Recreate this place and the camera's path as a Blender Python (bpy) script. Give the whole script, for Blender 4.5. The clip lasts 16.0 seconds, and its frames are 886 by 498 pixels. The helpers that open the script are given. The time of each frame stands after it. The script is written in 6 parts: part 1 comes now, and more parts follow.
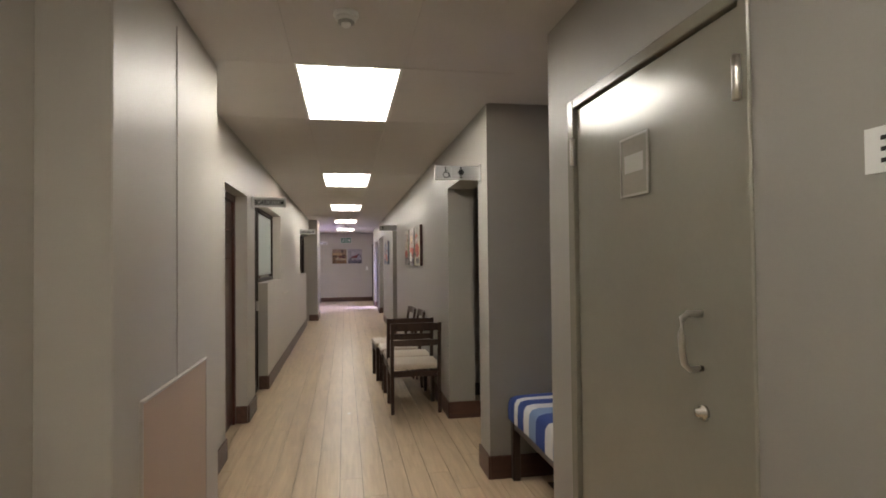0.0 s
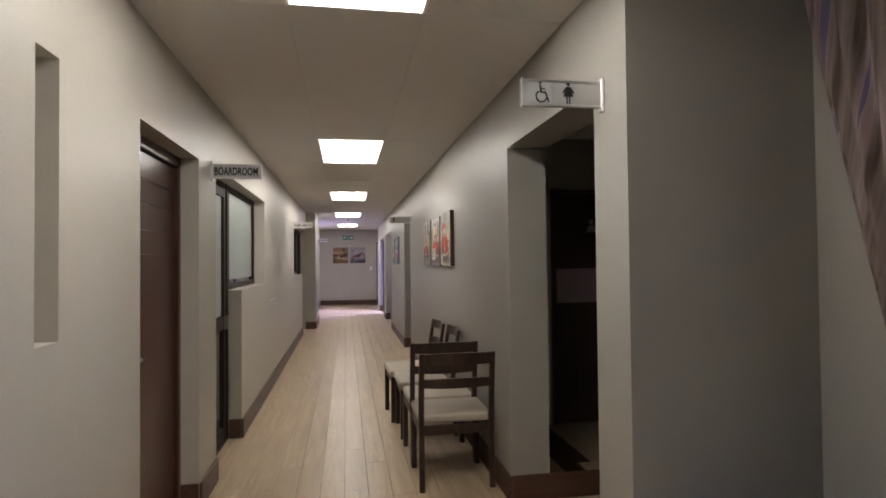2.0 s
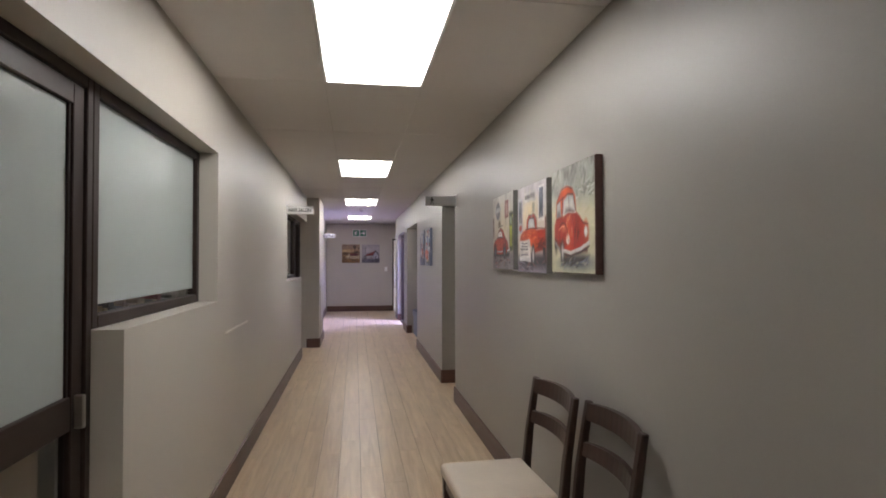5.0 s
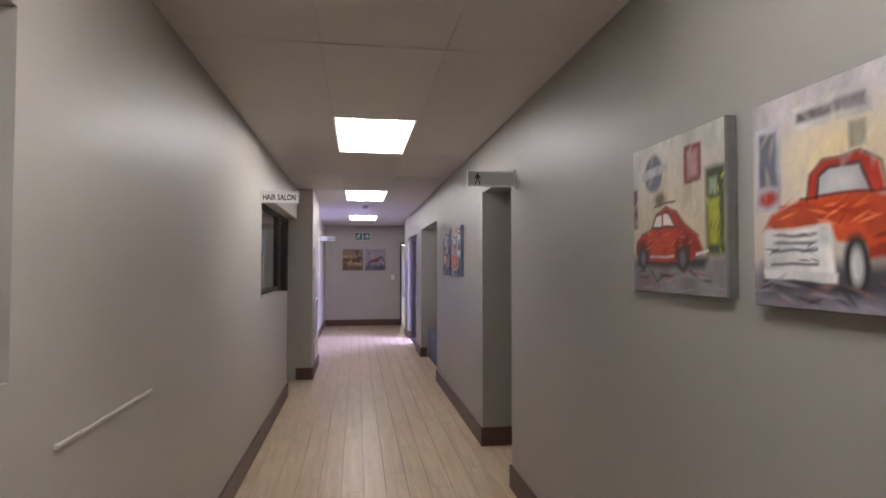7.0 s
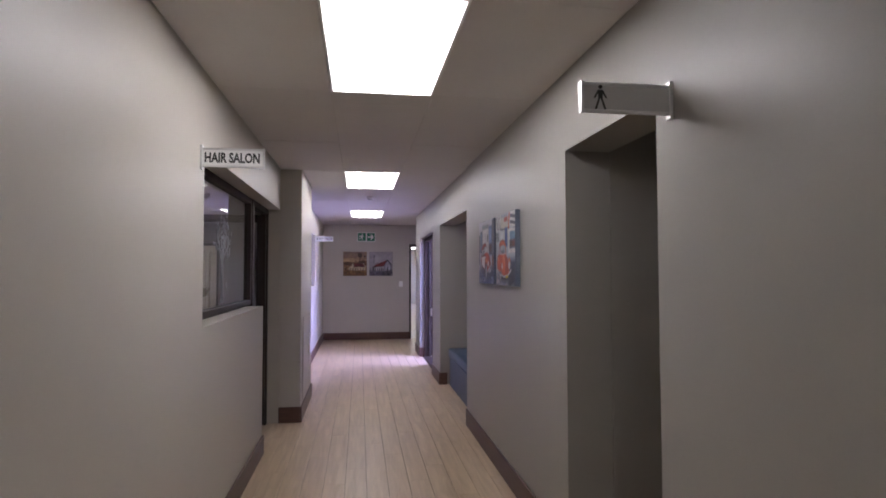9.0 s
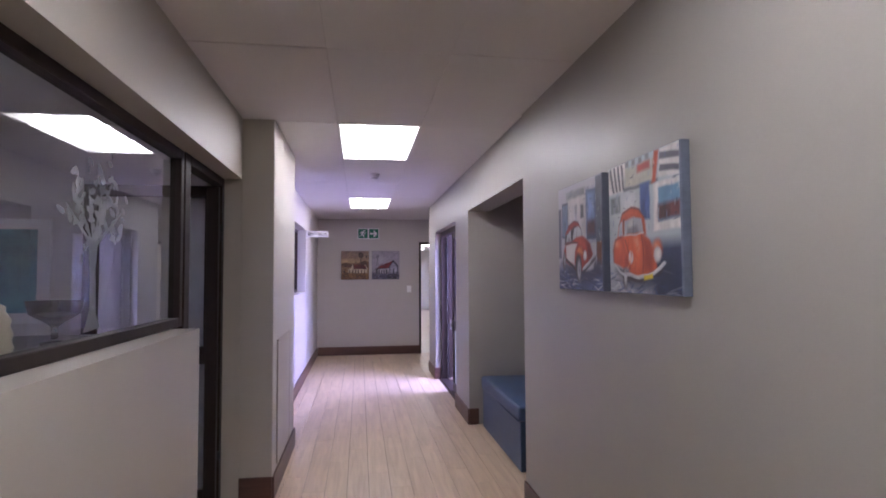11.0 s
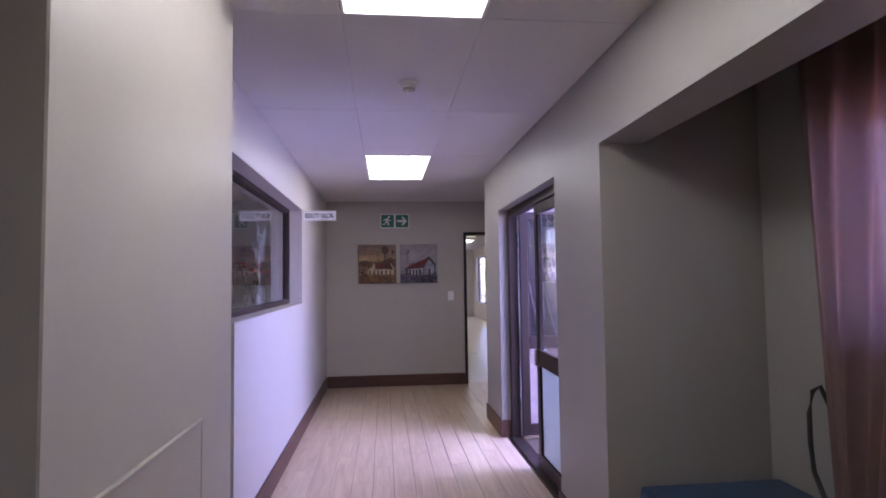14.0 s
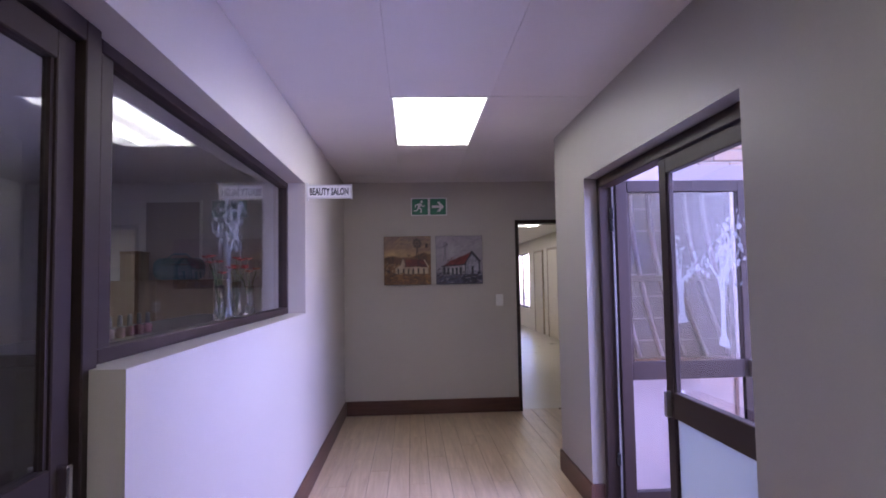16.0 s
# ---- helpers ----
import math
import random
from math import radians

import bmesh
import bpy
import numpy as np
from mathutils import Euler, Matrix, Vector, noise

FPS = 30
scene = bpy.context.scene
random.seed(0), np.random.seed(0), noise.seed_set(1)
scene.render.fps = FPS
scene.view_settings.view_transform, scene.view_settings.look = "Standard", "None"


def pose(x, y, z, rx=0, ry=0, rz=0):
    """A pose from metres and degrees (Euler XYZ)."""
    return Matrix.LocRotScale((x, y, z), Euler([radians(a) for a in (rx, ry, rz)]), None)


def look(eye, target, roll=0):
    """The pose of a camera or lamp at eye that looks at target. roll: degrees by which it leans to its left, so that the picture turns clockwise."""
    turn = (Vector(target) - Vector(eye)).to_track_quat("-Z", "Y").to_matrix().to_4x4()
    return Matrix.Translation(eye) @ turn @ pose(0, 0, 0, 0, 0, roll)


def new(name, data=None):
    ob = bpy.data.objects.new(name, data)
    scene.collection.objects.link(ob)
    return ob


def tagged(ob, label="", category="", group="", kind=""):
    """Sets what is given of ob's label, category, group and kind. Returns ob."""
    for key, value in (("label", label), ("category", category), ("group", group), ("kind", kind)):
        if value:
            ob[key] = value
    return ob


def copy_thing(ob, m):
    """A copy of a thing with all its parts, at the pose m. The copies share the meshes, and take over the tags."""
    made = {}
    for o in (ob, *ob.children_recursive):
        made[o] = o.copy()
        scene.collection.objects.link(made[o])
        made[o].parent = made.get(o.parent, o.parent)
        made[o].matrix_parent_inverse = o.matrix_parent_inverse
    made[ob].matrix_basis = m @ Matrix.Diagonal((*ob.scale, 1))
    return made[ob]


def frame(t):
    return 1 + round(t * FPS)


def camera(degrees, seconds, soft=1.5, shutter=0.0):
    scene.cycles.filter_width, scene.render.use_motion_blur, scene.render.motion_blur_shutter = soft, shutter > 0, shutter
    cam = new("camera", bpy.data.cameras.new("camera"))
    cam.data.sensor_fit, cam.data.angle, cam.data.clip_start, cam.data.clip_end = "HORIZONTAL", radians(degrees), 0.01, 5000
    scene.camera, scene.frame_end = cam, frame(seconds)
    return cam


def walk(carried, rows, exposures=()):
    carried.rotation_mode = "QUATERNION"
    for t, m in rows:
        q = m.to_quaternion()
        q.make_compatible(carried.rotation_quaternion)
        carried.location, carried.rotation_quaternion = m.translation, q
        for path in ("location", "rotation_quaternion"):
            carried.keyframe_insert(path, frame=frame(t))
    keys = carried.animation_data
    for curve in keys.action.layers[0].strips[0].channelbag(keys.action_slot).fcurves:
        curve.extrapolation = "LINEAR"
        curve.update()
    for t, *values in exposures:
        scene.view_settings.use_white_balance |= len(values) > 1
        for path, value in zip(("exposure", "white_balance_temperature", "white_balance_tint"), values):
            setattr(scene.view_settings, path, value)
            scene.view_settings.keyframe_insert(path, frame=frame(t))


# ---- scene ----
cam = camera(76.6, 16.0, soft=1.8)
PATH = [
    (0, (-0.03, -0.132, 1.451), (0.315, 1.838, 1.493), -0.6),
    (0.5, (-0.023, 0.338, 1.443), (0.321, 2.307, 1.483), -0.7),
    (1, (-0.046, 0.812, 1.459), (0.298, 2.781, 1.499), -0.7),
    (1.5, (-0.052, 1.216, 1.457), (0.291, 3.186, 1.497), -0.6),
    (2, (-0.052, 1.71, 1.443), (0.289, 3.68, 1.484), -0.6),
    (2.5, (-0.101, 2.159, 1.455), (0.238, 4.13, 1.496), -0.4),
    (3, (-0.127, 2.656, 1.451), (0.203, 4.628, 1.491), -0.3),
    (5.5, (-0.111, 4.997, 1.459), (0.198, 6.972, 1.499), -0.1),
    (6, (-0.117, 5.544, 1.463), (0.191, 7.519, 1.503), -0.1),
    (6.5, (-0.141, 5.992, 1.476), (0.165, 7.968, 1.52), 0.0),
    (7, (-0.122, 6.513, 1.483), (0.181, 8.489, 1.545), 0.0),
    (7.5, (-0.125, 6.972, 1.485), (0.177, 8.948, 1.554), -0.0),
    (8, (-0.126, 7.459, 1.478), (0.175, 9.435, 1.551), -0.0),
    (8.5, (-0.123, 7.881, 1.478), (0.176, 9.858, 1.553), -0.1),
    (9, (-0.126, 8.363, 1.486), (0.168, 10.34, 1.565), -0.1),
    (11.5, (-0.135, 10.759, 1.454), (0.159, 12.735, 1.548), -0.4),
    (12, (-0.125, 11.266, 1.458), (0.17, 13.242, 1.551), -0.5),
    (12.5, (-0.129, 11.699, 1.447), (0.161, 13.676, 1.542), -0.5),
    (13, (-0.135, 12.185, 1.438), (0.141, 14.163, 1.537), -0.6),
    (13.5, (-0.128, 12.601, 1.435), (0.118, 14.583, 1.536), -0.7),
    (14, (-0.124, 13.084, 1.442), (0.083, 15.07, 1.547), -0.8),
    (14.5, (-0.133, 13.457, 1.442), (0.057, 15.445, 1.549), -0.8),
    (15, (-0.135, 13.853, 1.451), (0.037, 15.842, 1.558), -0.8),
    (15.5, (-0.161, 14.22, 1.45), (-0.011, 16.212, 1.555), -0.9),
    (16, (-0.185, 14.654, 1.437), (-0.071, 16.647, 1.546), -1.0),
]
EXPOSURES = [(0, 4.15, 6900, 11), (1.0, 3.97, 6760, 11), (1.5, 3.98, 6700, 11), (3, 4.52, 6480, 12), (5.5, 3.97, 6320, 14), (6.5, 3.88, 6300, 16), (7.5, 4.12, 6180, 17), (9, 3.8, 6080, 19), (11.5, 4.18, 5940, 22), (12.5, 4.1, 5920, 22), (13.6, 3.7, 6020, 20), (14.6, 3.54, 6040, 19), (16, 3.52, 6060, 18)]
walk(cam, [(t, look(eye, target, roll)) for t, eye, target, roll in PATH], EXPOSURES)

# ---- world, sun, exposure ----
world = bpy.data.worlds.new("world")
scene.world = world
world.use_nodes = True
wn = world.node_tree.nodes
sky = wn.new("ShaderNodeTexSky")
sky.sky_type, sky.sun_disc = "NISHITA", False
sky.sun_elevation, sky.sun_rotation = radians(49), radians(-48)
wn["Background"].inputs["Strength"].default_value = 0.15
tint = wn.new("ShaderNodeVectorMath")
tint.operation = "MULTIPLY"
tint.inputs[1].default_value = (1.0, 0.83, 1.2)
world.node_tree.links.new(sky.outputs["Color"], tint.inputs[0])
world.node_tree.links.new(tint.outputs["Vector"], wn["Background"].inputs["Color"])
sun = new("sun", bpy.data.lights.new("sun", "SUN"))
sun.data.energy, sun.data.angle, sun.data.color = 1.3, radians(2), (1.0, 0.95, 0.9)
sun.matrix_world = look((4 - 4.5, 16 + 4, 7), (4, 16, 0))
# Added lamp beyond the outer door, out of view, standing in for daylight.
day = new("outer_door_day_fill", bpy.data.lights.new("outer_door_day_fill", "AREA"))
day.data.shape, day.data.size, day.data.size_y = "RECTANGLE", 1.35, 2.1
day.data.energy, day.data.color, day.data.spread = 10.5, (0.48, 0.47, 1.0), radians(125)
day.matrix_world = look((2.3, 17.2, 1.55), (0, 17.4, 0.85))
LAMP = 0.48


# ---- materials ----
def nodes_of(name):
    m = bpy.data.materials.new(name)
    m.use_nodes = True
    nt = m.node_tree
    return m, nt, nt.nodes["Principled BSDF"]


def node(nt, kind, **values):
    n = nt.nodes.new(kind)
    for key, value in values.items():
        n.inputs[key.replace("_", " ")].default_value = value
    return n


def mk(name, col, rough=0.5, metal=0.0, var=0.10, scale=2.5, grain=90.0, bump=0.04, stretch=(1, 1, 1), rvar=0.08, by_object=0.0):
    """A painted or plain surface: broad mottling, fine grain, uneven gloss and relief."""
    m, nt, b = nodes_of(name)
    pos = nt.nodes.new("ShaderNodeNewGeometry")
    mp = node(nt, "ShaderNodeMapping", Scale=stretch)
    nt.links.new(pos.outputs["Position"], mp.inputs["Vector"])
    n1 = node(nt, "ShaderNodeTexNoise", Scale=scale, Detail=5.0, Roughness=0.6)
    n2 = node(nt, "ShaderNodeTexNoise", Scale=grain, Detail=3.0, Roughness=0.6)
    for n in (n1, n2):
        nt.links.new(mp.outputs["Vector"], n.inputs["Vector"])
    mix = nt.nodes.new("ShaderNodeMath")
    mix.operation = "MULTIPLY_ADD"
    mix.inputs[1].default_value = 0.35
    nt.links.new(n2.outputs["Fac"], mix.inputs[0])
    nt.links.new(n1.outputs["Fac"], mix.inputs[2])
    src = mix.outputs[0]
    if by_object:
        oi = nt.nodes.new("ShaderNodeObjectInfo")
        ad = nt.nodes.new("ShaderNodeMath")
        ad.operation = "MULTIPLY_ADD"
        ad.inputs[1].default_value = by_object
        nt.links.new(oi.outputs["Random"], ad.inputs[0])
        nt.links.new(src, ad.inputs[2])
        src = ad.outputs[0]
    mr = nt.nodes.new("ShaderNodeMapRange")
    mr.inputs["From Min"].default_value, mr.inputs["From Max"].default_value = 0.35, 1.0 + by_object
    mr.inputs["To Min"].default_value, mr.inputs["To Max"].default_value = 1 - var, 1 + var
    nt.links.new(src, mr.inputs["Value"])
    mul = nt.nodes.new("ShaderNodeVectorMath")
    mul.operation = "SCALE"
    mul.inputs[0].default_value = col
    nt.links.new(mr.outputs["Result"], mul.inputs["Scale"])
    nt.links.new(mul.outputs["Vector"], b.inputs["Base Color"])
    rr = nt.nodes.new("ShaderNodeMapRange")
    rr.inputs["To Min"].default_value, rr.inputs["To Max"].default_value = max(rough - rvar, 0.03), min(rough + rvar, 1)
    nt.links.new(n1.outputs["Fac"], rr.inputs["Value"])
    nt.links.new(rr.outputs["Result"], b.inputs["Roughness"])
    b.inputs["Metallic"].default_value = metal
    if bump:
        bp = node(nt, "ShaderNodeBump", Strength=bump, Distance=0.004)
        nt.links.new(n2.outputs["Fac"], bp.inputs["Height"])
        nt.links.new(bp.outputs["Normal"], b.inputs["Normal"])
    return m


def glow(name, col, strength):
    m, nt, b = nodes_of(name)
    b.inputs["Base Color"].default_value = (0.8, 0.8, 0.8, 1)
    b.inputs["Emission Color"].default_value = (*col, 1)
    b.inputs["Emission Strength"].default_value = strength
    return m


def glass(name, col=(0.93, 0.96, 0.95), rough=0.0):
    m, nt, b = nodes_of(name)
    b.inputs["Base Color"].default_value = (*col, 1)
    b.inputs["Transmission Weight"].default_value = 1.0
    b.inputs["Roughness"].default_value = rough
    b.inputs["IOR"].default_value = 1.5
    return m


def sheer(name, col, through_col, share, rough=0.8, clear=0.0, bands=()):
    """Cloth or film that lets light seep through."""
    m, nt, b = nodes_of(name)
    b.inputs["Base Color"].default_value = (*col, 1)
    b.inputs["Roughness"].default_value = rough
    tr = nt.nodes.new("ShaderNodeBsdfTranslucent")
    tr.inputs["Color"].default_value = (*through_col, 1)
    wv = node(nt, "ShaderNodeTexNoise", Scale=240.0, Detail=2.0)
    bp = node(nt, "ShaderNodeBump", Strength=0.15, Distance=0.002)
    nt.links.new(wv.outputs["Fac"], bp.inputs["Height"])
    nt.links.new(bp.outputs["Normal"], b.inputs["Normal"])
    mx = nt.nodes.new("ShaderNodeMixShader")
    mx.inputs["Fac"].default_value = share
    nt.links.new(b.outputs["BSDF"], mx.inputs[1])
    nt.links.new(tr.outputs["BSDF"], mx.inputs[2])
    if bands:
        geo = nt.nodes.new("ShaderNodeNewGeometry")
        mp = node(nt, "ShaderNodeMapping", Rotation=(radians(-14), 0, 0), Scale=(0.0, 8.5, 0.25))
        nt.links.new(geo.outputs["Position"], mp.inputs["Vector"])
        nz = node(nt, "ShaderNodeTexNoise", Scale=4.0, Detail=2.0)
        nt.links.new(mp.outputs["Vector"], nz.inputs["Vector"])
        rp = nt.nodes.new("ShaderNodeValToRGB")
        for k, tone in enumerate(bands):
            el = rp.color_ramp.elements[k] if k < 2 else rp.color_ramp.elements.new(0.5)
            el.position, el.color = 0.36 + 0.09 * k, (*tone, 1)
        nt.links.new(nz.outputs["Fac"], rp.inputs["Fac"])
        nt.links.new(rp.outputs["Color"], b.inputs["Base Color"])
        nt.links.new(rp.outputs["Color"], tr.inputs["Color"])
    if clear:
        see = nt.nodes.new("ShaderNodeBsdfTransparent")
        m2 = nt.nodes.new("ShaderNodeMixShader")
        m2.inputs["Fac"].default_value = clear
        nt.links.new(mx.outputs["Shader"], m2.inputs[1])
        nt.links.new(see.outputs["BSDF"], m2.inputs[2])
        mx = m2
    nt.links.new(mx.outputs["Shader"], nt.nodes["Material Output"].inputs["Surface"])
    return m


def wood(name, light, dark, rough, length=1.2, across=22.0, by_object=True, axis="y", var=0.2, relief=0.12):
    """Timber or timber-look tile with streaks along one axis and tone that shifts from piece to piece."""
    m, nt, b = nodes_of(name)
    pos = nt.nodes.new("ShaderNodeNewGeometry")
    shift = nt.nodes.new("ShaderNodeVectorMath")
    shift.operation = "ADD"
    nt.links.new(pos.outputs["Position"], shift.inputs[0])
    oi = nt.nodes.new("ShaderNodeObjectInfo")
    if by_object:
        k = nt.nodes.new("ShaderNodeVectorMath")
        k.operation = "SCALE"
        k.inputs[0].default_value = (7.0, 31.0, 3.0)
        nt.links.new(oi.outputs["Random"], k.inputs["Scale"])
        nt.links.new(k.outputs["Vector"], shift.inputs[1])
    sc = {"y": (across, length, across), "x": (length, across, across), "z": (across, across, length)}[axis]
    mp = node(nt, "ShaderNodeMapping", Scale=sc)
    nt.links.new(shift.outputs["Vector"], mp.inputs["Vector"])
    streak = node(nt, "ShaderNodeTexNoise", Scale=1.0, Detail=7.0, Roughness=0.65, Distortion=0.6)
    nt.links.new(mp.outputs["Vector"], streak.inputs["Vector"])
    blot = node(nt, "ShaderNodeTexNoise", Scale=3.0, Detail=3.0)
    nt.links.new(shift.outputs["Vector"], blot.inputs["Vector"])
    ramp = nt.nodes.new("ShaderNodeValToRGB")
    ramp.color_ramp.elements[0].position, ramp.color_ramp.elements[1].position = 0.32, 0.68
    ramp.color_ramp.elements[0].color, ramp.color_ramp.elements[1].color = (*dark, 1), (*light, 1)
    nt.links.new(streak.outputs["Fac"], ramp.inputs["Fac"])
    mr = nt.nodes.new("ShaderNodeMapRange")
    mr.inputs["To Min"].default_value, mr.inputs["To Max"].default_value = 1 - var, 1 + var
    if by_object:
        av = nt.nodes.new("ShaderNodeMath")
        av.operation = "MULTIPLY_ADD"
        av.inputs[1].default_value = 0.25
        nt.links.new(oi.outputs["Random"], av.inputs[0])
        half = nt.nodes.new("ShaderNodeMath")
        half.operation = "MULTIPLY"
        half.inputs[1].default_value = 0.75
        nt.links.new(blot.outputs["Fac"], half.inputs[0])
        nt.links.new(half.outputs[0], av.inputs[2])
        nt.links.new(av.outputs[0], mr.inputs["Value"])
    else:
        nt.links.new(blot.outputs["Fac"], mr.inputs["Value"])
    mul = nt.nodes.new("ShaderNodeVectorMath")
    mul.operation = "SCALE"
    nt.links.new(ramp.outputs["Color"], mul.inputs[0])
    nt.links.new(mr.outputs["Result"], mul.inputs["Scale"])
    nt.links.new(mul.outputs["Vector"], b.inputs["Base Color"])
    rr = nt.nodes.new("ShaderNodeMapRange")
    rr.inputs["To Min"].default_value, rr.inputs["To Max"].default_value = rough - 0.1, rough + 0.12
    nt.links.new(streak.outputs["Fac"], rr.inputs["Value"])
    nt.links.new(rr.outputs["Result"], b.inputs["Roughness"])
    bp = node(nt, "ShaderNodeBump", Strength=relief, Distance=0.003)
    nt.links.new(streak.outputs["Fac"], bp.inputs["Height"])
    nt.links.new(bp.outputs["Normal"], b.inputs["Normal"])
    return m


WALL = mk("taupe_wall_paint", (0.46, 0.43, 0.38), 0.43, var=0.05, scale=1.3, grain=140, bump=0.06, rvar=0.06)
# Darker copy of WALL: the east side's shade is put into its colour.
SHADEWALL = mk("shaded_taupe_wall_paint", (0.305, 0.289, 0.26), 0.43, var=0.05, scale=1.3, grain=140, bump=0.06, rvar=0.06)
CEIL = mk("white_ceiling_board", (0.66, 0.64, 0.62), 0.75, var=0.05, scale=1.1, grain=70, bump=0.03)
JOINT = mk("ceiling_joint", (0.42, 0.40, 0.37), 0.9, var=0.2)
PLANK = wood("timber_look_plank", (0.62, 0.485, 0.33), (0.43, 0.31, 0.19), 0.33, length=1.6, across=24.0, var=0.12, relief=0.06)
GROUT = mk("dark_floor_joint", (0.09, 0.062, 0.04), 0.8, var=0.2)
SKIRT = wood("mahogany_stained_skirting", (0.105, 0.047, 0.032), (0.06, 0.026, 0.018), 0.4, length=2.0, across=30.0, by_object=False)
SKIRTX = wood("mahogany_stained_skirting_across", (0.105, 0.047, 0.032), (0.06, 0.026, 0.018), 0.4, length=2.0, across=30.0, by_object=False, axis="x")
DOORWOOD = wood("mahogany_door", (0.082, 0.029, 0.02), (0.06, 0.021, 0.015), 0.3, length=1.6, across=60.0, by_object=False, axis="z", var=0.1, relief=0.03)
CHAIRWOOD = wood("dark_stained_chair_wood", (0.055, 0.028, 0.02), (0.025, 0.013, 0.01), 0.35, length=3.0, across=45.0, by_object=False, axis="z")
BRONZE = mk("bronze_anodised_aluminium", (0.032, 0.021, 0.017), 0.48, 0.1, var=0.12, scale=3, grain=200, bump=0.02)
BRONZE.node_tree.nodes["Principled BSDF"].inputs["Specular IOR Level"].default_value = 0.25
OLIVE = mk("olive_gloss_enamel", (0.265, 0.252, 0.208), 0.2, var=0.06, scale=2.0, grain=60, bump=0.05, rvar=0.05)
STEEL = mk("satin_steel", (0.62, 0.60, 0.56), 0.28, 1.0, var=0.08, grain=220)
ALU = mk("brushed_aluminium", (0.66, 0.66, 0.66), 0.32, 0.9, var=0.07, grain=260)
WHITEP = mk("white_plastic", (0.78, 0.78, 0.76), 0.4, var=0.04)
PAPER = mk("white_paper", (0.78, 0.78, 0.77), 0.8, var=0.04)
INK = mk("black_ink", (0.012, 0.012, 0.013), 0.6, var=0.1)
CREAM = mk("cream_leatherette", (0.50, 0.43, 0.35), 0.42, var=0.10, scale=6, grain=240, bump=0.12)
GREYLEATHER = mk("taupe_leatherette", (0.40, 0.345, 0.29), 0.42, var=0.10, scale=6, grain=240, bump=0.12)
NAVY = mk("navy_leatherette", (0.030, 0.062, 0.125), 0.45, var=0.12, scale=5, grain=260, bump=0.2)
HATCH = mk("primed_hatch_board", (0.46, 0.34, 0.255), 0.6, var=0.05, scale=3)
HATCHPAINT = mk("taupe_hatch_board", (0.44, 0.405, 0.355), 0.42, var=0.05, scale=3)
GLASS = glass("clear_glass")
FROST = sheer("frosted_film", (0.53, 0.58, 0.56), (0.5, 0.55, 0.54), 0.35, rough=0.35)
DECAL = sheer("white_frost_decal", (0.62, 0.66, 0.66), (0.6, 0.62, 0.64), 0.4, clear=0.58)
FAINT = sheer("thin_frost_decal", (0.50, 0.56, 0.55), (0.5, 0.55, 0.54), 0.4, clear=0.83)
TUBE = glow("lamp_tube", (1.0, 0.975, 0.92), LAMP * 4.0)
DIFFUSE = glow("lamp_reflector", (1.0, 0.975, 0.92), LAMP * 0.5)
BRICK = mk("buff_face_brick", (0.52, 0.36, 0.25), 0.85, var=0.18, scale=9, grain=70, bump=0.35, by_object=0.6)
MORTAR = mk("grey_mortar", (0.42, 0.39, 0.35), 0.9, var=0.1)
PAVING = mk("red_clay_paving", (0.36, 0.20, 0.15), 0.8, var=0.18, scale=5, grain=60, bump=0.2)
CURTAINMAT = sheer("dusty_rose_curtain", (0.095, 0.072, 0.048), (0.78, 0.45, 0.43), 0.45, clear=0.24)
CURTAINBLUE = sheer("mauve_striped_curtain", (0.42, 0.33, 0.36), (0.55, 0.42, 0.5), 0.5, bands=((0.15, 0.11, 0.09), (0.27, 0.21, 0.19), (0.22, 0.19, 0.32), (0.45, 0.34, 0.34)))
DARKROOM = mk("pale_room_wall", (0.66, 0.63, 0.62), 0.6, var=0.08)
DARKDOOR = wood("dark_veneer_door", (0.05, 0.028, 0.022), (0.028, 0.015, 0.012), 0.35, length=2.0, across=30.0, by_object=False, axis="z")
TILE = mk("cream_floor_tile", (0.56, 0.50, 0.40), 0.3, var=0.08, scale=3)
BLACKR = mk("black_rubber", (0.02, 0.02, 0.02), 0.5, var=0.1)
CONCRETE = mk("outer_wall_render", (0.5, 0.48, 0.44), 0.9, var=0.1)


# ---- building helpers ----
def box(bm, x0, x1, y0, y1, z0, z1, bevel=0.0, seg=1):
    vs = [bm.verts.new((x, y, z)) for x in (x0, x1) for y in (y0, y1) for z in (z0, z1)]
    fs = [bm.faces.new([vs[i] for i in f]) for f in ((0, 1, 3, 2), (4, 6, 7, 5), (0, 4, 5, 1), (2, 3, 7, 6), (0, 2, 6, 4), (1, 5, 7, 3))]
    if bevel:
        es = list({e for f in fs for e in f.edges})
        bmesh.ops.bevel(bm, geom=es, offset=bevel, segments=seg, affect="EDGES", profile=0.5)
    return bm


def boxes(*specs, bevel=0.0, seg=1):
    bm = bmesh.new()
    for s in specs:
        box(bm, *s, bevel=bevel, seg=seg)
    return bm


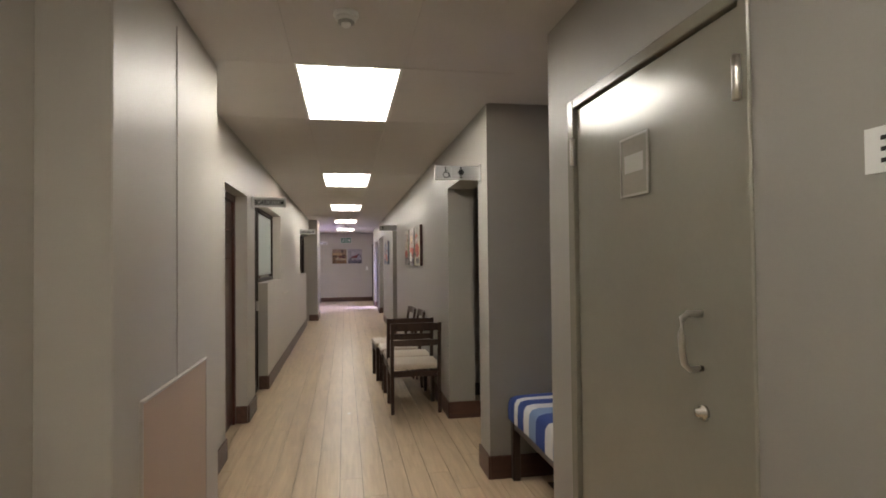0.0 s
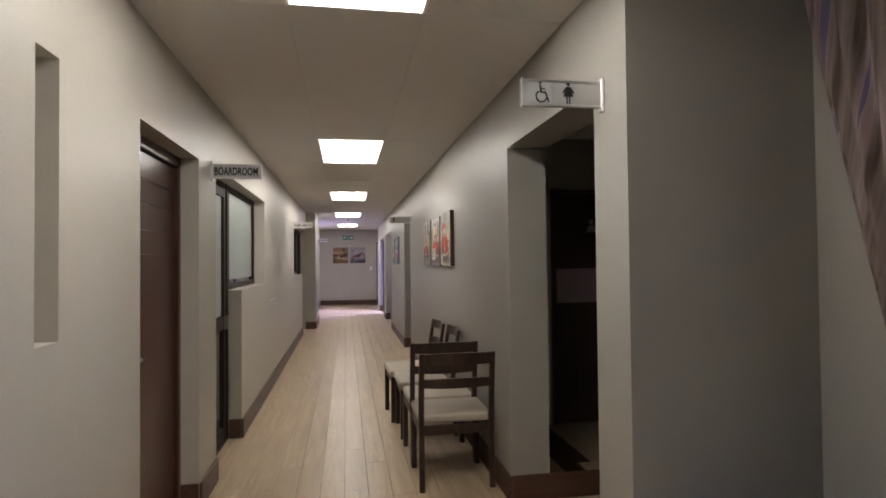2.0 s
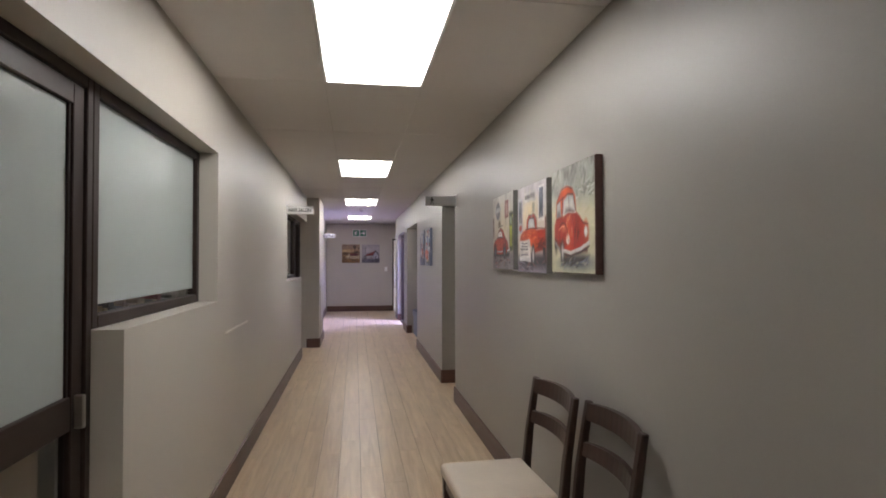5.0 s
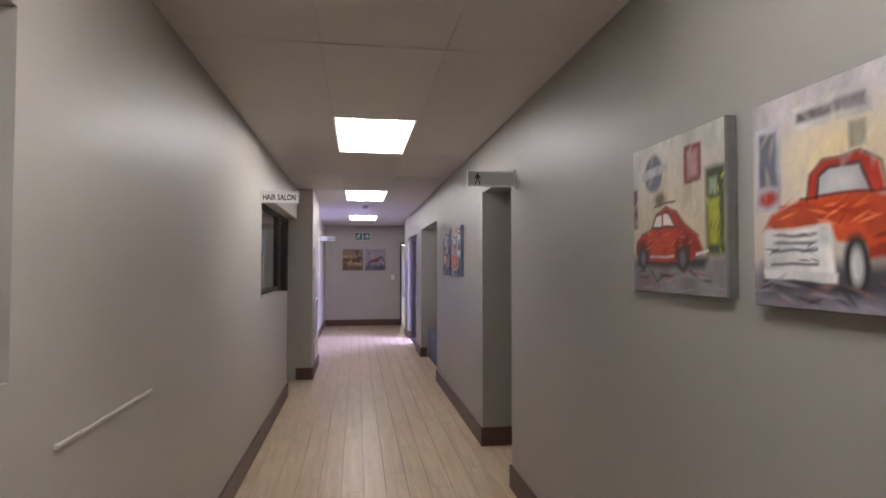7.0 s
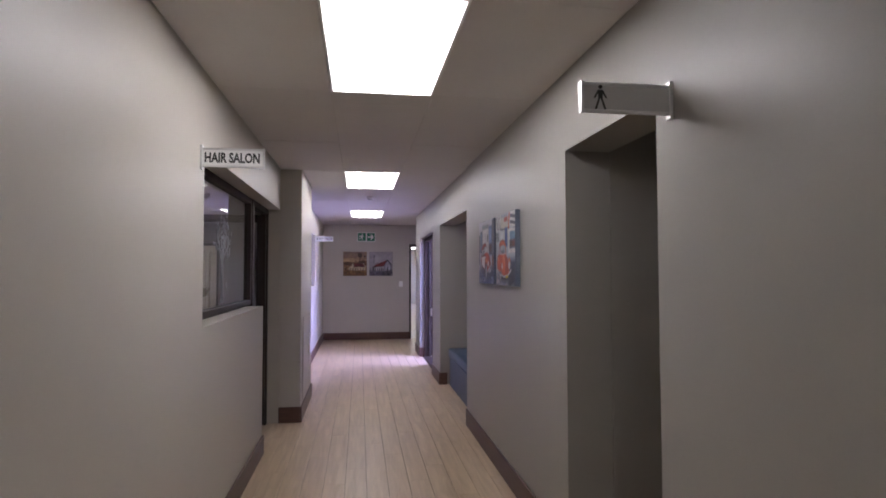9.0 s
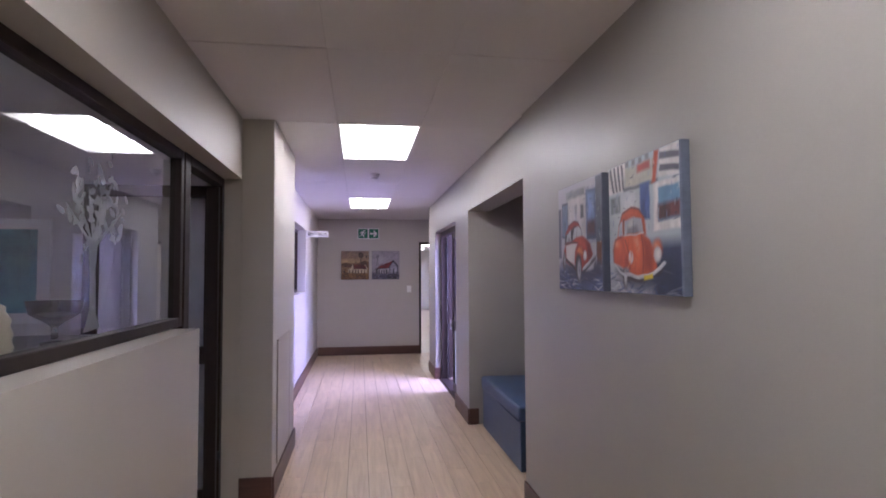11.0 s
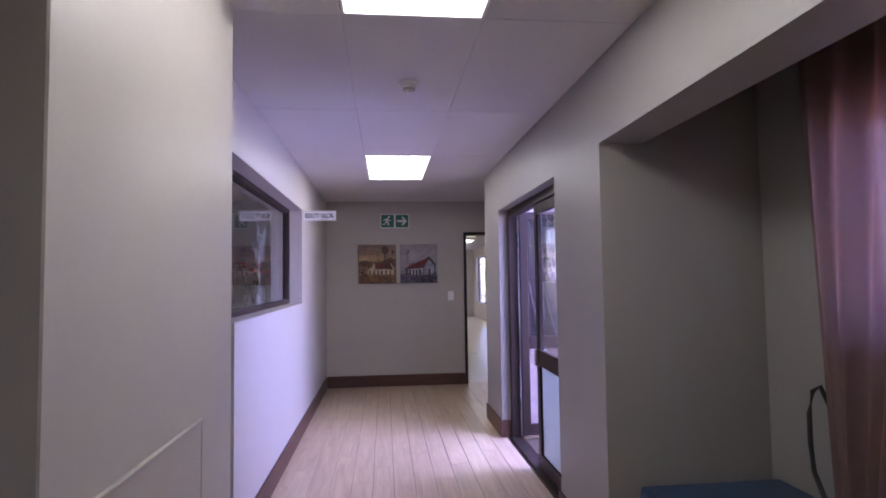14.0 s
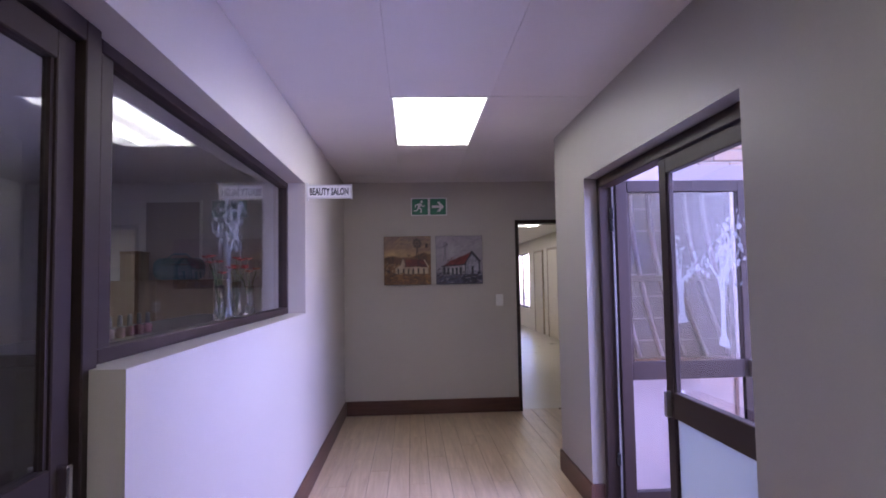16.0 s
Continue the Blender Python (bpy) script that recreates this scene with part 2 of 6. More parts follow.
def tube(points, r, sides=10, bm=None, closed_ends=True):
    """A round bar along a line of points."""
    bm = bm or bmesh.new()
    pts = [Vector(p) for p in points]
    rings = []
    for i, p in enumerate(pts):
        d = (pts[min(i + 1, len(pts) - 1)] - pts[max(i - 1, 0)]).normalized()
        a = d.orthogonal().normalized() if abs(d.z) > 0.95 else d.cross(Vector((0, 0, 1))).normalized()
        b = d.cross(a)
        rr = r(i / (len(pts) - 1)) if callable(r) else r
        rings.append([bm.verts.new(p + rr * (a * math.cos(2 * math.pi * k / sides) + b * math.sin(2 * math.pi * k / sides))) for k in range(sides)])
    for r0, r1 in zip(rings, rings[1:]):
        for k in range(sides):
            f = bm.faces.new((r0[k], r0[(k + 1) % sides], r1[(k + 1) % sides], r1[k]))
            f.smooth = True
    if closed_ends:
        bm.faces.new(rings[0])
        bm.faces.new(rings[-1])
    return bm


def lathe(profile, centre, sides=24, bm=None, axis="z"):
    """A turned shape from (radius, height) pairs."""
    bm = bm or bmesh.new()
    c = Vector(centre)
    rings = []
    for r, h in profile:
        ring = []
        for k in range(sides):
            a = 2 * math.pi * k / sides
            u, v = max(r, 0.0004) * math.cos(a), max(r, 0.0004) * math.sin(a)
            ring.append(bm.verts.new(c + Vector({"z": (u, v, h), "x": (h, u, v), "y": (u, h, v)}[axis])))
        rings.append(ring)
    for r0, r1 in zip(rings, rings[1:]):
        for k in range(sides):
            f = bm.faces.new((r0[k], r0[(k + 1) % sides], r1[(k + 1) % sides], r1[k]))
            f.smooth = True
    bm.faces.new(rings[0])
    bm.faces.new(rings[-1])
    return bm


def plate(bm, pts, thick, at):
    """A flat plate: outline pts, pushed along its normal; at maps (u, v, w) to the world."""
    lo = [bm.verts.new(at(u, v, 0)) for u, v in pts]
    hi = [bm.verts.new(at(u, v, thick)) for u, v in pts]
    n = len(pts)
    bm.faces.new(hi)
    for i in range(n):
        bm.faces.new((lo[i], lo[(i + 1) % n], hi[(i + 1) % n], hi[i]))
    return bm


def ring_pts(u, v, ru, rv, n=18, a0=0.0, a1=360.0):
    full = a1 - a0 >= 360
    return [(u + ru * math.cos(radians(a0 + (a1 - a0) * k / (n if full else n - 1))), v + rv * math.sin(radians(a0 + (a1 - a0) * k / (n if full else n - 1)))) for k in range(n)]


def mesh_ob(name, bm, mat):
    me = bpy.data.meshes.new(name)
    bmesh.ops.recalc_face_normals(bm, faces=bm.faces)
    bm.to_mesh(me)
    bm.free()
    me.materials.append(mat)
    return new(name, me)


def part(name, bm, mat, parent, label=""):
    ob = mesh_ob(name, bm, mat)
    ob.parent = parent
    ob.matrix_parent_inverse = Matrix.Translation(-parent.location) if parent.type == "EMPTY" else Matrix.Identity(4)
    return tagged(ob, label)


def thing(name, at, label, category, group=""):
    ob = new(name)
    ob.empty_display_size = 0.1
    ob.location = at
    return tagged(ob, label, category, group)


def structure(name, bm, mat, label, category):
    return tagged(mesh_ob(name, bm, mat), label, category, kind="structure")


def text_bm(words, width, height, at, thick=0.001, weight=0.0):
    """Letters as a mesh, scaled to a width and height, centred; at maps (u, v, w) to the world."""
    cu = bpy.data.curves.new("letters", "FONT")
    cu.body, cu.align_x, cu.align_y, cu.offset, cu.resolution_u = words, "CENTER", "CENTER", weight, 3
    tmp = new("letters", cu)
    me = bpy.data.meshes.new_from_object(tmp.evaluated_get(bpy.context.evaluated_depsgraph_get()))
    bpy.data.objects.remove(tmp)
    bpy.data.curves.remove(cu)
    bm = bmesh.new()
    bm.from_mesh(me)
    bpy.data.meshes.remove(me)
    xs, ys = [v.co.x for v in bm.verts], [v.co.y for v in bm.verts]
    cx, cy, w, h = (min(xs) + max(xs)) / 2, (min(ys) + max(ys)) / 2, max(xs) - min(xs), max(ys) - min(ys)
    for v in bm.verts:
        v.co = Vector(at((v.co.x - cx) / w * width, (v.co.y - cy) / h * height, thick))
    return bm


# ---- the plan ----
LX, RX, RX2, TOP = -0.908, 0.912, 0.925, 2.505
T = 0.22
END = 20.77
BACK = -2.6


def wall_y(spans, x0, x1, top=TOP + 0.1):
    """A wall along y: solid spans (y0, y1, z0, z1)."""
    return boxes(*[(x0, x1, a, b, c, d if d else top) for a, b, c, d in spans])


structure("wall_west", wall_y([(BACK, 3.10, 0, 0), (3.10, 3.58, 0, 1.21), (3.10, 3.58, 2.07, 0), (3.58, 4.26, 0, 0), (4.26, 5.22, 2.06, 0), (5.22, 5.66, 0, 0), (5.66, 6.59, 2.09, 0), (6.59, 7.94, 0, 1.217), (6.59, 7.94, 2.09, 0),
          (7.94, 11.345, 0, 0), (11.345, 13.15, 0, 1.205), (11.345, 14.1, 2.10, 0), (14.1, 15.3, 0, 0), (15.3, 16.13, 2.118, 0), (16.13, 18.54, 0, 1.225),
          (16.13, 18.54, 2.118, 0), (18.54, END, 0, 0)], LX - T, LX), WALL, "taupe painted corridor wall with window and door openings", "wall")
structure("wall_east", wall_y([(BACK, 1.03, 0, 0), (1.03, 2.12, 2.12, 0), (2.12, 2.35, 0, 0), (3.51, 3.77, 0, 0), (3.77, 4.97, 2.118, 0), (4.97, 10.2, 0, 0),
          (10.2, 11.09, 2.10, 0), (11.09, 13.765, 0, 0)], RX, RX + 0.24), SHADEWALL, "taupe painted corridor wall with toilet openings", "wall")
structure("wall_east_far", wall_y([(13.765, 15.71, 2.093, 0), (15.71, 16.45, 0, 0), (16.45, 18.16, 2.065, 0), (18.16, 18.87, 0, 0)], RX2, RX2 + 0.22), SHADEWALL,
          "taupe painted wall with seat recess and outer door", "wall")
structure("wall_north", boxes((LX - T, 0.985, END, END + 0.16, 0, TOP + 0.1), (0.985, 1.9, END, END + 0.16, 2.065, TOP + 0.1), (1.9, 3.6, END, END + 0.16, 0, TOP + 0.1)), WALL,
          "taupe painted end wall of the corridor", "wall")
structure("wall_south", boxes((LX - T, RX + 0.24, BACK - 0.2, BACK, 0, TOP + 0.1)), WALL, "taupe painted wall closing the corridor", "wall")
for x1, y0, y1 in ((-0.70, 1.651, 3.027), (-0.70, 14.1, 15.28)):
    structure("pilaster", boxes((LX - 0.002, x1, y0, y1, 0, TOP + 0.1), bevel=0.004), WALL, "taupe boxed-out duct pilaster", "pilaster")

structure("wall_niche_back", boxes((LX - T + 0.002, LX - 0.16, 3.102, 3.578, 1.212, 2.068)), WALL, "taupe painted back of a shallow wall niche", "wall")

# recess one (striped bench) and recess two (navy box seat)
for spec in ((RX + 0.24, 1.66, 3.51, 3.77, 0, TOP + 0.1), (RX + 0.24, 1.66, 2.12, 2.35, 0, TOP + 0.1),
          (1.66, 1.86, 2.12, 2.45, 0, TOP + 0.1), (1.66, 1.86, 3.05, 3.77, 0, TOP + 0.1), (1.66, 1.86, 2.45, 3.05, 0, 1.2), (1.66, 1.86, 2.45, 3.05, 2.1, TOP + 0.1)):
    structure("wall_recess_1", boxes(spec), SHADEWALL, "taupe painted walls of the bench recess", "wall")
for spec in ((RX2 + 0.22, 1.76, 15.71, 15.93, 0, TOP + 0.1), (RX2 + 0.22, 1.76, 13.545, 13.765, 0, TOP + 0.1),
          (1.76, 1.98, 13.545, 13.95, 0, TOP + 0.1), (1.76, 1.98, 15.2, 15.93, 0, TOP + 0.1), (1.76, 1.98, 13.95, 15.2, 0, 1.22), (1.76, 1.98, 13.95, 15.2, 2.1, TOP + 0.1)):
    structure("wall_recess_2", boxes(spec), SHADEWALL, "taupe painted walls of the box seat recess", "wall")
# Unseen boxes behind two shut doors, added to block leaking light.
structure("wall_light_stop", boxes((RX + 0.11, RX + 0.238, 1.032, 2.118, 0, 2.118), (LX - T + 0.002, LX - 0.21, 4.262, 5.218, 0, 2.058)), SHADEWALL, "unseen backing added to stop light leaking round the shut doors", "wall")
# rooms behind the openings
# The box behind the toilet door is likewise added against leaking light.
structure("wall_toilet_lobby", boxes((2.66, 2.81, 3.77, 6.6, 0, TOP + 0.1), (1.153, 2.81, 6.4, 6.6, 2.06, TOP + 0.1), (1.153, 1.72, 6.4, 6.6, 0, 2.06), (1.72, 2.66, 6.475, 6.6, 0, 2.06), (1.862, 2.81, 3.6, 3.77, 0, TOP + 0.1)), SHADEWALL,
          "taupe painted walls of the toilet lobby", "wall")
structure("wall_mens_passage", boxes((RX + 0.242, 3.0, 11.09, 11.25, 0, TOP + 0.1), (RX + 0.242, 3.0, 10.04, 10.2, 0, TOP + 0.1), (3.0, 3.15, 10.04, 11.25, 0, TOP + 0.1)), SHADEWALL,
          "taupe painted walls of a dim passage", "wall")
structure("wall_boardroom", boxes((-4.4, -4.2, 5.3, 10.6, 0, TOP + 0.1), (-4.2, LX - T - 0.002, 5.3, 5.45, 0, TOP + 0.1), (-4.2, LX - T - 0.002, 10.45, 10.6, 0, TOP + 0.1)), DARKROOM,
          "pale painted walls of the boardroom", "wall")
structure("wall_salons", boxes((-4.4, -4.2, 10.6, 11.5, 0, TOP + 0.1), (-4.4, -4.2, 11.5, 13.1, 0, 1.75), (-4.4, -4.2, 11.5, 13.1, 2.1, TOP + 0.1), (-4.4, -4.2, 13.1, 16.4, 0, TOP + 0.1), (-4.4, -4.2, 16.4, 18.0, 0, 1.75), (-4.4, -4.2, 16.4, 18.0, 2.1, TOP + 0.1), (-4.4, -4.2, 18.0, 20.9, 0, TOP + 0.1), (-4.2, LX - T - 0.002, 14.4, 14.55, 0, TOP + 0.1), (-4.2, LX - T - 0.002, 20.7, 20.9, 0, TOP + 0.1)), DARKROOM,
          "grey painted walls of the two salons", "wall")
structure("wall_side_hall", boxes((3.4, 3.6, 18.87, END, 0, TOP + 0.1), (RX2 + 0.22, 3.4, 18.65, 18.87, 0, TOP + 0.1)), WALL, "taupe painted walls of the side hall", "wall")
structure("wall_back_passage", boxes((3.2, 3.4, END + 0.16, 30.6, 0, TOP + 0.1), (3.2, 3.4, 30.6, 33.4, 0, 0.55), (3.2, 3.4, 30.6, 33.4, 2.18, TOP + 0.1), (3.2, 3.4, 33.4, 34, 0, TOP + 0.1),
          (0.3, 0.5, END + 0.16, 34, 0, TOP + 0.1), (0.5, 3.2, 34, 34.2, 0, TOP + 0.1)), mk("cream_wall_paint", (0.6, 0.55, 0.45), 0.45, var=0.05), "cream painted walls of the back passage", "wall")


# floors under every space
structure("floor", boxes((LX - T, RX + 0.75, BACK - 0.2, END + 0.1, -0.12, -0.006)), GROUT, "timber-look plank floor of the corridor", "floor")
structure("floor_side", boxes((RX + 0.75, 3.6, 2.0, 7.0, -0.12, -0.004), (RX + 0.75, 3.6, 10.0, 11.3, -0.12, -0.004), (RX + 0.75, 2.0, 13.5, 15.95, -0.12, -0.004), (RX + 0.75, 3.6, 18.65, END + 0.1, -0.12, -0.004)),
          mk("lobby_floor_tile", (0.45, 0.36, 0.26), 0.4, var=0.1), "tan tiled floor of the side spaces", "floor")
structure("floor_rooms", boxes((-4.4, LX - T, 5.3, 20.9, -0.12, -0.004)), mk("salon_floor", (0.45, 0.38, 0.3), 0.4, var=0.12), "tan floor of the rooms", "floor")
structure("floor_back", boxes((0.3, 3.6, END + 0.1, 34.2, -0.12, -0.002)), TILE, "cream tiled floor of the back passage", "floor")
LIGHTS = [2.905 + 3.742 * i for i in range(-1, 5)]


def ceiling():
    """Board ceiling with open joints, and holes for the lamps."""
    bm = bmesh.new()
    cols = (LX, -0.29, 0.29, RX2)
    ys = [BACK]
    for i in range(-1, 5):
        y = 2.905 + 3.742 * i
        ys += [y, y + 1.172, y + 1.172 + 1.285]
    ys = sorted(v for v in ys if v > BACK - 0.01) + [END]
    for a, b in zip(ys, ys[1:]):
        for k in range(3):
            if k == 1 and any(abs(a - y) < 0.05 for y in LIGHTS):
                continue
            dz = random.uniform(-0.0015, 0.0015)
            box(bm, cols[k] + 0.0008, cols[k + 1] - 0.0008, a + 0.002, b - 0.002, TOP + dz, TOP + 0.014, bevel=0.001)
    return bm


structure("ceiling", ceiling(), CEIL, "white board ceiling with open joints", "ceiling")
lid = [(-4.4, LX - 0.001, BACK - 0.2, 20.99), (RX2 + 0.001, 3.6, BACK - 0.2, 10.0), (RX2 + 0.001, 3.6, 18.62, 20.99), (0.3, 3.6, 20.99, 34.2)]
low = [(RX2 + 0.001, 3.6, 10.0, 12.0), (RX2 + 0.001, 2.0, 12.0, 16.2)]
structure("ceiling_rooms", boxes(*[(a, b, c, d, TOP + 0.004, TOP + 0.2) for a, b, c, d in lid]), CEIL, "white ceilings of the side spaces", "ceiling")
# Recess ceilings are coloured dark to imitate the deep shade there.
structure("ceiling_recesses", boxes(*[(a, b, c, d, TOP + 0.004, TOP + 0.2) for a, b, c, d in low]), SHADEWALL, "recess ceilings with their shade put into the colour", "ceiling")
ups = []
edge = BACK - 0.2
for y in LIGHTS:
    ups += [(LX, RX2, edge, y - 0.002, TOP + 0.0145, TOP + 0.2), (LX, -0.293, y - 0.002, y + 1.174, TOP + 0.0145, TOP + 0.2), (0.293, RX2, y - 0.002, y + 1.174, TOP + 0.0145, TOP + 0.2)]
    edge = y + 1.174
ups.append((LX, RX2, edge, END + 0.2, TOP + 0.0145, TOP + 0.2))
structure("ceiling_backing", boxes(*ups), JOINT, "dark void above the ceiling boards", "ceiling")


def troffer(y, cx=0.0, group="corridor ceiling lights", up=0.0):
    top = TOP + up
    t = thing("ceiling_light", (cx, y + 0.586, top), "recessed white fluorescent ceiling light, switched on", "ceiling light", group)
    x, l = 0.288, 1.168
    part("frame", boxes((cx - x, cx - x + 0.012, y + 0.002, y + l + 0.002, top - 0.004, top + 0.09), (cx + x - 0.012, cx + x, y + 0.002, y + l + 0.002, top - 0.004, top + 0.09),
                        (cx - x + 0.012, cx + x - 0.012, y + 0.002, y + 0.014, top - 0.004, top + 0.09), (cx - x + 0.012, cx + x - 0.012, y + l - 0.01, y + l + 0.002, top - 0.004, top + 0.09)), WHITEP, t)
    part("reflector", boxes((cx - x + 0.012, cx + x - 0.012, y + 0.014, y + l - 0.01, top + 0.046, top + 0.085)), DIFFUSE, t, "glowing white reflector tray")
    for dx in (-0.14, 0.14):
        part("lamp_tube", tube([(cx + dx, y + 0.03, top + 0.024), (cx + dx, y + l - 0.03, top + 0.024)], 0.019), TUBE, t, "lit fluorescent tube")
    bm = bmesh.new()
    plate(bm, [(-0.05, top + 0.0455), (0.05, top + 0.0455), (0.02, top + 0.03), (-0.02, top + 0.03)], l - 0.05, lambda u, v, w: (cx + u, y + 0.026 + w, v))
    part("spine", bm, DIFFUSE, t, "white ridge between the tubes")
    return t


for y in LIGHTS:
    troffer(y)
# Lamps added to brighten the back passage; none are seen there.
for y in (24.0, 27.2, 30.4):
    troffer(y, 1.9, "back passage ceiling lights", -0.092)


# skirting boards with a moulded top edge
def skirting(spans):
    bm = bmesh.new()
    for x0, x1, y0, y1 in spans:
        box(bm, x0, x1, y0, y1, 0, 0.155, bevel=0.006, seg=2)
    return bm


S = 0.016
structure("baseboard_west", skirting([(LX, LX + S, BACK, 1.651), (LX, LX + S, 3.03, 4.26), (LX, LX + S, 5.22, 5.66), (LX, LX + S, 6.59 - S, 11.5), (LX, LX + S, 11.5, 13.15 + S), (LX, LX + S, 16.13 - S, END),
          (LX - 0.1, LX, 4.26, 4.26 + S), (LX - 0.1, LX, 5.22 - S, 5.22), (LX - 0.1, LX, 6.59 - S, 6.59), (LX - 0.1, LX, 16.13 - S, 16.13), (-0.70, -0.70 + S, 2.76, 3.027 + S), (-0.70, -0.70 + S, 14.1 - S, 15.28 + S)]),
          SKIRT, "dark mahogany-stained skirting board", "skirting board")
structure("baseboard_east", skirting([(RX - S, RX, 2.12, 2.35), (RX - S, RX, 3.51 - S, 3.77), (RX - S, RX, 4.97 - S, 10.2 + S), (RX - S, RX, 11.09 - S, 13.765), (RX2 - S, RX2, 15.71 - S, 16.45 + S), (RX2 - S, RX2, 18.16 - S, 18.87 + S),
          (2.66 - S, 2.66, 3.77, 6.4)]), SKIRT, "dark mahogany-stained skirting board", "skirting board")
structure("baseboard_returns", skirting([(LX + S, 0.975, END - S, END), (LX, -0.70, 3.027, 3.027 + S), (LX, -0.70, 14.1 - S, 14.1), (LX + S, -0.70, 15.28, 15.28 + S), (RX, 1.66, 3.51 - S, 3.51), (RX, 2.0, 4.97 - S, 4.97), (RX, 3.0, 11.09 - S, 11.09),
          (RX2, 1.02, 15.71 - S, 15.71), (RX2, 1.0, 18.16 - S, 18.16), (RX2, 3.4, 18.87, 18.87 + S)]), SKIRTX, "dark mahogany-stained skirting board across the corridor", "skirting board")


# ---- doors and glazed fronts ----
def pane_frame(parent, x0, x1, y0, y1, z0, z1, w=0.045, name="frame"):
    """Four square bars round an opening in a wall along y."""
    part(name, boxes((x0, x1, y0, y0 + w, z0, z1), (x0, x1, y1 - w, y1, z0, z1), (x0, x1, y0 + w, y1 - w, z1 - w, z1), (x0, x1, y0 + w, y1 - w, z0, z0 + w), bevel=0.003), BRONZE, parent)


def pane(parent, x, y0, y1, z0, z1, mat=GLASS, name="pane", label=""):
    ob = part(name, boxes((x - 0.003, x + 0.003, y0, y1, z0, z1)), mat, parent, label)
    ob.visible_shadow = mat is not GLASS
    return ob


def glazed_leaf(parent, width, top, z0=0.02, mid=(0.905, 1.015), mat_low=GLASS, mat_up=GLASS, at=None):
    """A bronze glazed door leaf in its own plane: u along the leaf, v through it, then z; at maps to the world."""
    def put(name, specs, mat, label="", bevel=0.003):
        bm = boxes(*specs, bevel=bevel)
        for v in bm.verts:
            v.co = Vector(at(*v.co))
        return part(name, bm, mat, parent, label)
    st, d = 0.072, 0.021
    put("stile", [(0, st, -d, d, z0, top)], BRONZE)
    put("stile", [(width - st, width, -d, d, z0, top)], BRONZE)
    put("rail", [(st, width - st, -d, d, top - st, top)], BRONZE)
    put("rail", [(st, width - st, -d, d, mid[0], mid[1])], BRONZE)
    put("rail", [(st, width - st, -d, d, z0, z0 + 0.1)], BRONZE)
    for za, zb, mat in ((z0 + 0.1, mid[0], mat_low), (mid[1], top - st, mat_up)):
        ob = put("pane", [(st - 0.004, width - st + 0.004, -0.003, 0.003, za - 0.004, zb + 0.004)], mat, "", 0)
        ob.visible_shadow = mat is not GLASS
    put("glazing_bead", [(st, st + 0.012, -0.012, 0.012, mid[1], top - st)], BRONZE, bevel=0)
    put("glazing_bead", [(width - st - 0.012, width - st, -0.012, 0.012, mid[1], top - st)], BRONZE, bevel=0)
    h = put("door_handle", [(width - 0.05, width - 0.03, -0.05, 0.05, mid[0] + 0.0, mid[1] + 0.0)], STEEL, "satin steel lever handle", 0.004)
    return h


def tree_decal(parent, at, w, h, seed, leaves=70, mat=None):
    """Etched tree motif: trunk, boughs and many small leaves on the glass; at maps (u, v, w)."""
    rng = random.Random(seed)
    bm = bmesh.new()
    plate(bm, [(-0.10 * w, 0), (0.10 * w, 0.01 * h), (0.045 * w, 0.08 * h), (0.03 * w, 0.3 * h), (0.06 * w, 0.5 * h), (-0.01 * w, 0.4 * h), (-0.07 * w, 0.5 * h), (-0.04 * w, 0.3 * h), (-0.035 * w, 0.1 * h)], 0.0006, at)
    twigs = []
    for k in range(7):
        a = radians(rng.uniform(20, 160))
        ln = rng.uniform(0.2, 0.42)
        p0, p1 = Vector((0, 0.4 * h)), Vector((math.cos(a) * ln * w * 1.1, 0.48 * h + math.sin(a) * ln * h))
        side = Vector((-(p1 - p0).y, (p1 - p0).x)).normalized() * 0.007 * w
        plate(bm, [tuple(p0 - side * 2), tuple(p0 + side * 2), tuple(p1 + side * 0.5), tuple(p1 - side * 0.5)], 0.0006, at)
        twigs.append((p0, p1))
    for k in range(leaves):
        p0, p1 = twigs[k % 7]
        c = p0.lerp(p1, rng.uniform(0.35, 1.1)) + Vector((rng.gauss(0, 0.085 * w), rng.gauss(0, 0.06 * h)))
        t, s = rng.uniform(0, math.pi), rng.uniform(0.024, 0.042) * w
        pts = [(c.x + s * u * math.cos(t) - s * 0.5 * v * math.sin(t), c.y + s * u * math.sin(t) + s * 0.5 * v * math.cos(t)) for u, v in ((-1, 0), (-0.4, 0.9), (0.4, 0.9), (1, 0), (0.4, -0.9), (-0.4, -0.9))]
        plate(bm, pts, 0.0006, at)
    return part("etched_tree", bm, mat or DECAL, parent, "frosted tree motif on the glass")


# recessed mahogany door
d = thing("mahogany_door", (LX - 0.12, 4.74, 0), "closed mahogany door with horizontal grooves in a painted reveal", "door")
part("door_frame", boxes((LX - 0.2, LX - 0.1, 4.262, 4.31, 0, 2.058), (LX - 0.2, LX - 0.1, 5.17, 5.218, 0, 2.058), (LX - 0.2, LX - 0.1, 4.31, 5.17, 2.0, 2.058), bevel=0.004), DOORWOOD, d)
for za, zb in ((0.012, 1.4882), (1.4918, 1.6082), (1.6118, 1.7382), (1.7418, 1.8582), (1.8618, 1.992)):
    part("panel", boxes((LX - 0.165, LX - 0.125, 4.315, 5.165, za, zb), bevel=0.0016, seg=2), DOORWOOD, d)
INLAY = mk("pale_groove_line", (0.36, 0.27, 0.22), 0.4)
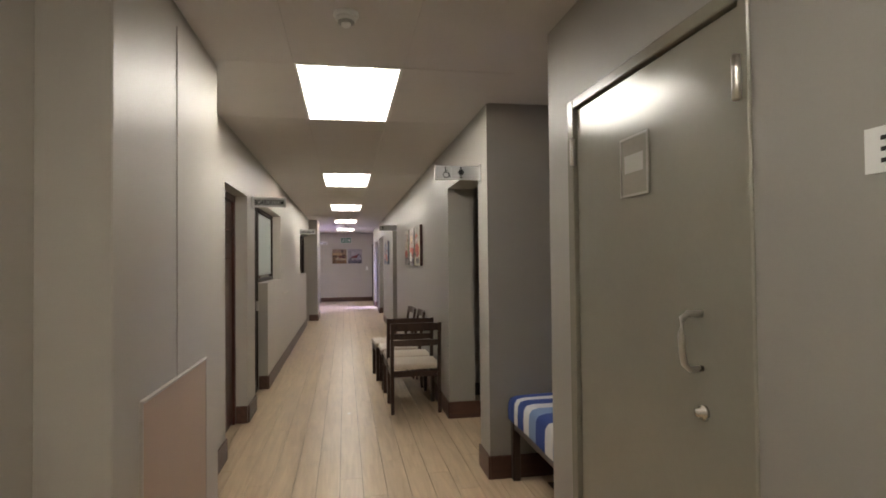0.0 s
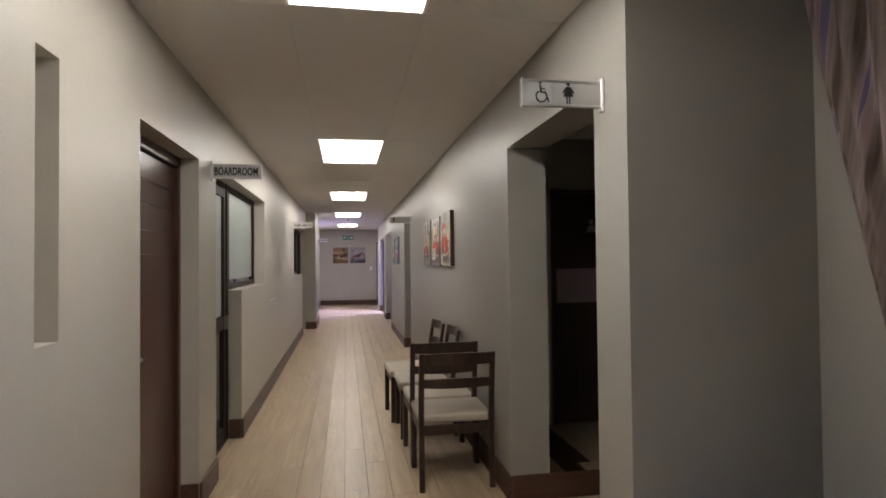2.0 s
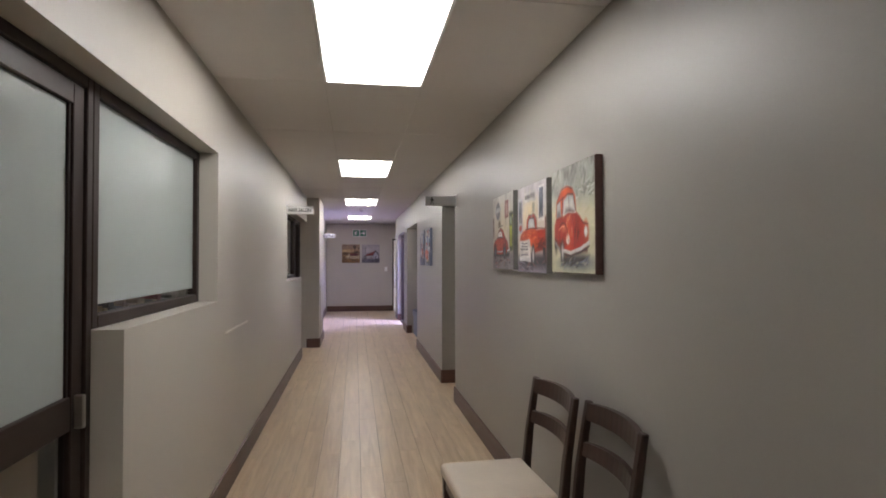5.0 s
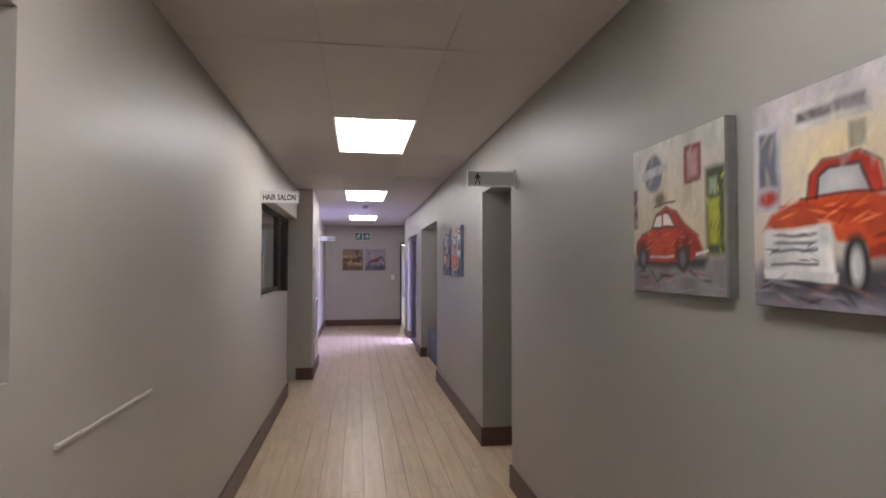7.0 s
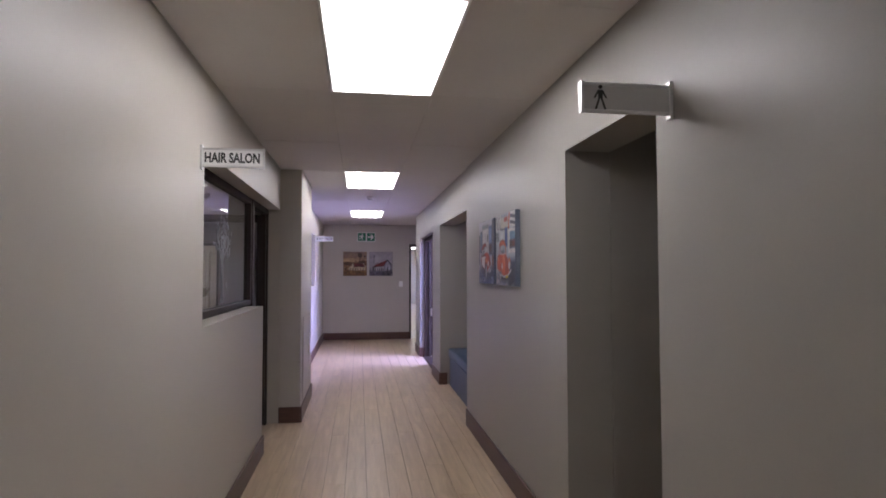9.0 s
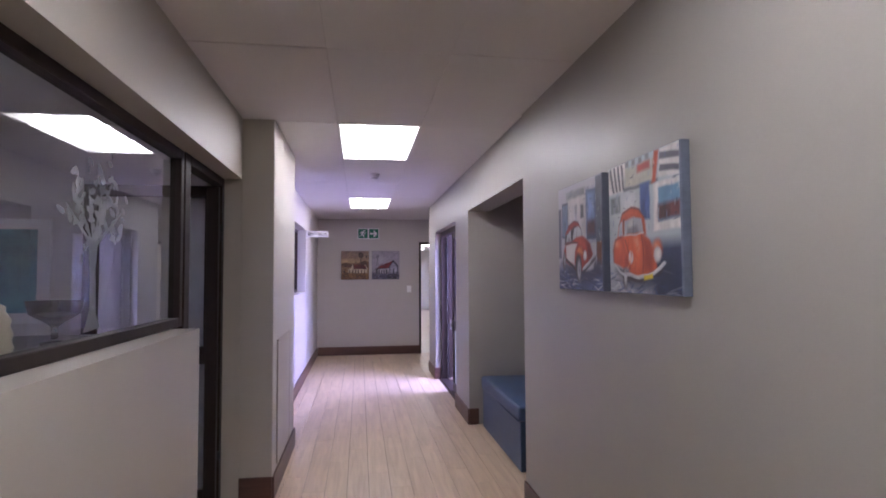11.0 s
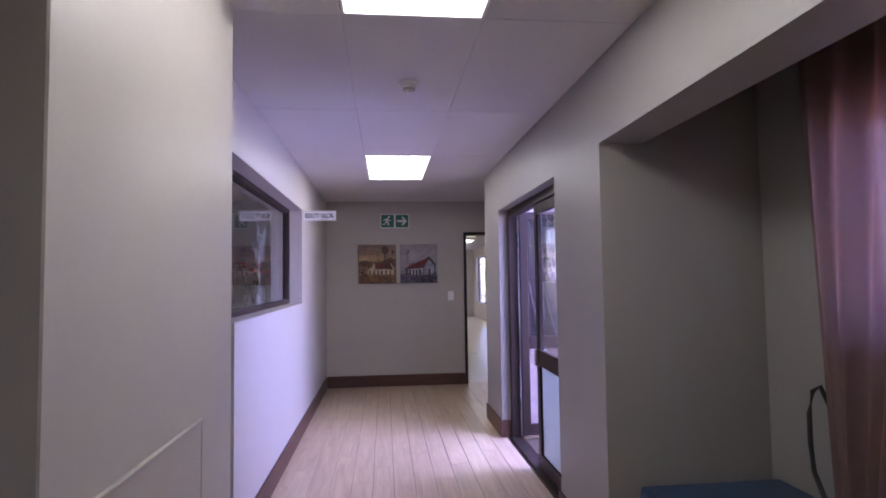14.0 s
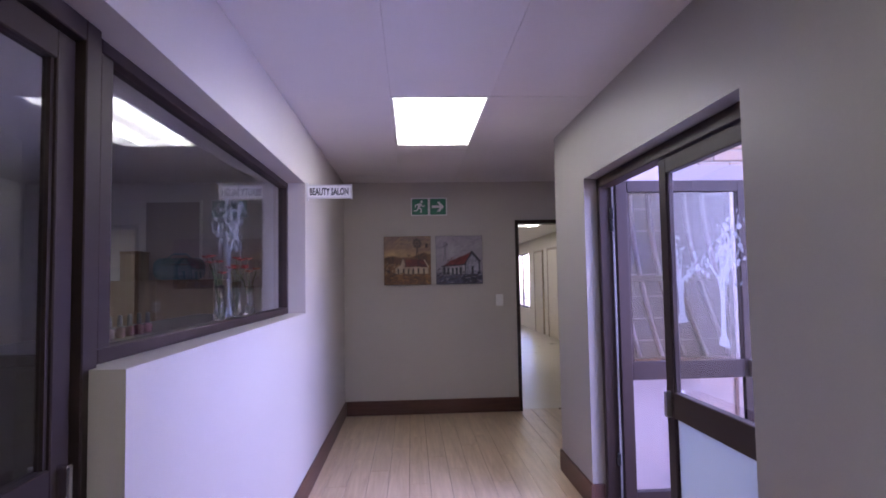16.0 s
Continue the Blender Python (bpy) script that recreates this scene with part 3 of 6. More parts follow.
for z in (1.49, 1.61, 1.74, 1.86):
    part("groove", boxes((LX - 0.14, LX - 0.1265, 4.33, 4.78, z - 0.0012, z + 0.0012)), INLAY, d, "thin pale line along the groove")
part("door_handle", tube([(LX - 0.125, 4.40, 1.0), (LX - 0.08, 4.40, 1.0), (LX - 0.075, 4.42, 1.0), (LX - 0.075, 4.52, 1.0)], 0.009), STEEL, d, "satin steel lever handle")

# boardroom front: door and frosted window
FX0, FX1 = -1.075, -1.013
g = tagged(thing("window_1", (-1.04, 6.8, 0), "bronze aluminium boardroom front with frosted glass", "window"), kind="structure")
pane_frame(g, FX0, FX1, 6.592, 7.938, 1.219, 2.088)
pane_frame(g, FX0, FX1, 5.662, 6.588, 0.0, 2.088, 0.04, "door_frame")
pane(g, -1.04, 6.63, 7.90, 1.30, 2.05, FROST, "frosted_pane", "white frosted glass")
pane(g, -1.04, 6.63, 7.90, 1.26, 1.299)
g = thing("boardroom_door", (-1.045, 5.7, 0), "closed bronze aluminium door with frosted upper glass", "door")
glazed_leaf(g, 0.84, 2.045, at=lambda u, v, z: (-1.045 + v, 5.706 + u, z), mat_up=FROST)

# hair salon front: window, and a door standing open into the room
g = tagged(thing("window_2", (-1.05, 12.3, 0), "bronze aluminium hair salon window with clear glass", "window"), kind="structure")
pane_frame(g, -1.085, -1.025, 11.347, 13.27, 1.207, 2.098)
pane(g, -1.055, 11.39, 13.24, 1.25, 2.06)
part("door_frame", boxes((-1.088, -1.018, 13.272, 13.36, 0, 2.098), (-1.088, -1.018, 14.045, 14.098, 0, 2.098), (-1.088, -1.018, 13.36, 14.045, 2.045, 2.098), bevel=0.003), BRONZE, g)
tree_decal(g, lambda u, v, w: (-1.051 + w, 12.36 + u, 1.27 + v), 0.62, 0.72, 3, leaves=120)
g = thing("hair_salon_door", (-1.07, 14.0, 0), "bronze aluminium glazed door standing open into the salon", "door")
glazed_leaf(g, 0.80, 2.035, at=lambda u, v, z: (-1.03 - u, 14.015 + v, z))
for z in (1.68, 1.74, 0.3):
    part("hinge", tube([(-1.02, 14.035, z), (-1.02, 14.035, z + 0.05)], 0.011), BLACKR, g)

# Unseen windows, added so that daylight brightens the salons.
for nm, y0 in (("window_7", 11.5), ("window_8", 16.4)):
    g = tagged(thing(nm, (-4.3, y0, 1.75), "unseen high window, added to brighten the salon", "window"), kind="structure")
    pane_frame(g, -4.33, -4.27, y0, y0 + 1.6, 1.75, 2.1)
    pane(g, -4.3, y0 + 0.03, y0 + 1.57, 1.78, 2.07)

# beauty salon front: closed door and long window
g = tagged(thing("window_3", (-1.05, 17.3, 0), "bronze aluminium beauty salon window with clear glass", "window"), kind="structure")
pane_frame(g, -1.085, -1.022, 16.17, 18.538, 1.227, 2.116, 0.04)
pane(g, -1.055, 16.2, 18.50, 1.26, 2.08)
part("door_frame", boxes((-1.085, -1.0, 16.10, 16.168, 0, 2.116), (-1.083, -1.024, 16.211, 16.275, 1.267, 2.076), (-1.085, -1.0, 15.302, 15.35, 0, 2.116), (-1.085, -1.0, 15.35, 16.10, 2.06, 2.116), bevel=0.003), BRONZE, g)
tree_decal(g, lambda u, v, w: (-1.051 + w, 17.38 + u, 1.275 + v), 0.62, 0.72, 8, leaves=130, mat=FAINT)
g = thing("beauty_salon_door", (-1.045, 15.4, 0), "closed bronze aluminium glazed door of the beauty salon", "door")
glazed_leaf(g, 0.74, 2.055, at=lambda u, v, z: (-1.045 + v, 15.355 + u, z))

# outer double door: one leaf shut, one folded open outside
g = tagged(thing("door_outer", (1.05, 17.3, 0), "bronze aluminium outer door frame", "door frame"), kind="structure")
part("door_frame", boxes((1.005, 1.085, 16.452, 16.50, 0, 2.063), (1.005, 1.085, 18.11, 18.158, 0, 2.063), (1.005, 1.085, 16.50, 18.11, 2.0, 2.063), bevel=0.003), BRONZE, g)
part("threshold", boxes((0.985, 1.10, 16.50, 18.11, 0.001, 0.014), bevel=0.003), BRONZE, g)
g = thing("outer_door_leaf", (1.045, 16.9, 0), "shut bronze aluminium glazed door leaf with etched tree", "door")
glazed_leaf(g, 0.80, 1.995, mid=(0.775, 0.895), mat_low=FROST, at=lambda u, v, z: (1.045 + v, 16.502 + u, z))
tree_decal(g, lambda u, v, w: (1.049 + w, 16.82 + u, 1.15 + v), 0.44, 0.62, 5, leaves=90)
g = thing("open_door_leaf", (1.1, 18.08, 0), "bronze aluminium glazed door leaf folded open outdoors", "door")
glazed_leaf(g, 0.86, 2.035, z0=0.03, mid=(0.80, 0.91), at=lambda u, v, z: (1.095 + u, 18.085 + v, z))
tree_decal(g, lambda u, v, w: (1.50 + u, 18.078 - w, 1.14 + v), 0.44, 0.62, 9, leaves=40)
for z in (0.28, 1.72, 1.8):
    part("hinge", tube([(1.075, 18.10, z), (1.075, 18.10, z + 0.07)], 0.012), BLACKR, g)

# olive enamelled steel door
g = thing("steel_door", (RX, 1.55, 0), "closed olive enamelled service door with steel pull handle", "door")
part("door_leaf", boxes((RX + 0.012, RX + 0.055, 1.072, 2.058, 0.012, 2.072), bevel=0.004), OLIVE, g)
part("door_frame", boxes((RX - 0.006, RX + 0.1, 1.032, 1.069, 0, 2.118), (RX - 0.006, RX + 0.1, 2.062, 2.118, 0, 2.118), (RX - 0.006, RX + 0.1, 1.069, 2.062, 2.076, 2.118), bevel=0.004), OLIVE, g)
part("pull_handle", tube([(RX + 0.01, 1.25, 1.30), (RX - 0.03, 1.25, 1.302), (RX - 0.048, 1.25, 1.29), (RX - 0.052, 1.25, 1.25), (RX - 0.05, 1.25, 1.20), (RX - 0.044, 1.25, 1.165), (RX - 0.026, 1.25, 1.15), (RX + 0.01, 1.25, 1.152)], 0.0085, 12), STEEL, g, "satin steel pull handle")
part("lock", lathe([(0.02, 0.012), (0.021, 0.002), (0.011, 0.0), (0.011, -0.014), (0.0, -0.016)], (RX, 1.245, 1.035), 16, axis="x"), STEEL, g, "steel lock knob")
for y, z in ((2.05, 1.84), (2.05, 0.35), (1.066, 1.83), (1.066, 0.35)):
    part("hinge", tube([(RX - 0.012, y, z + dz) for dz in (0, 0.036, 0.0365, 0.072, 0.0725, 0.108)], 0.011), STEEL, g)
part("sign_pocket", boxes((RX + 0.007, RX + 0.0115, 1.5, 1.68, 1.66, 1.862), bevel=0.001), mk("clear_sign_pocket", (0.30, 0.285, 0.24), 0.15, var=0.1), g, "clear plastic notice pocket")
part("pocket_edge", boxes((RX + 0.004, RX + 0.0068, 1.5, 1.508, 1.66, 1.862), (RX + 0.004, RX + 0.0068, 1.672, 1.68, 1.66, 1.862), (RX + 0.004, RX + 0.0068, 1.508, 1.672, 1.854, 1.862), (RX + 0.004, RX + 0.0068, 1.508, 1.672, 1.66, 1.668)), mk("clear_pocket_edge", (0.42, 0.40, 0.35), 0.2), g, "pale plastic edge")
part("slip", boxes((RX + 0.0055, RX + 0.0068, 1.53, 1.65, 1.74, 1.80)), mk("faded_slip", (0.36, 0.345, 0.30), 0.4), g, "faded paper slip")
n = thing("wall_notice", (RX, 0.65, 1.6), "small white printed notice fixed to the wall", "notice")
part("paper", boxes((RX - 0.004, RX - 0.001, 0.56, 0.742, 1.6, 1.682)), PAPER, n)
for k in range(3):
    part("line_of_print", boxes((RX - 0.0046, RX - 0.0038, 0.6, 0.71, 1.617 + 0.02 * k, 1.625 + 0.02 * k)), INK, n)
n = thing("wall_dispenser", (RX, 0.66, 1.8), "small dark wall-mounted dispenser", "dispenser")
part("body", boxes((RX - 0.04, RX, 0.50, 0.67, 1.79, 1.865), bevel=0.014, seg=3), mk("grey_plastic", (0.10, 0.095, 0.09), 0.4), n)
part("nozzle", lathe([(0.02, 0), (0.018, -0.02), (0.008, -0.026)], (RX - 0.02, 0.62, 1.791), 14), STEEL, n)

# toilet lobby door
g = thing("toilet_door", (2.2, 6.42, 0), "dark veneered toilet door with satin push plate", "door")
part("door_leaf", boxes((1.76, 2.625, 6.405, 6.445, 0.01, 2.03), bevel=0.003), DARKDOOR, g)
# The plate's mauve imitates purple light falling on it.
part("push_plate", boxes((1.77, 2.615, 6.398, 6.4045, 1.06, 1.36), bevel=0.001), mk("purple_lit_plate", (0.36, 0.28, 0.34), 0.25), g, "push plate with purple daylight put into its colour")
part("kick_plate", boxes((1.77, 2.615, 6.398, 6.4045, 0.02, 0.2), bevel=0.001), DARKDOOR, g, "dark kick plate")
part("door_frame", boxes((1.722, 1.758, 6.39, 6.47, 0, 2.058), (2.63, 2.657, 6.39, 6.47, 0, 2.058), (1.758, 2.63, 6.39, 6.47, 2.032, 2.058)), DARKDOOR, g)
bm = bmesh.new()
plate(bm, ring_pts(0, 0.075, 0.022, 0.022), 0.002, lambda u, v, w: (2.1 + u, 6.402 - w, 1.7 + v))
plate(bm, [(-0.05, -0.02), (0.05, -0.02), (0.02, 0.045), (-0.02, 0.045)], 0.002, lambda u, v, w: (2.1 + u, 6.402 - w, 1.7 + v))
part("pictogram", bm, ALU, g, "aluminium pictogram")


def wall_switch(at, axis):
    s = thing("light_switch", at, "white plastic light switch on the wall", "switch", "light switches")
    x, y, z = at
    if axis == "y":
        part("plate", boxes((x - 0.04, x + 0.04, y - 0.009, y, z - 0.062, z + 0.062), bevel=0.003), WHITEP, s)
        part("rocker", boxes((x - 0.014, x + 0.014, y - 0.014, y - 0.008, z - 0.03, z + 0.03), bevel=0.002), WHITEP, s)
    else:
        part("plate", boxes((x - 0.009, x, y - 0.04, y + 0.04, z - 0.062, z + 0.062), bevel=0.003), WHITEP, s)
        part("rocker", boxes((x - 0.014, x - 0.008, y - 0.014, y + 0.014, z - 0.03, z + 0.03), bevel=0.002), WHITEP, s)


wall_switch((0.775, END, 1.205), "y")
wall_switch((2.66, 5.86, 1.22), "x")

# hatches on the pilasters
for x, y0, y1, z1, mat, label in ((-0.70, 1.869, 2.74, 0.998, HATCH, "pinkish primed access hatch"), (-0.70, 14.27, 14.92, 1.02, HATCHPAINT, "taupe painted access hatch")):
    h = thing("access_hatch", (x, (y0 + y1) / 2, 0.2), label + " on the pilaster", "access hatch")
    part("panel", boxes((x + 0.002, x + 0.009, y0 + 0.012, y1 - 0.012, 0.19, z1 - 0.012), bevel=0.001), mat, h)
    part("trim", boxes((x, x + 0.014, y0, y1, z1 - 0.011, z1), (x, x + 0.011, y0, y0 + 0.011, 0.18, z1 - 0.011), (x, x + 0.011, y1 - 0.011, y1, 0.18, z1 - 0.011), bevel=0.002), HATCHPAINT, h)
structure("trim_seam", boxes((-0.7002, -0.696, 2.287, 2.297, 1.0, 2.42), bevel=0.001), HATCHPAINT, "thin cover strip over a board joint", "trim")
structure("trim_chase", boxes((LX, LX + 0.012, 8.14, 8.83, 1.0, 1.013), bevel=0.002), mk("pale_cover_strip", (0.58, 0.54, 0.47), 0.4), "thin painted cover strip on the wall", "trim")


# ---- signs ----
def pictogram_man(bm, at, s):
    plate(bm, ring_pts(0, 0.40 * s, 0.085 * s, 0.085 * s), 0.001, at)
    plate(bm, [(-0.10 * s, 0.29 * s), (0.10 * s, 0.29 * s), (0.09 * s, -0.05 * s), (-0.09 * s, -0.05 * s)], 0.001, at)
    for k in (-1, 1):
        plate(bm, [(k * 0.11 * s, 0.28 * s), (k * 0.27 * s, -0.02 * s), (k * 0.21 * s, -0.04 * s), (k * 0.09 * s, 0.16 * s)][::k], 0.001, at)
        plate(bm, [(k * 0.01 * s, -0.05 * s), (k * 0.09 * s, -0.05 * s), (k * 0.24 * s, -0.48 * s), (k * 0.15 * s, -0.48 * s)][::k], 0.001, at)


def pictogram_woman(bm, at, s):
    plate(bm, ring_pts(0, 0.40 * s, 0.085 * s, 0.085 * s), 0.001, at)
    plate(bm, [(-0.08 * s, 0.29 * s), (0.08 * s, 0.29 * s), (0.22 * s, -0.14 * s), (-0.22 * s, -0.14 * s)], 0.001, at)
    for k in (-1, 1):
        plate(bm, [(k * 0.10 * s, 0.28 * s), (k * 0.28 * s, 0.02 * s), (k * 0.22 * s, -0.01 * s), (k * 0.10 * s, 0.15 * s)][::k], 0.001, at)
        plate(bm, [(k * 0.02 * s, -0.14 * s), (k * 0.09 * s, -0.14 * s), (k * 0.09 * s, -0.48 * s), (k * 0.03 * s, -0.48 * s)][::k], 0.001, at)


def pictogram_chair(bm, at, s):
    outer, inner = ring_pts(0.0, -0.16 * s, 0.27 * s, 0.27 * s, 16, 120, 400), ring_pts(0.0, -0.16 * s, 0.2 * s, 0.2 * s, 16, 120, 400)
    for a, b, c, e in zip(outer, outer[1:], inner[1:], inner):
        plate(bm, [a, b, c, e], 0.001, at)
    plate(bm, ring_pts(-0.05 * s, 0.42 * s, 0.07 * s, 0.07 * s), 0.001, at)
    plate(bm, [(-0.09 * s, 0.33 * s), (-0.01 * s, 0.33 * s), (0.02 * s, 0.03 * s), (-0.07 * s, 0.0)], 0.001, at)
    plate(bm, [(-0.07 * s, 0.05 * s), (0.2 * s, 0.05 * s), (0.2 * s, -0.02 * s), (-0.07 * s, -0.02 * s)], 0.001, at)
    plate(bm, [(0.14 * s, 0.0), (0.2 * s, 0.04 * s), (0.36 * s, -0.38 * s), (0.29 * s, -0.40 * s)], 0.001, at)
    plate(bm, [(-0.02 * s, 0.2 * s), (0.16 * s, 0.17 * s), (0.16 * s, 0.12 * s), (-0.02 * s, 0.14 * s)], 0.001, at)


def blade_sign(xa, xb, y, z0, z1, wall_x, label, words="", marks=(), face=None):
    """A thin sign standing out from the wall, lettered on the side that faces down the corridor."""
    s = thing("blade_sign", ((xa + xb) / 2, y, z0), label, "sign", "projecting corridor signs")
    face = face or PAPER
    part("tray", boxes((xa, xb, y - 0.004, y + 0.01, z0, z1), bevel=0.002), ALU, s, "aluminium sign tray")
    part("face", boxes((xa + 0.006, xb - 0.006, y - 0.0065, y - 0.0035, z0 + 0.011, z1 - 0.011), bevel=0.0008), face, s)
    part("rail", boxes((xa, xb, y - 0.009, y - 0.003, z1 - 0.010, z1), bevel=0.002), ALU, s)
    part("rail", boxes((xa, xb, y - 0.009, y - 0.003, z0, z0 + 0.010), bevel=0.002), ALU, s)
    wx0, wx1 = (wall_x, wall_x + 0.012) if wall_x < 0 else (wall_x - 0.012, wall_x)
    part("bracket", boxes((wx0, wx1, y - 0.013, y + 0.018, z0 - 0.014, z1 + 0.014), bevel=0.002), ALU, s, "aluminium wall bracket")
    far = xb if wall_x < 0 else xa
    part("end_cap", boxes((far - 0.004, far + 0.004, y - 0.011, y + 0.013, z0 - 0.003, z1 + 0.003), bevel=0.001), ALU, s)
    at = lambda u, v, w: ((xa + xb) / 2 + u, y - 0.0066 - w, (z0 + z1) / 2 + v)
    if words:
        part("lettering", text_bm(words, (xb - xa) * 0.87, (z1 - z0) * 0.54, at, 0.0008, 0.032), INK, s, "black lettering")
    for kind, cu, size in marks:
        bm = bmesh.new()
        kind(bm, lambda u, v, w, cu=cu: at(u + cu, v, w * 0.8), size)
        part("pictogram", bm, INK, s, "black pictogram")
    return s


GREYFACE = mk("silver_sign_face", (0.50, 0.50, 0.50), 0.35, 0.3, var=0.06)
w = blade_sign(0.592, RX - 0.002, 3.69, 2.012, 2.112, RX, "projecting aluminium sign with wheelchair and woman pictograms", marks=((pictogram_chair, -0.085, 0.088), (pictogram_woman, 0.02, 0.088)), face=GREYFACE)
part("divider", boxes((0.7, 0.704, 3.681, 3.684, 2.022, 2.102)), ALU, w)
blade_sign(0.593, RX - 0.002, 10.1, 2.008, 2.108, RX, "projecting aluminium sign with a man pictogram", marks=((pictogram_man, -0.095, 0.086),), face=GREYFACE)
blade_sign(LX + 0.002, -0.596, 5.53, 1.988, 2.085, LX, "projecting aluminium sign lettered BOARDROOM", "BOARDROOM", face=GREYFACE)
blade_sign(LX + 0.002, -0.604, 11.27, 2.004, 2.100, LX, "projecting white sign lettered HAIR SALON", "HAIR SALON")
blade_sign(LX + 0.002, -0.597, 18.6, 2.018, 2.116, LX, "projecting white sign lettered BEAUTY SALON", "BEAUTY SALON")

# exit sign
GREEN = mk("safety_green", (0.012, 0.16, 0.085), 0.4, var=0.05)
e = thing("exit_sign", (0.018, END, 2.138), "green and white running man exit sign", "exit sign")
part("board", boxes((-0.18, 0.216, END - 0.006, END - 0.001, 2.138, 2.336), bevel=0.002), PAPER, e)
for a, b in ((-0.168, 0.006), (0.03, 0.204)):
    part("green_field", boxes((a, b, END - 0.0075, END - 0.0055, 2.15, 2.324)), GREEN, e)
bm = bmesh.new()
at = lambda u, v, w: (-0.08 + u, END - 0.0078 - w * 0.6, 2.237 + v)
plate(bm, ring_pts(0.018, 0.055, 0.014, 0.014), 0.001, at)
plate(bm, [(-0.02, 0.035), (0.015, 0.04), (0.0, -0.015), (-0.025, -0.01)], 0.001, at)
plate(bm, [(0.01, 0.035), (0.03, 0.01), (0.055, 0.018), (0.053, 0.008), (0.026, -0.003), (0.005, 0.02)], 0.001, at)
plate(bm, [(-0.02, 0.035), (-0.05, 0.025), (-0.058, -0.005), (-0.048, -0.007), (-0.042, 0.015), (-0.015, 0.02)], 0.001, at)
plate(bm, [(-0.005, -0.01), (0.02, -0.02), (0.018, -0.065), (0.004, -0.065), (0.006, -0.03), (-0.02, -0.015)], 0.001, at)
plate(bm, [(-0.025, -0.01), (-0.012, -0.018), (-0.035, -0.05), (-0.07, -0.05), (-0.07, -0.038), (-0.042, -0.038)], 0.001, at)
part("running_man", bm, PAPER, e, "white pictogram")
bm = bmesh.new()
at = lambda u, v, w: (0.117 + u, END - 0.0078 - w * 0.6, 2.237 + v)
plate(bm, [(-0.068, 0.014), (0.02, 0.014), (-0.012, 0.055), (0.018, 0.055), (0.066, 0.0), (0.018, -0.055), (-0.012, -0.055), (0.02, -0.014), (-0.068, -0.014)], 0.001, at)
part("arrow", bm, PAPER, e, "white arrow")

# smoke detectors
for x, y in ((-0.018, 2.26), (0.014, 16.07)):
    s = thing("smoke_detector", (x, y, TOP), "white round smoke detector on the ceiling", "smoke detector", "smoke detectors")
    part("base", lathe([(0.052, 0.002), (0.054, -0.012), (0.05, -0.018), (0.0, -0.018)], (x, y, TOP), 28), WHITEP, s)
    part("head", lathe([(0.042, -0.018), (0.044, -0.03), (0.034, -0.036), (0.02, -0.038), (0.02, -0.052), (0.012, -0.06), (0.0, -0.061)], (x, y, TOP), 28), WHITEP, s)
    part("vent_ring", lathe([(0.0345, -0.0362), (0.0345, -0.044), (0.022, -0.046), (0.0205, -0.040)], (x, y, TOP), 28), mk("grey_vent", (0.4, 0.4, 0.39), 0.5), s)


# ---- seats ----
def chair(seat_mat, label, group):
    """Built facing +y with its feet at the origin; back at y = 0."""
    c = thing("chair", (0, 0, 0), label, "chair", group)
    w, dp, h = 0.485, 0.47, 0.865
    for sx in (-1, 1):
        bm = bmesh.new()
        x0, x1 = sorted((sx * w / 2, sx * (w / 2 - 0.034)))
        rings = []
        for z, y, t in ((0, 0.0, 0.028), (0.2, 0.012, 0.034), (0.43, 0.02, 0.04), (0.6, 0.006, 0.036), (h, -0.03, 0.026)):
            rings.append([bm.verts.new(p) for p in ((x0, y, z), (x1, y, z), (x1, y + t, z), (x0, y + t, z))])
        for a, b in zip(rings, rings[1:]):
            for k in range(4):
                bm.faces.new((a[k], a[(k + 1) % 4], b[(k + 1) % 4], b[k]))
        bm.faces.new(rings[0]), bm.faces.new(rings[-1])
        bmesh.ops.bevel(bm, geom=bm.edges[:], offset=0.004, segments=1, affect="EDGES")
        part("back_post", bm, CHAIRWOOD, c)
        a, b = sorted((sx * w / 2, sx * (w / 2 - 0.036)))
        part("front_leg", boxes((a, b, dp - 0.04, dp, 0, 0.40), bevel=0.004), CHAIRWOOD, c)
        a, b = sorted((sx * (w / 2 - 0.006), sx * (w / 2 - 0.028)))
        part("side_rail", boxes((a, b, 0.055, dp - 0.04, 0.345, 0.405), bevel=0.003), CHAIRWOOD, c)
    part("front_rail", boxes((-w / 2 + 0.036, w / 2 - 0.036, dp - 0.03, dp - 0.008, 0.345, 0.405), bevel=0.003), CHAIRWOOD, c)
    part("back_rail", boxes((-w / 2 + 0.034, w / 2 - 0.034, 0.026, 0.05, 0.345, 0.405), bevel=0.003), CHAIRWOOD, c)
    for z0, z1, y0 in ((0.79, 0.86, -0.024), (0.645, 0.70, -0.004)):
        bm = bmesh.new()
        n = 10
        rows = []
        for k in range(n + 1):
            u = -w / 2 + 0.03 + (w - 0.06) * k / n
            bow = -0.036 * (1 - (2 * k / n - 1) ** 2)
            arch = 0.008 * (1 - (2 * k / n - 1) ** 2)
            rows.append([bm.verts.new((u, y0 + bow + dy + (0.008 if z == z0 else 0), z + (arch if z == z1 else 0))) for dy, z in ((0, z0), (0.022, z0), (0.022, z1), (0, z1))])
        for a, b in zip(rows, rows[1:]):
            for k in range(4):
                bm.faces.new((a[k], a[(k + 1) % 4], b[(k + 1) % 4], b[k]))
        bm.faces.new(rows[0]), bm.faces.new(rows[-1])
        part("back_slat", bm, CHAIRWOOD, c)
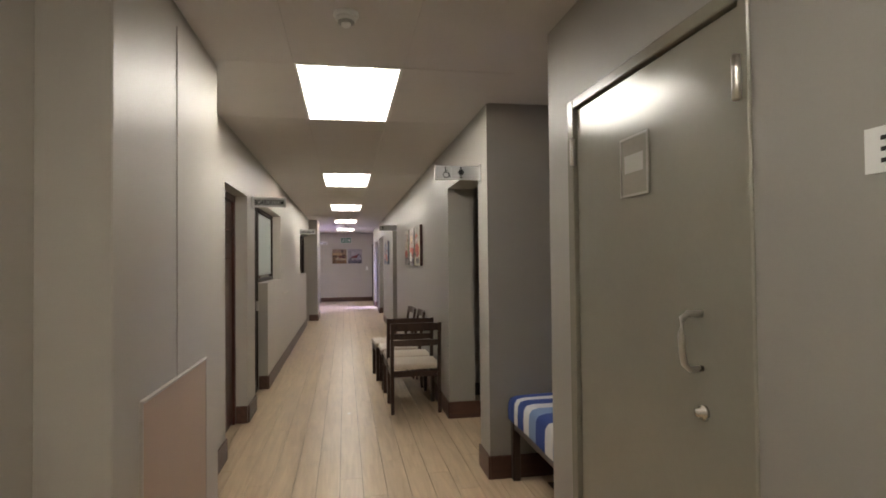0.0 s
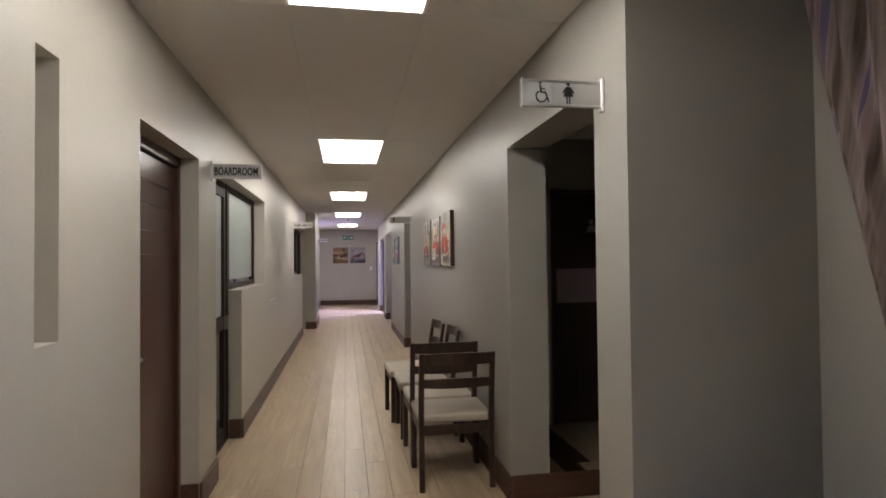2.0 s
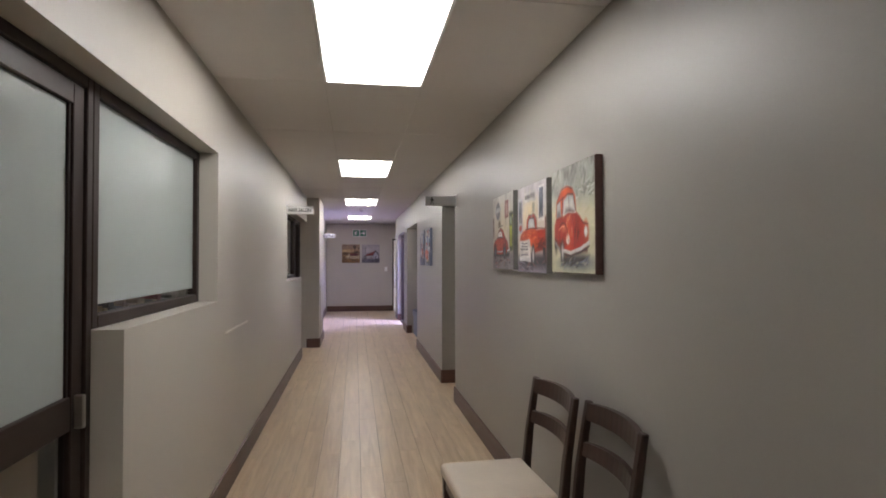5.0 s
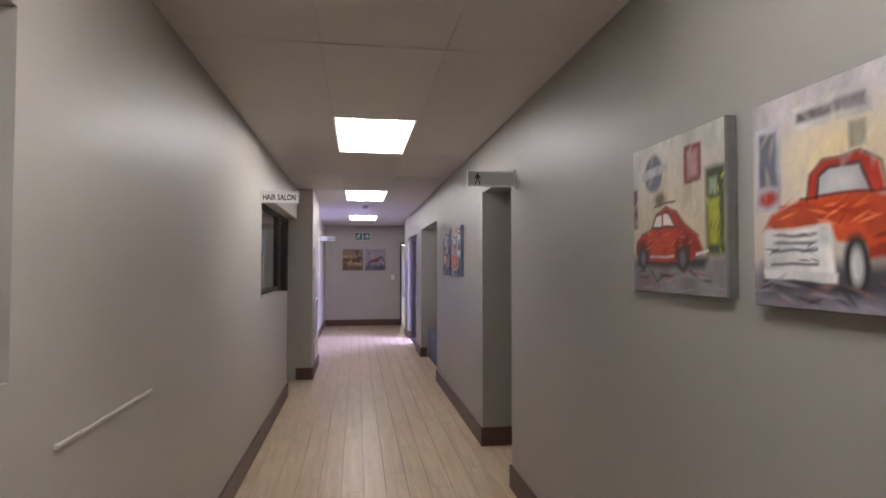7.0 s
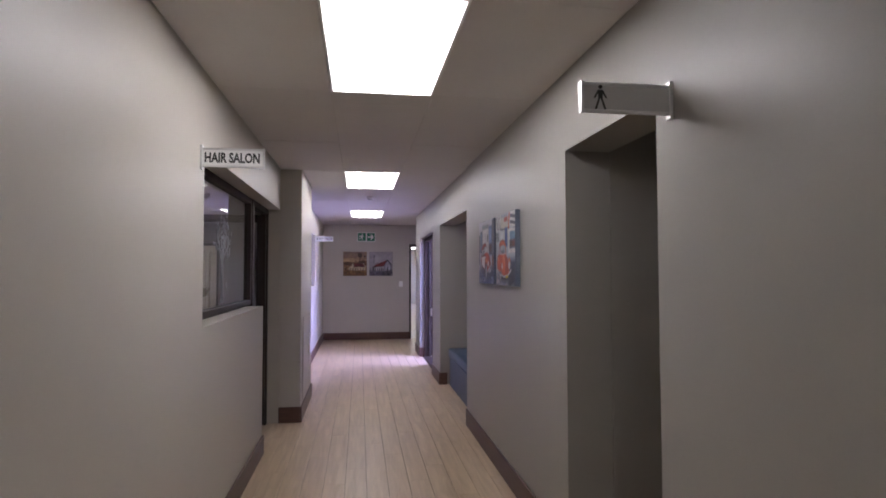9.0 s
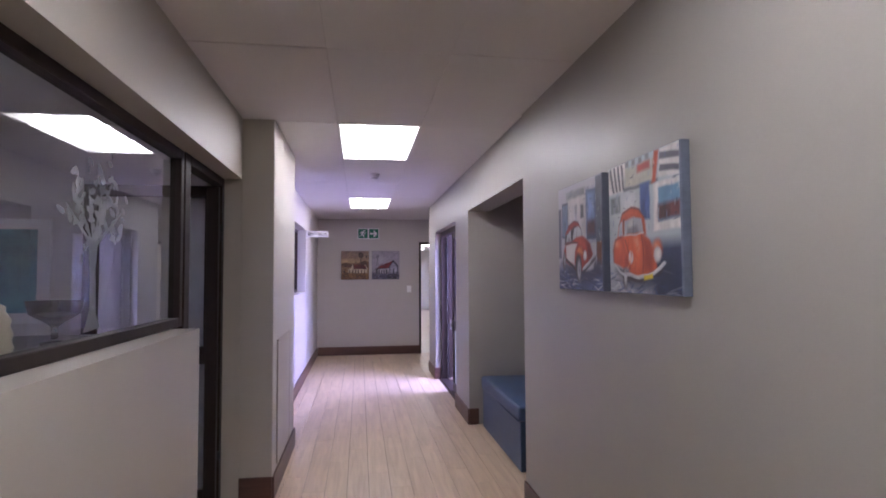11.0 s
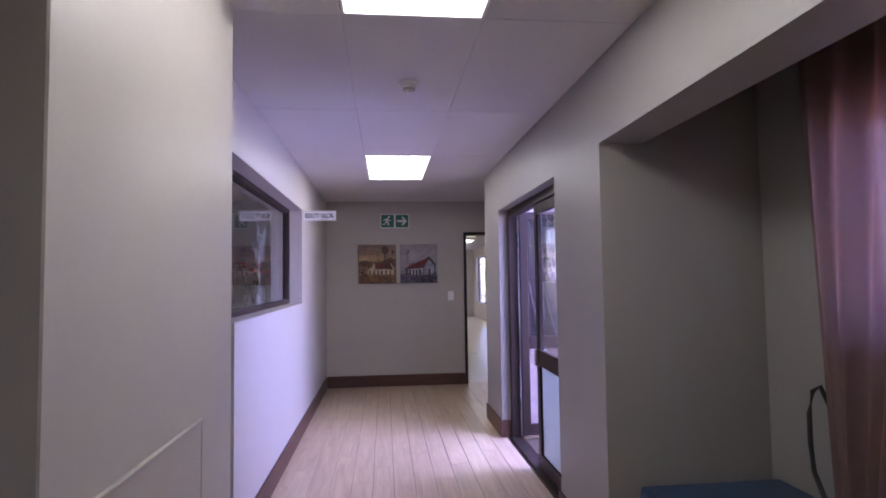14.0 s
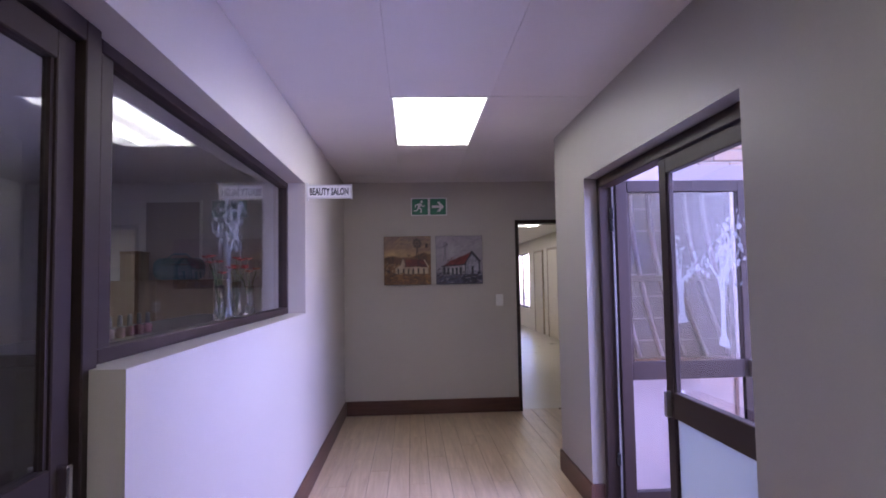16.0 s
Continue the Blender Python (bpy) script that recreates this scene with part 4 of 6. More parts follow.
    bm = boxes((-w / 2 + 0.002, w / 2 - 0.002, 0.062, dp + 0.012, 0.406, 0.462), bevel=0.02, seg=4)
    for v in bm.verts:
        if v.co.z > 0.44:
            v.co.z += 0.012 * (1 - (v.co.x / (w / 2)) ** 2)
    for f in bm.faces:
        f.smooth = True
    part("seat", bm, seat_mat, c, "padded leatherette seat")
    return c


G = "waiting chairs along the corridor wall"
c1 = chair(CREAM, "dark-stained wooden chair with cream leatherette seat", G)
c1.matrix_world = pose(0.632, 5.19, 0)
copy_thing(c1, pose(0.63, 5.655, 0, 0, 0, 1.0))
c3 = chair(GREYLEATHER, "dark-stained wooden chair with taupe seat, back to the wall", G)
c3.matrix_world = pose(0.845, 6.50, 0, 0, 0, 90)
c4 = chair(CREAM, "dark-stained wooden chair with cream seat, back to the wall", G)
c4.matrix_world = pose(0.795, 7.005, 0, 0, 0, 93)

# striped bench in the first recess
STRIPES = [mk("blanket_blue", (0.02, 0.05, 0.22), 0.9, var=0.2, grain=160, bump=0.3), mk("blanket_white", (0.62, 0.61, 0.60), 0.9, var=0.1, grain=160, bump=0.3), mk("blanket_sky", (0.16, 0.24, 0.42), 0.9, var=0.15, grain=160, bump=0.3)]
b = thing("bench", (1.34, 2.93, 0), "dark wooden bench in a window recess", "bench")
for x in (1.05, 1.6):
    for y in (2.40, 3.44):
        part("leg", boxes((x, x + 0.05, y, y + 0.05, 0, 0.43), bevel=0.004), CHAIRWOOD, b)
part("seat_rail", boxes((1.055, 1.075, 2.45, 3.44, 0.34, 0.43), (1.625, 1.645, 2.45, 3.44, 0.34, 0.43), (1.10, 1.60, 2.405, 2.425, 0.34, 0.43), (1.10, 1.60, 3.465, 3.485, 0.34, 0.43), bevel=0.003), CHAIRWOOD, b)
part("seat", boxes((1.045, 1.655, 2.39, 3.495, 0.43, 0.455), bevel=0.006), CHAIRWOOD, b)
bl = thing("striped_blanket", (1.34, 2.93, 0.456), "blue and white striped blanket cushion on the bench", "blanket")
edges = [2.38, 2.56, 2.68, 2.80, 2.95, 3.07, 3.17, 3.29, 3.36, 3.50]
for k, (a, c) in enumerate(zip(edges, edges[1:])):
    bm = bmesh.new()
    prof = [(1.035, 0.40), (1.034, 0.47), (1.038, 0.53), (1.055, 0.558), (1.10, 0.568), (1.35, 0.572), (1.60, 0.568), (1.655, 0.55), (1.657, 0.457)]
    lines = []
    for y in (a, (a + c) / 2, c):
        end = 0.02 if y in (edges[0], edges[-1]) else 0.0
        lines.append([bm.verts.new((x, y, z - (end if z > 0.5 else 0) + 0.004 * math.sin(9 * y + 5 * x))) for x, z in prof])
    for p, q in zip(lines, lines[1:]):
        for i in range(len(prof) - 1):
            f = bm.faces.new((p[i], p[i + 1], q[i + 1], q[i]))
            f.smooth = True
    if k in (0, len(edges) - 2):
        bm.faces.new(lines[0] if k == 0 else lines[-1])
    part("stripe", bm, STRIPES[(0, 2, 1, 0, 2, 1, 0, 1, 0)[k]], bl)

# navy box seat in the second recess
b = thing("storage_ottoman", (1.36, 14.94, 0), "navy leatherette storage box seat with a hinged lid", "ottoman")
part("body", boxes((1.032, 1.70, 14.30, 15.575, 0.012, 0.375), bevel=0.008, seg=2), NAVY, b)
bm = boxes((1.018, 1.71, 14.285, 15.59, 0.380, 0.488), bevel=0.022, seg=4)
for v in bm.verts:
    if v.co.z > 0.45:
        v.co.z += 0.012 * (1 - ((v.co.x - 1.364) / 0.35) ** 2) * (1 - ((v.co.y - 14.94) / 0.66) ** 2)
for f in bm.faces:
    f.smooth = True
part("lid", bm, NAVY, b, "padded lid")
part("piping", tube([(1.0215, 14.31, 0.381), (1.0215, 15.565, 0.381)], 0.005, 8), NAVY, b)
for x in (1.08, 1.64):
    for y in (14.36, 15.5):
        part("foot", lathe([(0.018, 0), (0.02, 0.014)], (x, y, 0), 12), BLACKR, b)


# ---- curtains and recess windows ----
def curtain(name, x, yl, yr, z0, z1, folds, depth, mat, label, nz=22, ny=160):
    """A hanging curtain: yl and yr give its two edges at a height from 0 (hem) to 1 (rail)."""
    c = thing(name, (x, (yl(1) + yr(1)) / 2, z0), label, "curtain")
    bm = bmesh.new()
    grid = []
    for i in range(nz + 1):
        h = i / nz
        row = []
        for k in range(ny + 1):
            u = k / ny
            y = yl(h) + (yr(h) - yl(h)) * u
            tight = min(1.0, abs(yr(h) - yl(h)) / abs(yr(1) - yl(1)))
            dx = depth * (0.6 * math.sin(2 * math.pi * folds * u + 0.7 * math.sin(3 * h)) + 0.4 * math.sin(2 * math.pi * folds * 0.43 * u + 2 * h)) * (0.7 + 0.3 * tight)
            row.append(bm.verts.new((x + dx, y, z0(u) + (z1 - z0(u)) * h if callable(z0) else z0 + (z1 - z0) * h)))
        grid.append(row)
    for a, b in zip(grid, grid[1:]):
        for k in range(ny):
            f = bm.faces.new((a[k], a[k + 1], b[k + 1], b[k]))
            f.smooth = True
    part("cloth", bm, mat, c)
    part("curtain_rail", tube([(x, yl(1) + 0.02, z1 + 0.012), (x, yr(1) - 0.02, z1 + 0.012)], 0.011), BRONZE, c, "dark curtain rail")
    return c


k1 = curtain("curtain", 1.585, lambda h: 3.485 - 0.33 * (1 - h) ** 1.15, lambda h: 2.42 + 0.52 * (1 - h) ** 1.3, 1.10, 2.42, 11, 0.03, CURTAINBLUE, "mauve striped curtain tied back at the recess window")
k2 = curtain("curtain", 1.66, lambda h: 15.30 + 0.02 * h - 0.10 * (1 - h) ** 2, lambda h: 13.84 + 0.86 * (1 - h) ** 1.3, 0.50, 2.40, 9, 0.046, CURTAINMAT, "dusty rose sheer curtain hanging over the recess window")
part("hem", tube([(1.66 + 0.02 * math.sin(i), 15.19 - 0.021 * i, 0.515 + 0.006 * math.cos(2 * i)) for i in range(24)], 0.008, 6), CURTAINMAT, k2)

for nm, x0, x1, y0, y1, z0, z1 in (("window_4", 1.74, 1.78, 2.45, 3.05, 1.2, 2.1), ("window_5", 1.85, 1.89, 13.95, 15.2, 1.22, 2.1), ("window_6", 3.28, 3.32, 30.6, 33.4, 0.55, 2.18)):
    g = tagged(thing(nm, (x0, y0, z0), "dark steel window with horizontal bars", "window"), kind="structure")
    pane_frame(g, x0, x1, y0, y1, z0, z1, 0.04)
    pane(g, (x0 + x1) / 2, y0 + 0.03, y1 - 0.03, z0 + 0.03, z1 - 0.03)
    part("mullion", boxes((x0, x1, (y0 + y1) / 2 - 0.02, (y0 + y1) / 2 + 0.02, z0 + 0.04, z1 - 0.04)), BRONZE, g)
    for k in range(1, 6):
        z = z0 + (z1 - z0) * k / 6
        part("bar", boxes((x0 - 0.02, x0 - 0.008, y0, y1, z - 0.006, z + 0.006)), BRONZE, g)

c = thing("cable", (1.1, 15.6, 0.5), "black cable looped beside the box seat", "cable")
pts = [(1.70, 15.26, 0.90), (1.68, 15.28, 0.97), (1.65, 15.285, 0.95), (1.63, 15.285, 0.86), (1.625, 15.28, 0.74), (1.62, 15.26, 0.63), (1.61, 15.2, 0.55), (1.60, 15.1, 0.516), (1.59, 14.95, 0.51), (1.585, 14.8, 0.51), (1.58, 14.6, 0.51)]
part("lead", tube(pts, 0.010, 10), BLACKR, c)


# ---- canvases ----
NP = 200
GU, GV = np.meshgrid(np.linspace(0, 1, NP), np.linspace(0, 1, NP))


def field(rng, freq, stretch=1.0):
    """Smooth random value noise over the canvas, about -1 to 1."""
    gen = np.random.default_rng(rng.randrange(10 ** 6))
    nu, nv = max(3, int(freq)), max(3, int(freq * stretch))
    g = gen.uniform(-1, 1, (nv + 2, nu + 2))
    a, b = GU * nu * 0.999, GV * nv * 0.999
    iu, iv = a.astype(int), b.astype(int)
    fu, fv = a - iu, b - iv
    fu, fv = fu * fu * (3 - 2 * fu), fv * fv * (3 - 2 * fv)
    return (g[iv, iu] * (1 - fu) + g[iv, iu + 1] * fu) * (1 - fv) + (g[iv + 1, iu] * (1 - fu) + g[iv + 1, iu + 1] * fu) * fv


class Picture:
    """Soft-edged brush painting on a square canvas: u to the right, v up, colours in linear light."""

    def __init__(self, seed, ground):
        self.rng = random.Random(seed)
        self.pix = np.ones((NP, NP, 3)) * np.array(ground)
        self.wu, self.wv = GU + 0.006 * field(self.rng, 12), GV + 0.006 * field(self.rng, 12)

    def lay(self, mask, col, streak=0.16):
        tone = 1 + 1.2 * streak * field(self.rng, 6, 0.6) + 0.7 * streak * field(self.rng, 22, 0.5) + 0.35 * streak * field(self.rng, 60, 0.6)
        self.pix += mask[..., None] * (np.array(col) * tone[..., None] - self.pix)

    def poly(self, pts, col, soft=0.012, streak=0.16, alpha=1.0):
        u, v = self.wu, self.wv
        inside, dist = np.zeros(u.shape, bool), np.full(u.shape, 9.0)
        for (x0, y0), (x1, y1) in zip(pts, pts[1:] + pts[:1]):
            dx, dy = x1 - x0, y1 - y0
            t = np.clip(((u - x0) * dx + (v - y0) * dy) / (dx * dx + dy * dy + 1e-9), 0, 1)
            dist = np.minimum(dist, np.hypot(u - x0 - t * dx, v - y0 - t * dy))
            if dy:
                inside ^= ((y0 > v) != (y1 > v)) & (u < dx * (v - y0) / dy + x0)
        self.lay(np.clip(0.5 + np.where(inside, dist, -dist) / (2 * soft), 0, 1) * alpha, col, streak)

    def rect(self, a, b, c, d, col, soft=0.01, streak=0.16, alpha=1.0, slant=0.0):
        self.poly([(a, c), (b, c + slant), (b, d + slant), (a, d)], col, soft, streak, alpha)

    def blob(self, u, v, ru, rv, col, soft=0.02, streak=0.14, alpha=1.0):
        r = np.hypot((self.wu - u) / ru, (self.wv - v) / rv)
        self.lay(np.clip(0.5 + (1 - r) * min(ru, rv) / (2 * soft), 0, 1) * alpha, col, streak)

    def line(self, pts, width, col, alpha=1.0):
        dist = np.full(GU.shape, 9.0)
        for (x0, y0), (x1, y1) in zip(pts, pts[1:]):
            dx, dy = x1 - x0, y1 - y0
            t = np.clip(((self.wu - x0) * dx + (self.wv - y0) * dy) / (dx * dx + dy * dy + 1e-9), 0, 1)
            dist = np.minimum(dist, np.hypot(self.wu - x0 - t * dx, self.wv - y0 - t * dy))
        self.lay(np.clip(0.5 + (width - dist) / 0.012, 0, 1) * alpha, col, 0.2)

    def scumble(self, box_uv, cols, count, long=0.05, wide=0.012, turn=0.0, alpha=0.6):
        """Short loose strokes."""
        a, b, c, d = box_uv
        for k in range(count):
            x, y, t = self.rng.uniform(a, b), self.rng.uniform(c, d), turn + self.rng.gauss(0, 0.35)
            p, q = (GU - x) * math.cos(t) + (GV - y) * math.sin(t), (GV - y) * math.cos(t) - (GU - x) * math.sin(t)
            m = np.clip(1.6 - np.hypot(p / (long * self.rng.uniform(0.5, 1.3)), q / wide) * 1.6, 0, 1) * alpha
            self.lay(m, cols[k % len(cols)], 0.1)


def paint_material():
    m, nt, b = nodes_of("printed_canvas")
    at = nt.nodes.new("ShaderNodeAttribute")
    at.attribute_name = "paint"
    geo = nt.nodes.new("ShaderNodeNewGeometry")
    weave = node(nt, "ShaderNodeTexNoise", Scale=420.0, Detail=2.0)
    nt.links.new(geo.outputs["Position"], weave.inputs["Vector"])
    bp = node(nt, "ShaderNodeBump", Strength=0.18, Distance=0.002)
    nt.links.new(weave.outputs["Fac"], bp.inputs["Height"])
    nt.links.new(bp.outputs["Normal"], b.inputs["Normal"])
    nt.links.new(at.outputs["Color"], b.inputs["Base Color"])
    b.inputs["Roughness"].default_value = 0.5
    return m


PRINT = paint_material()


def canvas(at_uv, picture, label, side, group, gain=1.15):
    """A stretched canvas; at_uv(u, v, w) maps its face to the world."""
    c = thing("canvas_print", Vector(at_uv(0.5, 0, 0)), label, "picture", group)
    bm = bmesh.new()
    n = 0.008
    lo = [bm.verts.new(at_uv(u, v, -0.034)) for u, v in ((0, 0), (1, 0), (1, 1), (0, 1))]
    mid = [bm.verts.new(at_uv(u, v, -0.004)) for u, v in ((0, 0), (1, 0), (1, 1), (0, 1))]
    hi = [bm.verts.new(at_uv(u, v, 0)) for u, v in ((n, n), (1 - n, n), (1 - n, 1 - n), (n, 1 - n))]
    for a, b in ((lo, mid), (mid, hi)):
        for k in range(4):
            bm.faces.new((a[k], a[(k + 1) % 4], b[(k + 1) % 4], b[k]))
    bm.faces.new(hi), bm.faces.new(lo)
    part("stretched_canvas", bm, mk("canvas_edge", side, 0.7, var=0.25, scale=14), c)
    e = 0.006
    verts = [at_uv(e + (1 - 2 * e) * u, e + (1 - 2 * e) * v, 0.0006) for u, v in zip(GU.ravel(), GV.ravel())]
    faces = [(r * NP + k, r * NP + k + 1, (r + 1) * NP + k + 1, (r + 1) * NP + k) for r in range(NP - 1) for k in range(NP - 1)]
    me = bpy.data.meshes.new("painting")
    me.from_pydata(verts, [], faces)
    cols = np.ones((NP * NP, 4), np.float32)
    ink = np.clip(picture.pix, 0.001, 1)
    grey = ink.mean(axis=2, keepdims=True)
    ink = np.clip(grey + 1.06 * (ink - grey), 0.001, 1)
    cols[:, :3] = np.clip(gain * ink ** 1.22, 0.003, 0.8).reshape(-1, 3)
    me.color_attributes.new("paint", "FLOAT_COLOR", "POINT").data.foreach_set("color", cols.ravel())
    me.materials.append(PRINT)
    ob = new("painting", me)
    ob.parent = c
    ob.matrix_parent_inverse = Matrix.Translation(-c.location)
    return c


RED, ORANGE, DEEP = (0.36, 0.04, 0.016), (0.47, 0.095, 0.032), (0.10, 0.011, 0.009)
CREAMC, GREYC, DARK, WHITEC, CHROME = (0.52, 0.46, 0.36), (0.24, 0.235, 0.215), (0.035, 0.034, 0.04), (0.60, 0.58, 0.56), (0.50, 0.50, 0.50)
PANE, BLUE, NAVYC, SLATE, MIST, LILAC = (0.34, 0.35, 0.36), (0.10, 0.18, 0.34), (0.035, 0.05, 0.10), (0.15, 0.15, 0.18), (0.42, 0.40, 0.42), (0.42, 0.41, 0.45)


def small_side_car(p):
    p.poly([(0.04, 0.17), (0.80, 0.16), (0.84, 0.22), (0.05, 0.22)], DARK, 0.02)
    p.poly([(0.03, 0.26), (0.04, 0.34), (0.12, 0.39), (0.24, 0.42), (0.30, 0.52), (0.42, 0.555), (0.53, 0.52), (0.62, 0.43), (0.74, 0.36), (0.80, 0.26), (0.66, 0.20), (0.22, 0.20)], RED)
    p.poly([(0.22, 0.25), (0.22, 0.38), (0.50, 0.40), (0.50, 0.25)], ORANGE, 0.05, alpha=0.7)
    p.poly([(0.53, 0.50), (0.62, 0.42), (0.74, 0.34), (0.79, 0.26), (0.70, 0.26), (0.56, 0.40)], DEEP, 0.04, alpha=0.5)
    p.poly([(0.255, 0.43), (0.30, 0.505), (0.365, 0.515), (0.365, 0.43)], WHITEC, 0.008)
    p.poly([(0.385, 0.43), (0.385, 0.515), (0.45, 0.505), (0.52, 0.43)], WHITEC, 0.008)
    p.line([(0.24, 0.425), (0.53, 0.425)], 0.005, DEEP)
    p.line([(0.22, 0.235), (0.50, 0.235)], 0.008, CHROME)
    p.line([(0.74, 0.24), (0.84, 0.262)], 0.008, CHROME)
    for u in (0.13, 0.60):
        p.blob(u, 0.27, 0.085, 0.09, DEEP, 0.02, alpha=0.8)
        p.blob(u, 0.225, 0.06, 0.085, DARK, 0.012)
        p.blob(u, 0.225, 0.032, 0.05, SLATE, 0.012)
    p.line([(0.28, 0.575), (0.52, 0.585)], 0.006, DARK)
    p.blob(0.35, 0.615, 0.06, 0.045, (0.16, 0.12, 0.07), 0.02)


def pickup(p):
    p.rect(0.06, 0.98, 0.06, 0.2, DARK, 0.04, alpha=0.8)
    p.poly([(0.33, 0.48), (0.35, 0.6), (0.42, 0.65), (0.60, 0.655), (0.68, 0.60), (0.70, 0.48)], RED)
    p.poly([(0.38, 0.49), (0.40, 0.58), (0.45, 0.61), (0.60, 0.61), (0.63, 0.49)], PANE, 0.01)
    p.blob(0.52, 0.54, 0.06, 0.04, WHITEC, 0.03, alpha=0.6)
    p.poly([(0.62, 0.47), (0.97, 0.47), (0.97, 0.26), (0.62, 0.22)], RED)
    p.poly([(0.66, 0.38), (0.96, 0.36), (0.96, 0.26), (0.66, 0.24)], DEEP, 0.04, alpha=0.8)
    p.poly([(0.06, 0.36), (0.12, 0.44), (0.30, 0.50), (0.66, 0.49), (0.74, 0.40), (0.72, 0.26), (0.48, 0.30), (0.44, 0.37)], ORANGE)
    p.poly([(0.30, 0.46), (0.64, 0.46), (0.70, 0.38), (0.50, 0.39)], RED, 0.03, alpha=0.7)
    p.poly([(0.07, 0.16), (0.07, 0.36), (0.45, 0.37), (0.47, 0.15)], WHITEC, 0.012)
    for v in (0.335, 0.30, 0.265, 0.20):
        p.line([(0.12, v), (0.38, v)], 0.007, SLATE)
    p.blob(0.10, 0.32, 0.035, 0.045, CHROME)
    p.blob(0.42, 0.33, 0.04, 0.05, CHROME)
    p.blob(0.57, 0.20, 0.06, 0.125, DARK, 0.012)
    p.blob(0.57, 0.195, 0.03, 0.075, CHROME, 0.012)
    p.blob(0.93, 0.24, 0.035, 0.08, DARK, 0.014)


def round_car(p, x0, y0, sx, sy, body, roof, flank=None):
    """A round-backed old car from the front quarter; coordinates over a unit box."""
    X = lambda pts: [(x0 + u * sx, y0 + v * sy) for u, v in pts]
    E = lambda u, v, ru, rv, col, soft=0.02, alpha=1.0: p.blob(x0 + u * sx, y0 + v * sy, ru * sx, rv * sy, col, soft, alpha=alpha)
    p.poly(X([(0.22, 0.0), (0.95, 0.02), (1.0, 0.12), (0.2, 0.12)]), DARK, 0.03, alpha=0.9)
    E(0.05, 0.28, 0.05, 0.12, DARK)
    p.poly(X([(0.04, 0.64), (0.08, 0.84), (0.22, 0.97), (0.40, 1.0), (0.56, 0.95), (0.64, 0.84), (0.66, 0.64)]), roof, 0.014)
    p.poly(X([(0.27, 0.64), (0.29, 0.82), (0.42, 0.88), (0.58, 0.86), (0.64, 0.66)]), PANE, 0.012)
    p.poly(X([(0.06, 0.60), (0.09, 0.79), (0.20, 0.83), (0.22, 0.60)]), PANE, 0.012)
    E(0.45, 0.74, 0.09, 0.06, WHITEC, 0.03, 0.5)
    p.line(X([(0.25, 0.62), (0.27, 0.86)]), 0.008, DEEP)
    p.line(X([(0.45, 0.66), (0.45, 0.87)]), 0.005, DEEP, 0.7)
    p.line(X([(0.08, 0.86), (0.22, 0.955), (0.40, 0.985)]), 0.006, WHITEC, 0.35)
    p.poly(X([(0.0, 0.34), (0.01, 0.52), (0.06, 0.62), (0.28, 0.63), (0.36, 0.5), (0.30, 0.24), (0.1, 0.26)]), flank or body, 0.014)
    p.poly(X([(0.01, 0.36), (0.02, 0.27), (0.18, 0.19), (0.3, 0.2), (0.3, 0.3), (0.12, 0.31)]), DEEP, 0.02, alpha=0.7)
    p.line(X([(0.04, 0.29), (0.22, 0.15)]), 0.013, (0.30, 0.32, 0.34))
    p.poly(X([(0.24, 0.2), (0.24, 0.48), (0.30, 0.62), (0.44, 0.68), (0.64, 0.66), (0.80, 0.56), (0.96, 0.44), (0.98, 0.26), (0.86, 0.17), (0.45, 0.14)]), body, 0.014)
    p.poly(X([(0.36, 0.24), (0.36, 0.48), (0.42, 0.60), (0.52, 0.63), (0.50, 0.22)]), roof, 0.05, alpha=0.6)
    p.poly(X([(0.62, 0.22), (0.64, 0.6), (0.74, 0.54), (0.78, 0.24)]), DEEP, 0.05, alpha=0.45)
    p.line(X([(0.54, 0.64), (0.60, 0.44), (0.60, 0.22)]), 0.005, DEEP, 0.7)
    E(0.28, 0.36, 0.13, 0.17, DEEP, 0.03, 0.55)
    E(0.29, 0.41, 0.115, 0.13, body, 0.03)
    E(0.30, 0.47, 0.06, 0.04, (0.66, 0.30, 0.18), 0.03, 0.5)
    E(0.91, 0.40, 0.075, 0.13, roof, 0.02)
    E(0.90, 0.34, 0.07, 0.09, DEEP, 0.04, 0.4)
    E(0.25, 0.17, 0.055, 0.16, DARK, 0.014)
    E(0.255, 0.17, 0.028, 0.09, CHROME, 0.014)
    E(0.42, 0.32, 0.05, 0.065, CHROME, 0.012)
    E(0.42, 0.32, 0.034, 0.045, WHITEC, 0.012)
    E(0.915, 0.40, 0.042, 0.06, CHROME, 0.012)
    E(0.92, 0.40, 0.027, 0.04, WHITEC, 0.012)
    p.poly(X([(0.32, 0.10), (0.95, 0.16), (0.97, 0.22), (0.6, 0.16), (0.32, 0.17)]), DEEP, 0.02)
    p.line(X([(0.29, 0.18), (0.50, 0.155), (0.78, 0.19), (1.0, 0.27)]), 0.014, CHROME)
    p.line(X([(0.30, 0.195), (0.50, 0.17), (0.78, 0.205), (0.99, 0.285)]), 0.005, WHITEC)


FLAMEC, BLUSHC, SOOTC = (0.56, 0.15, 0.06), (0.68, 0.36, 0.24), (0.05, 0.035, 0.04)


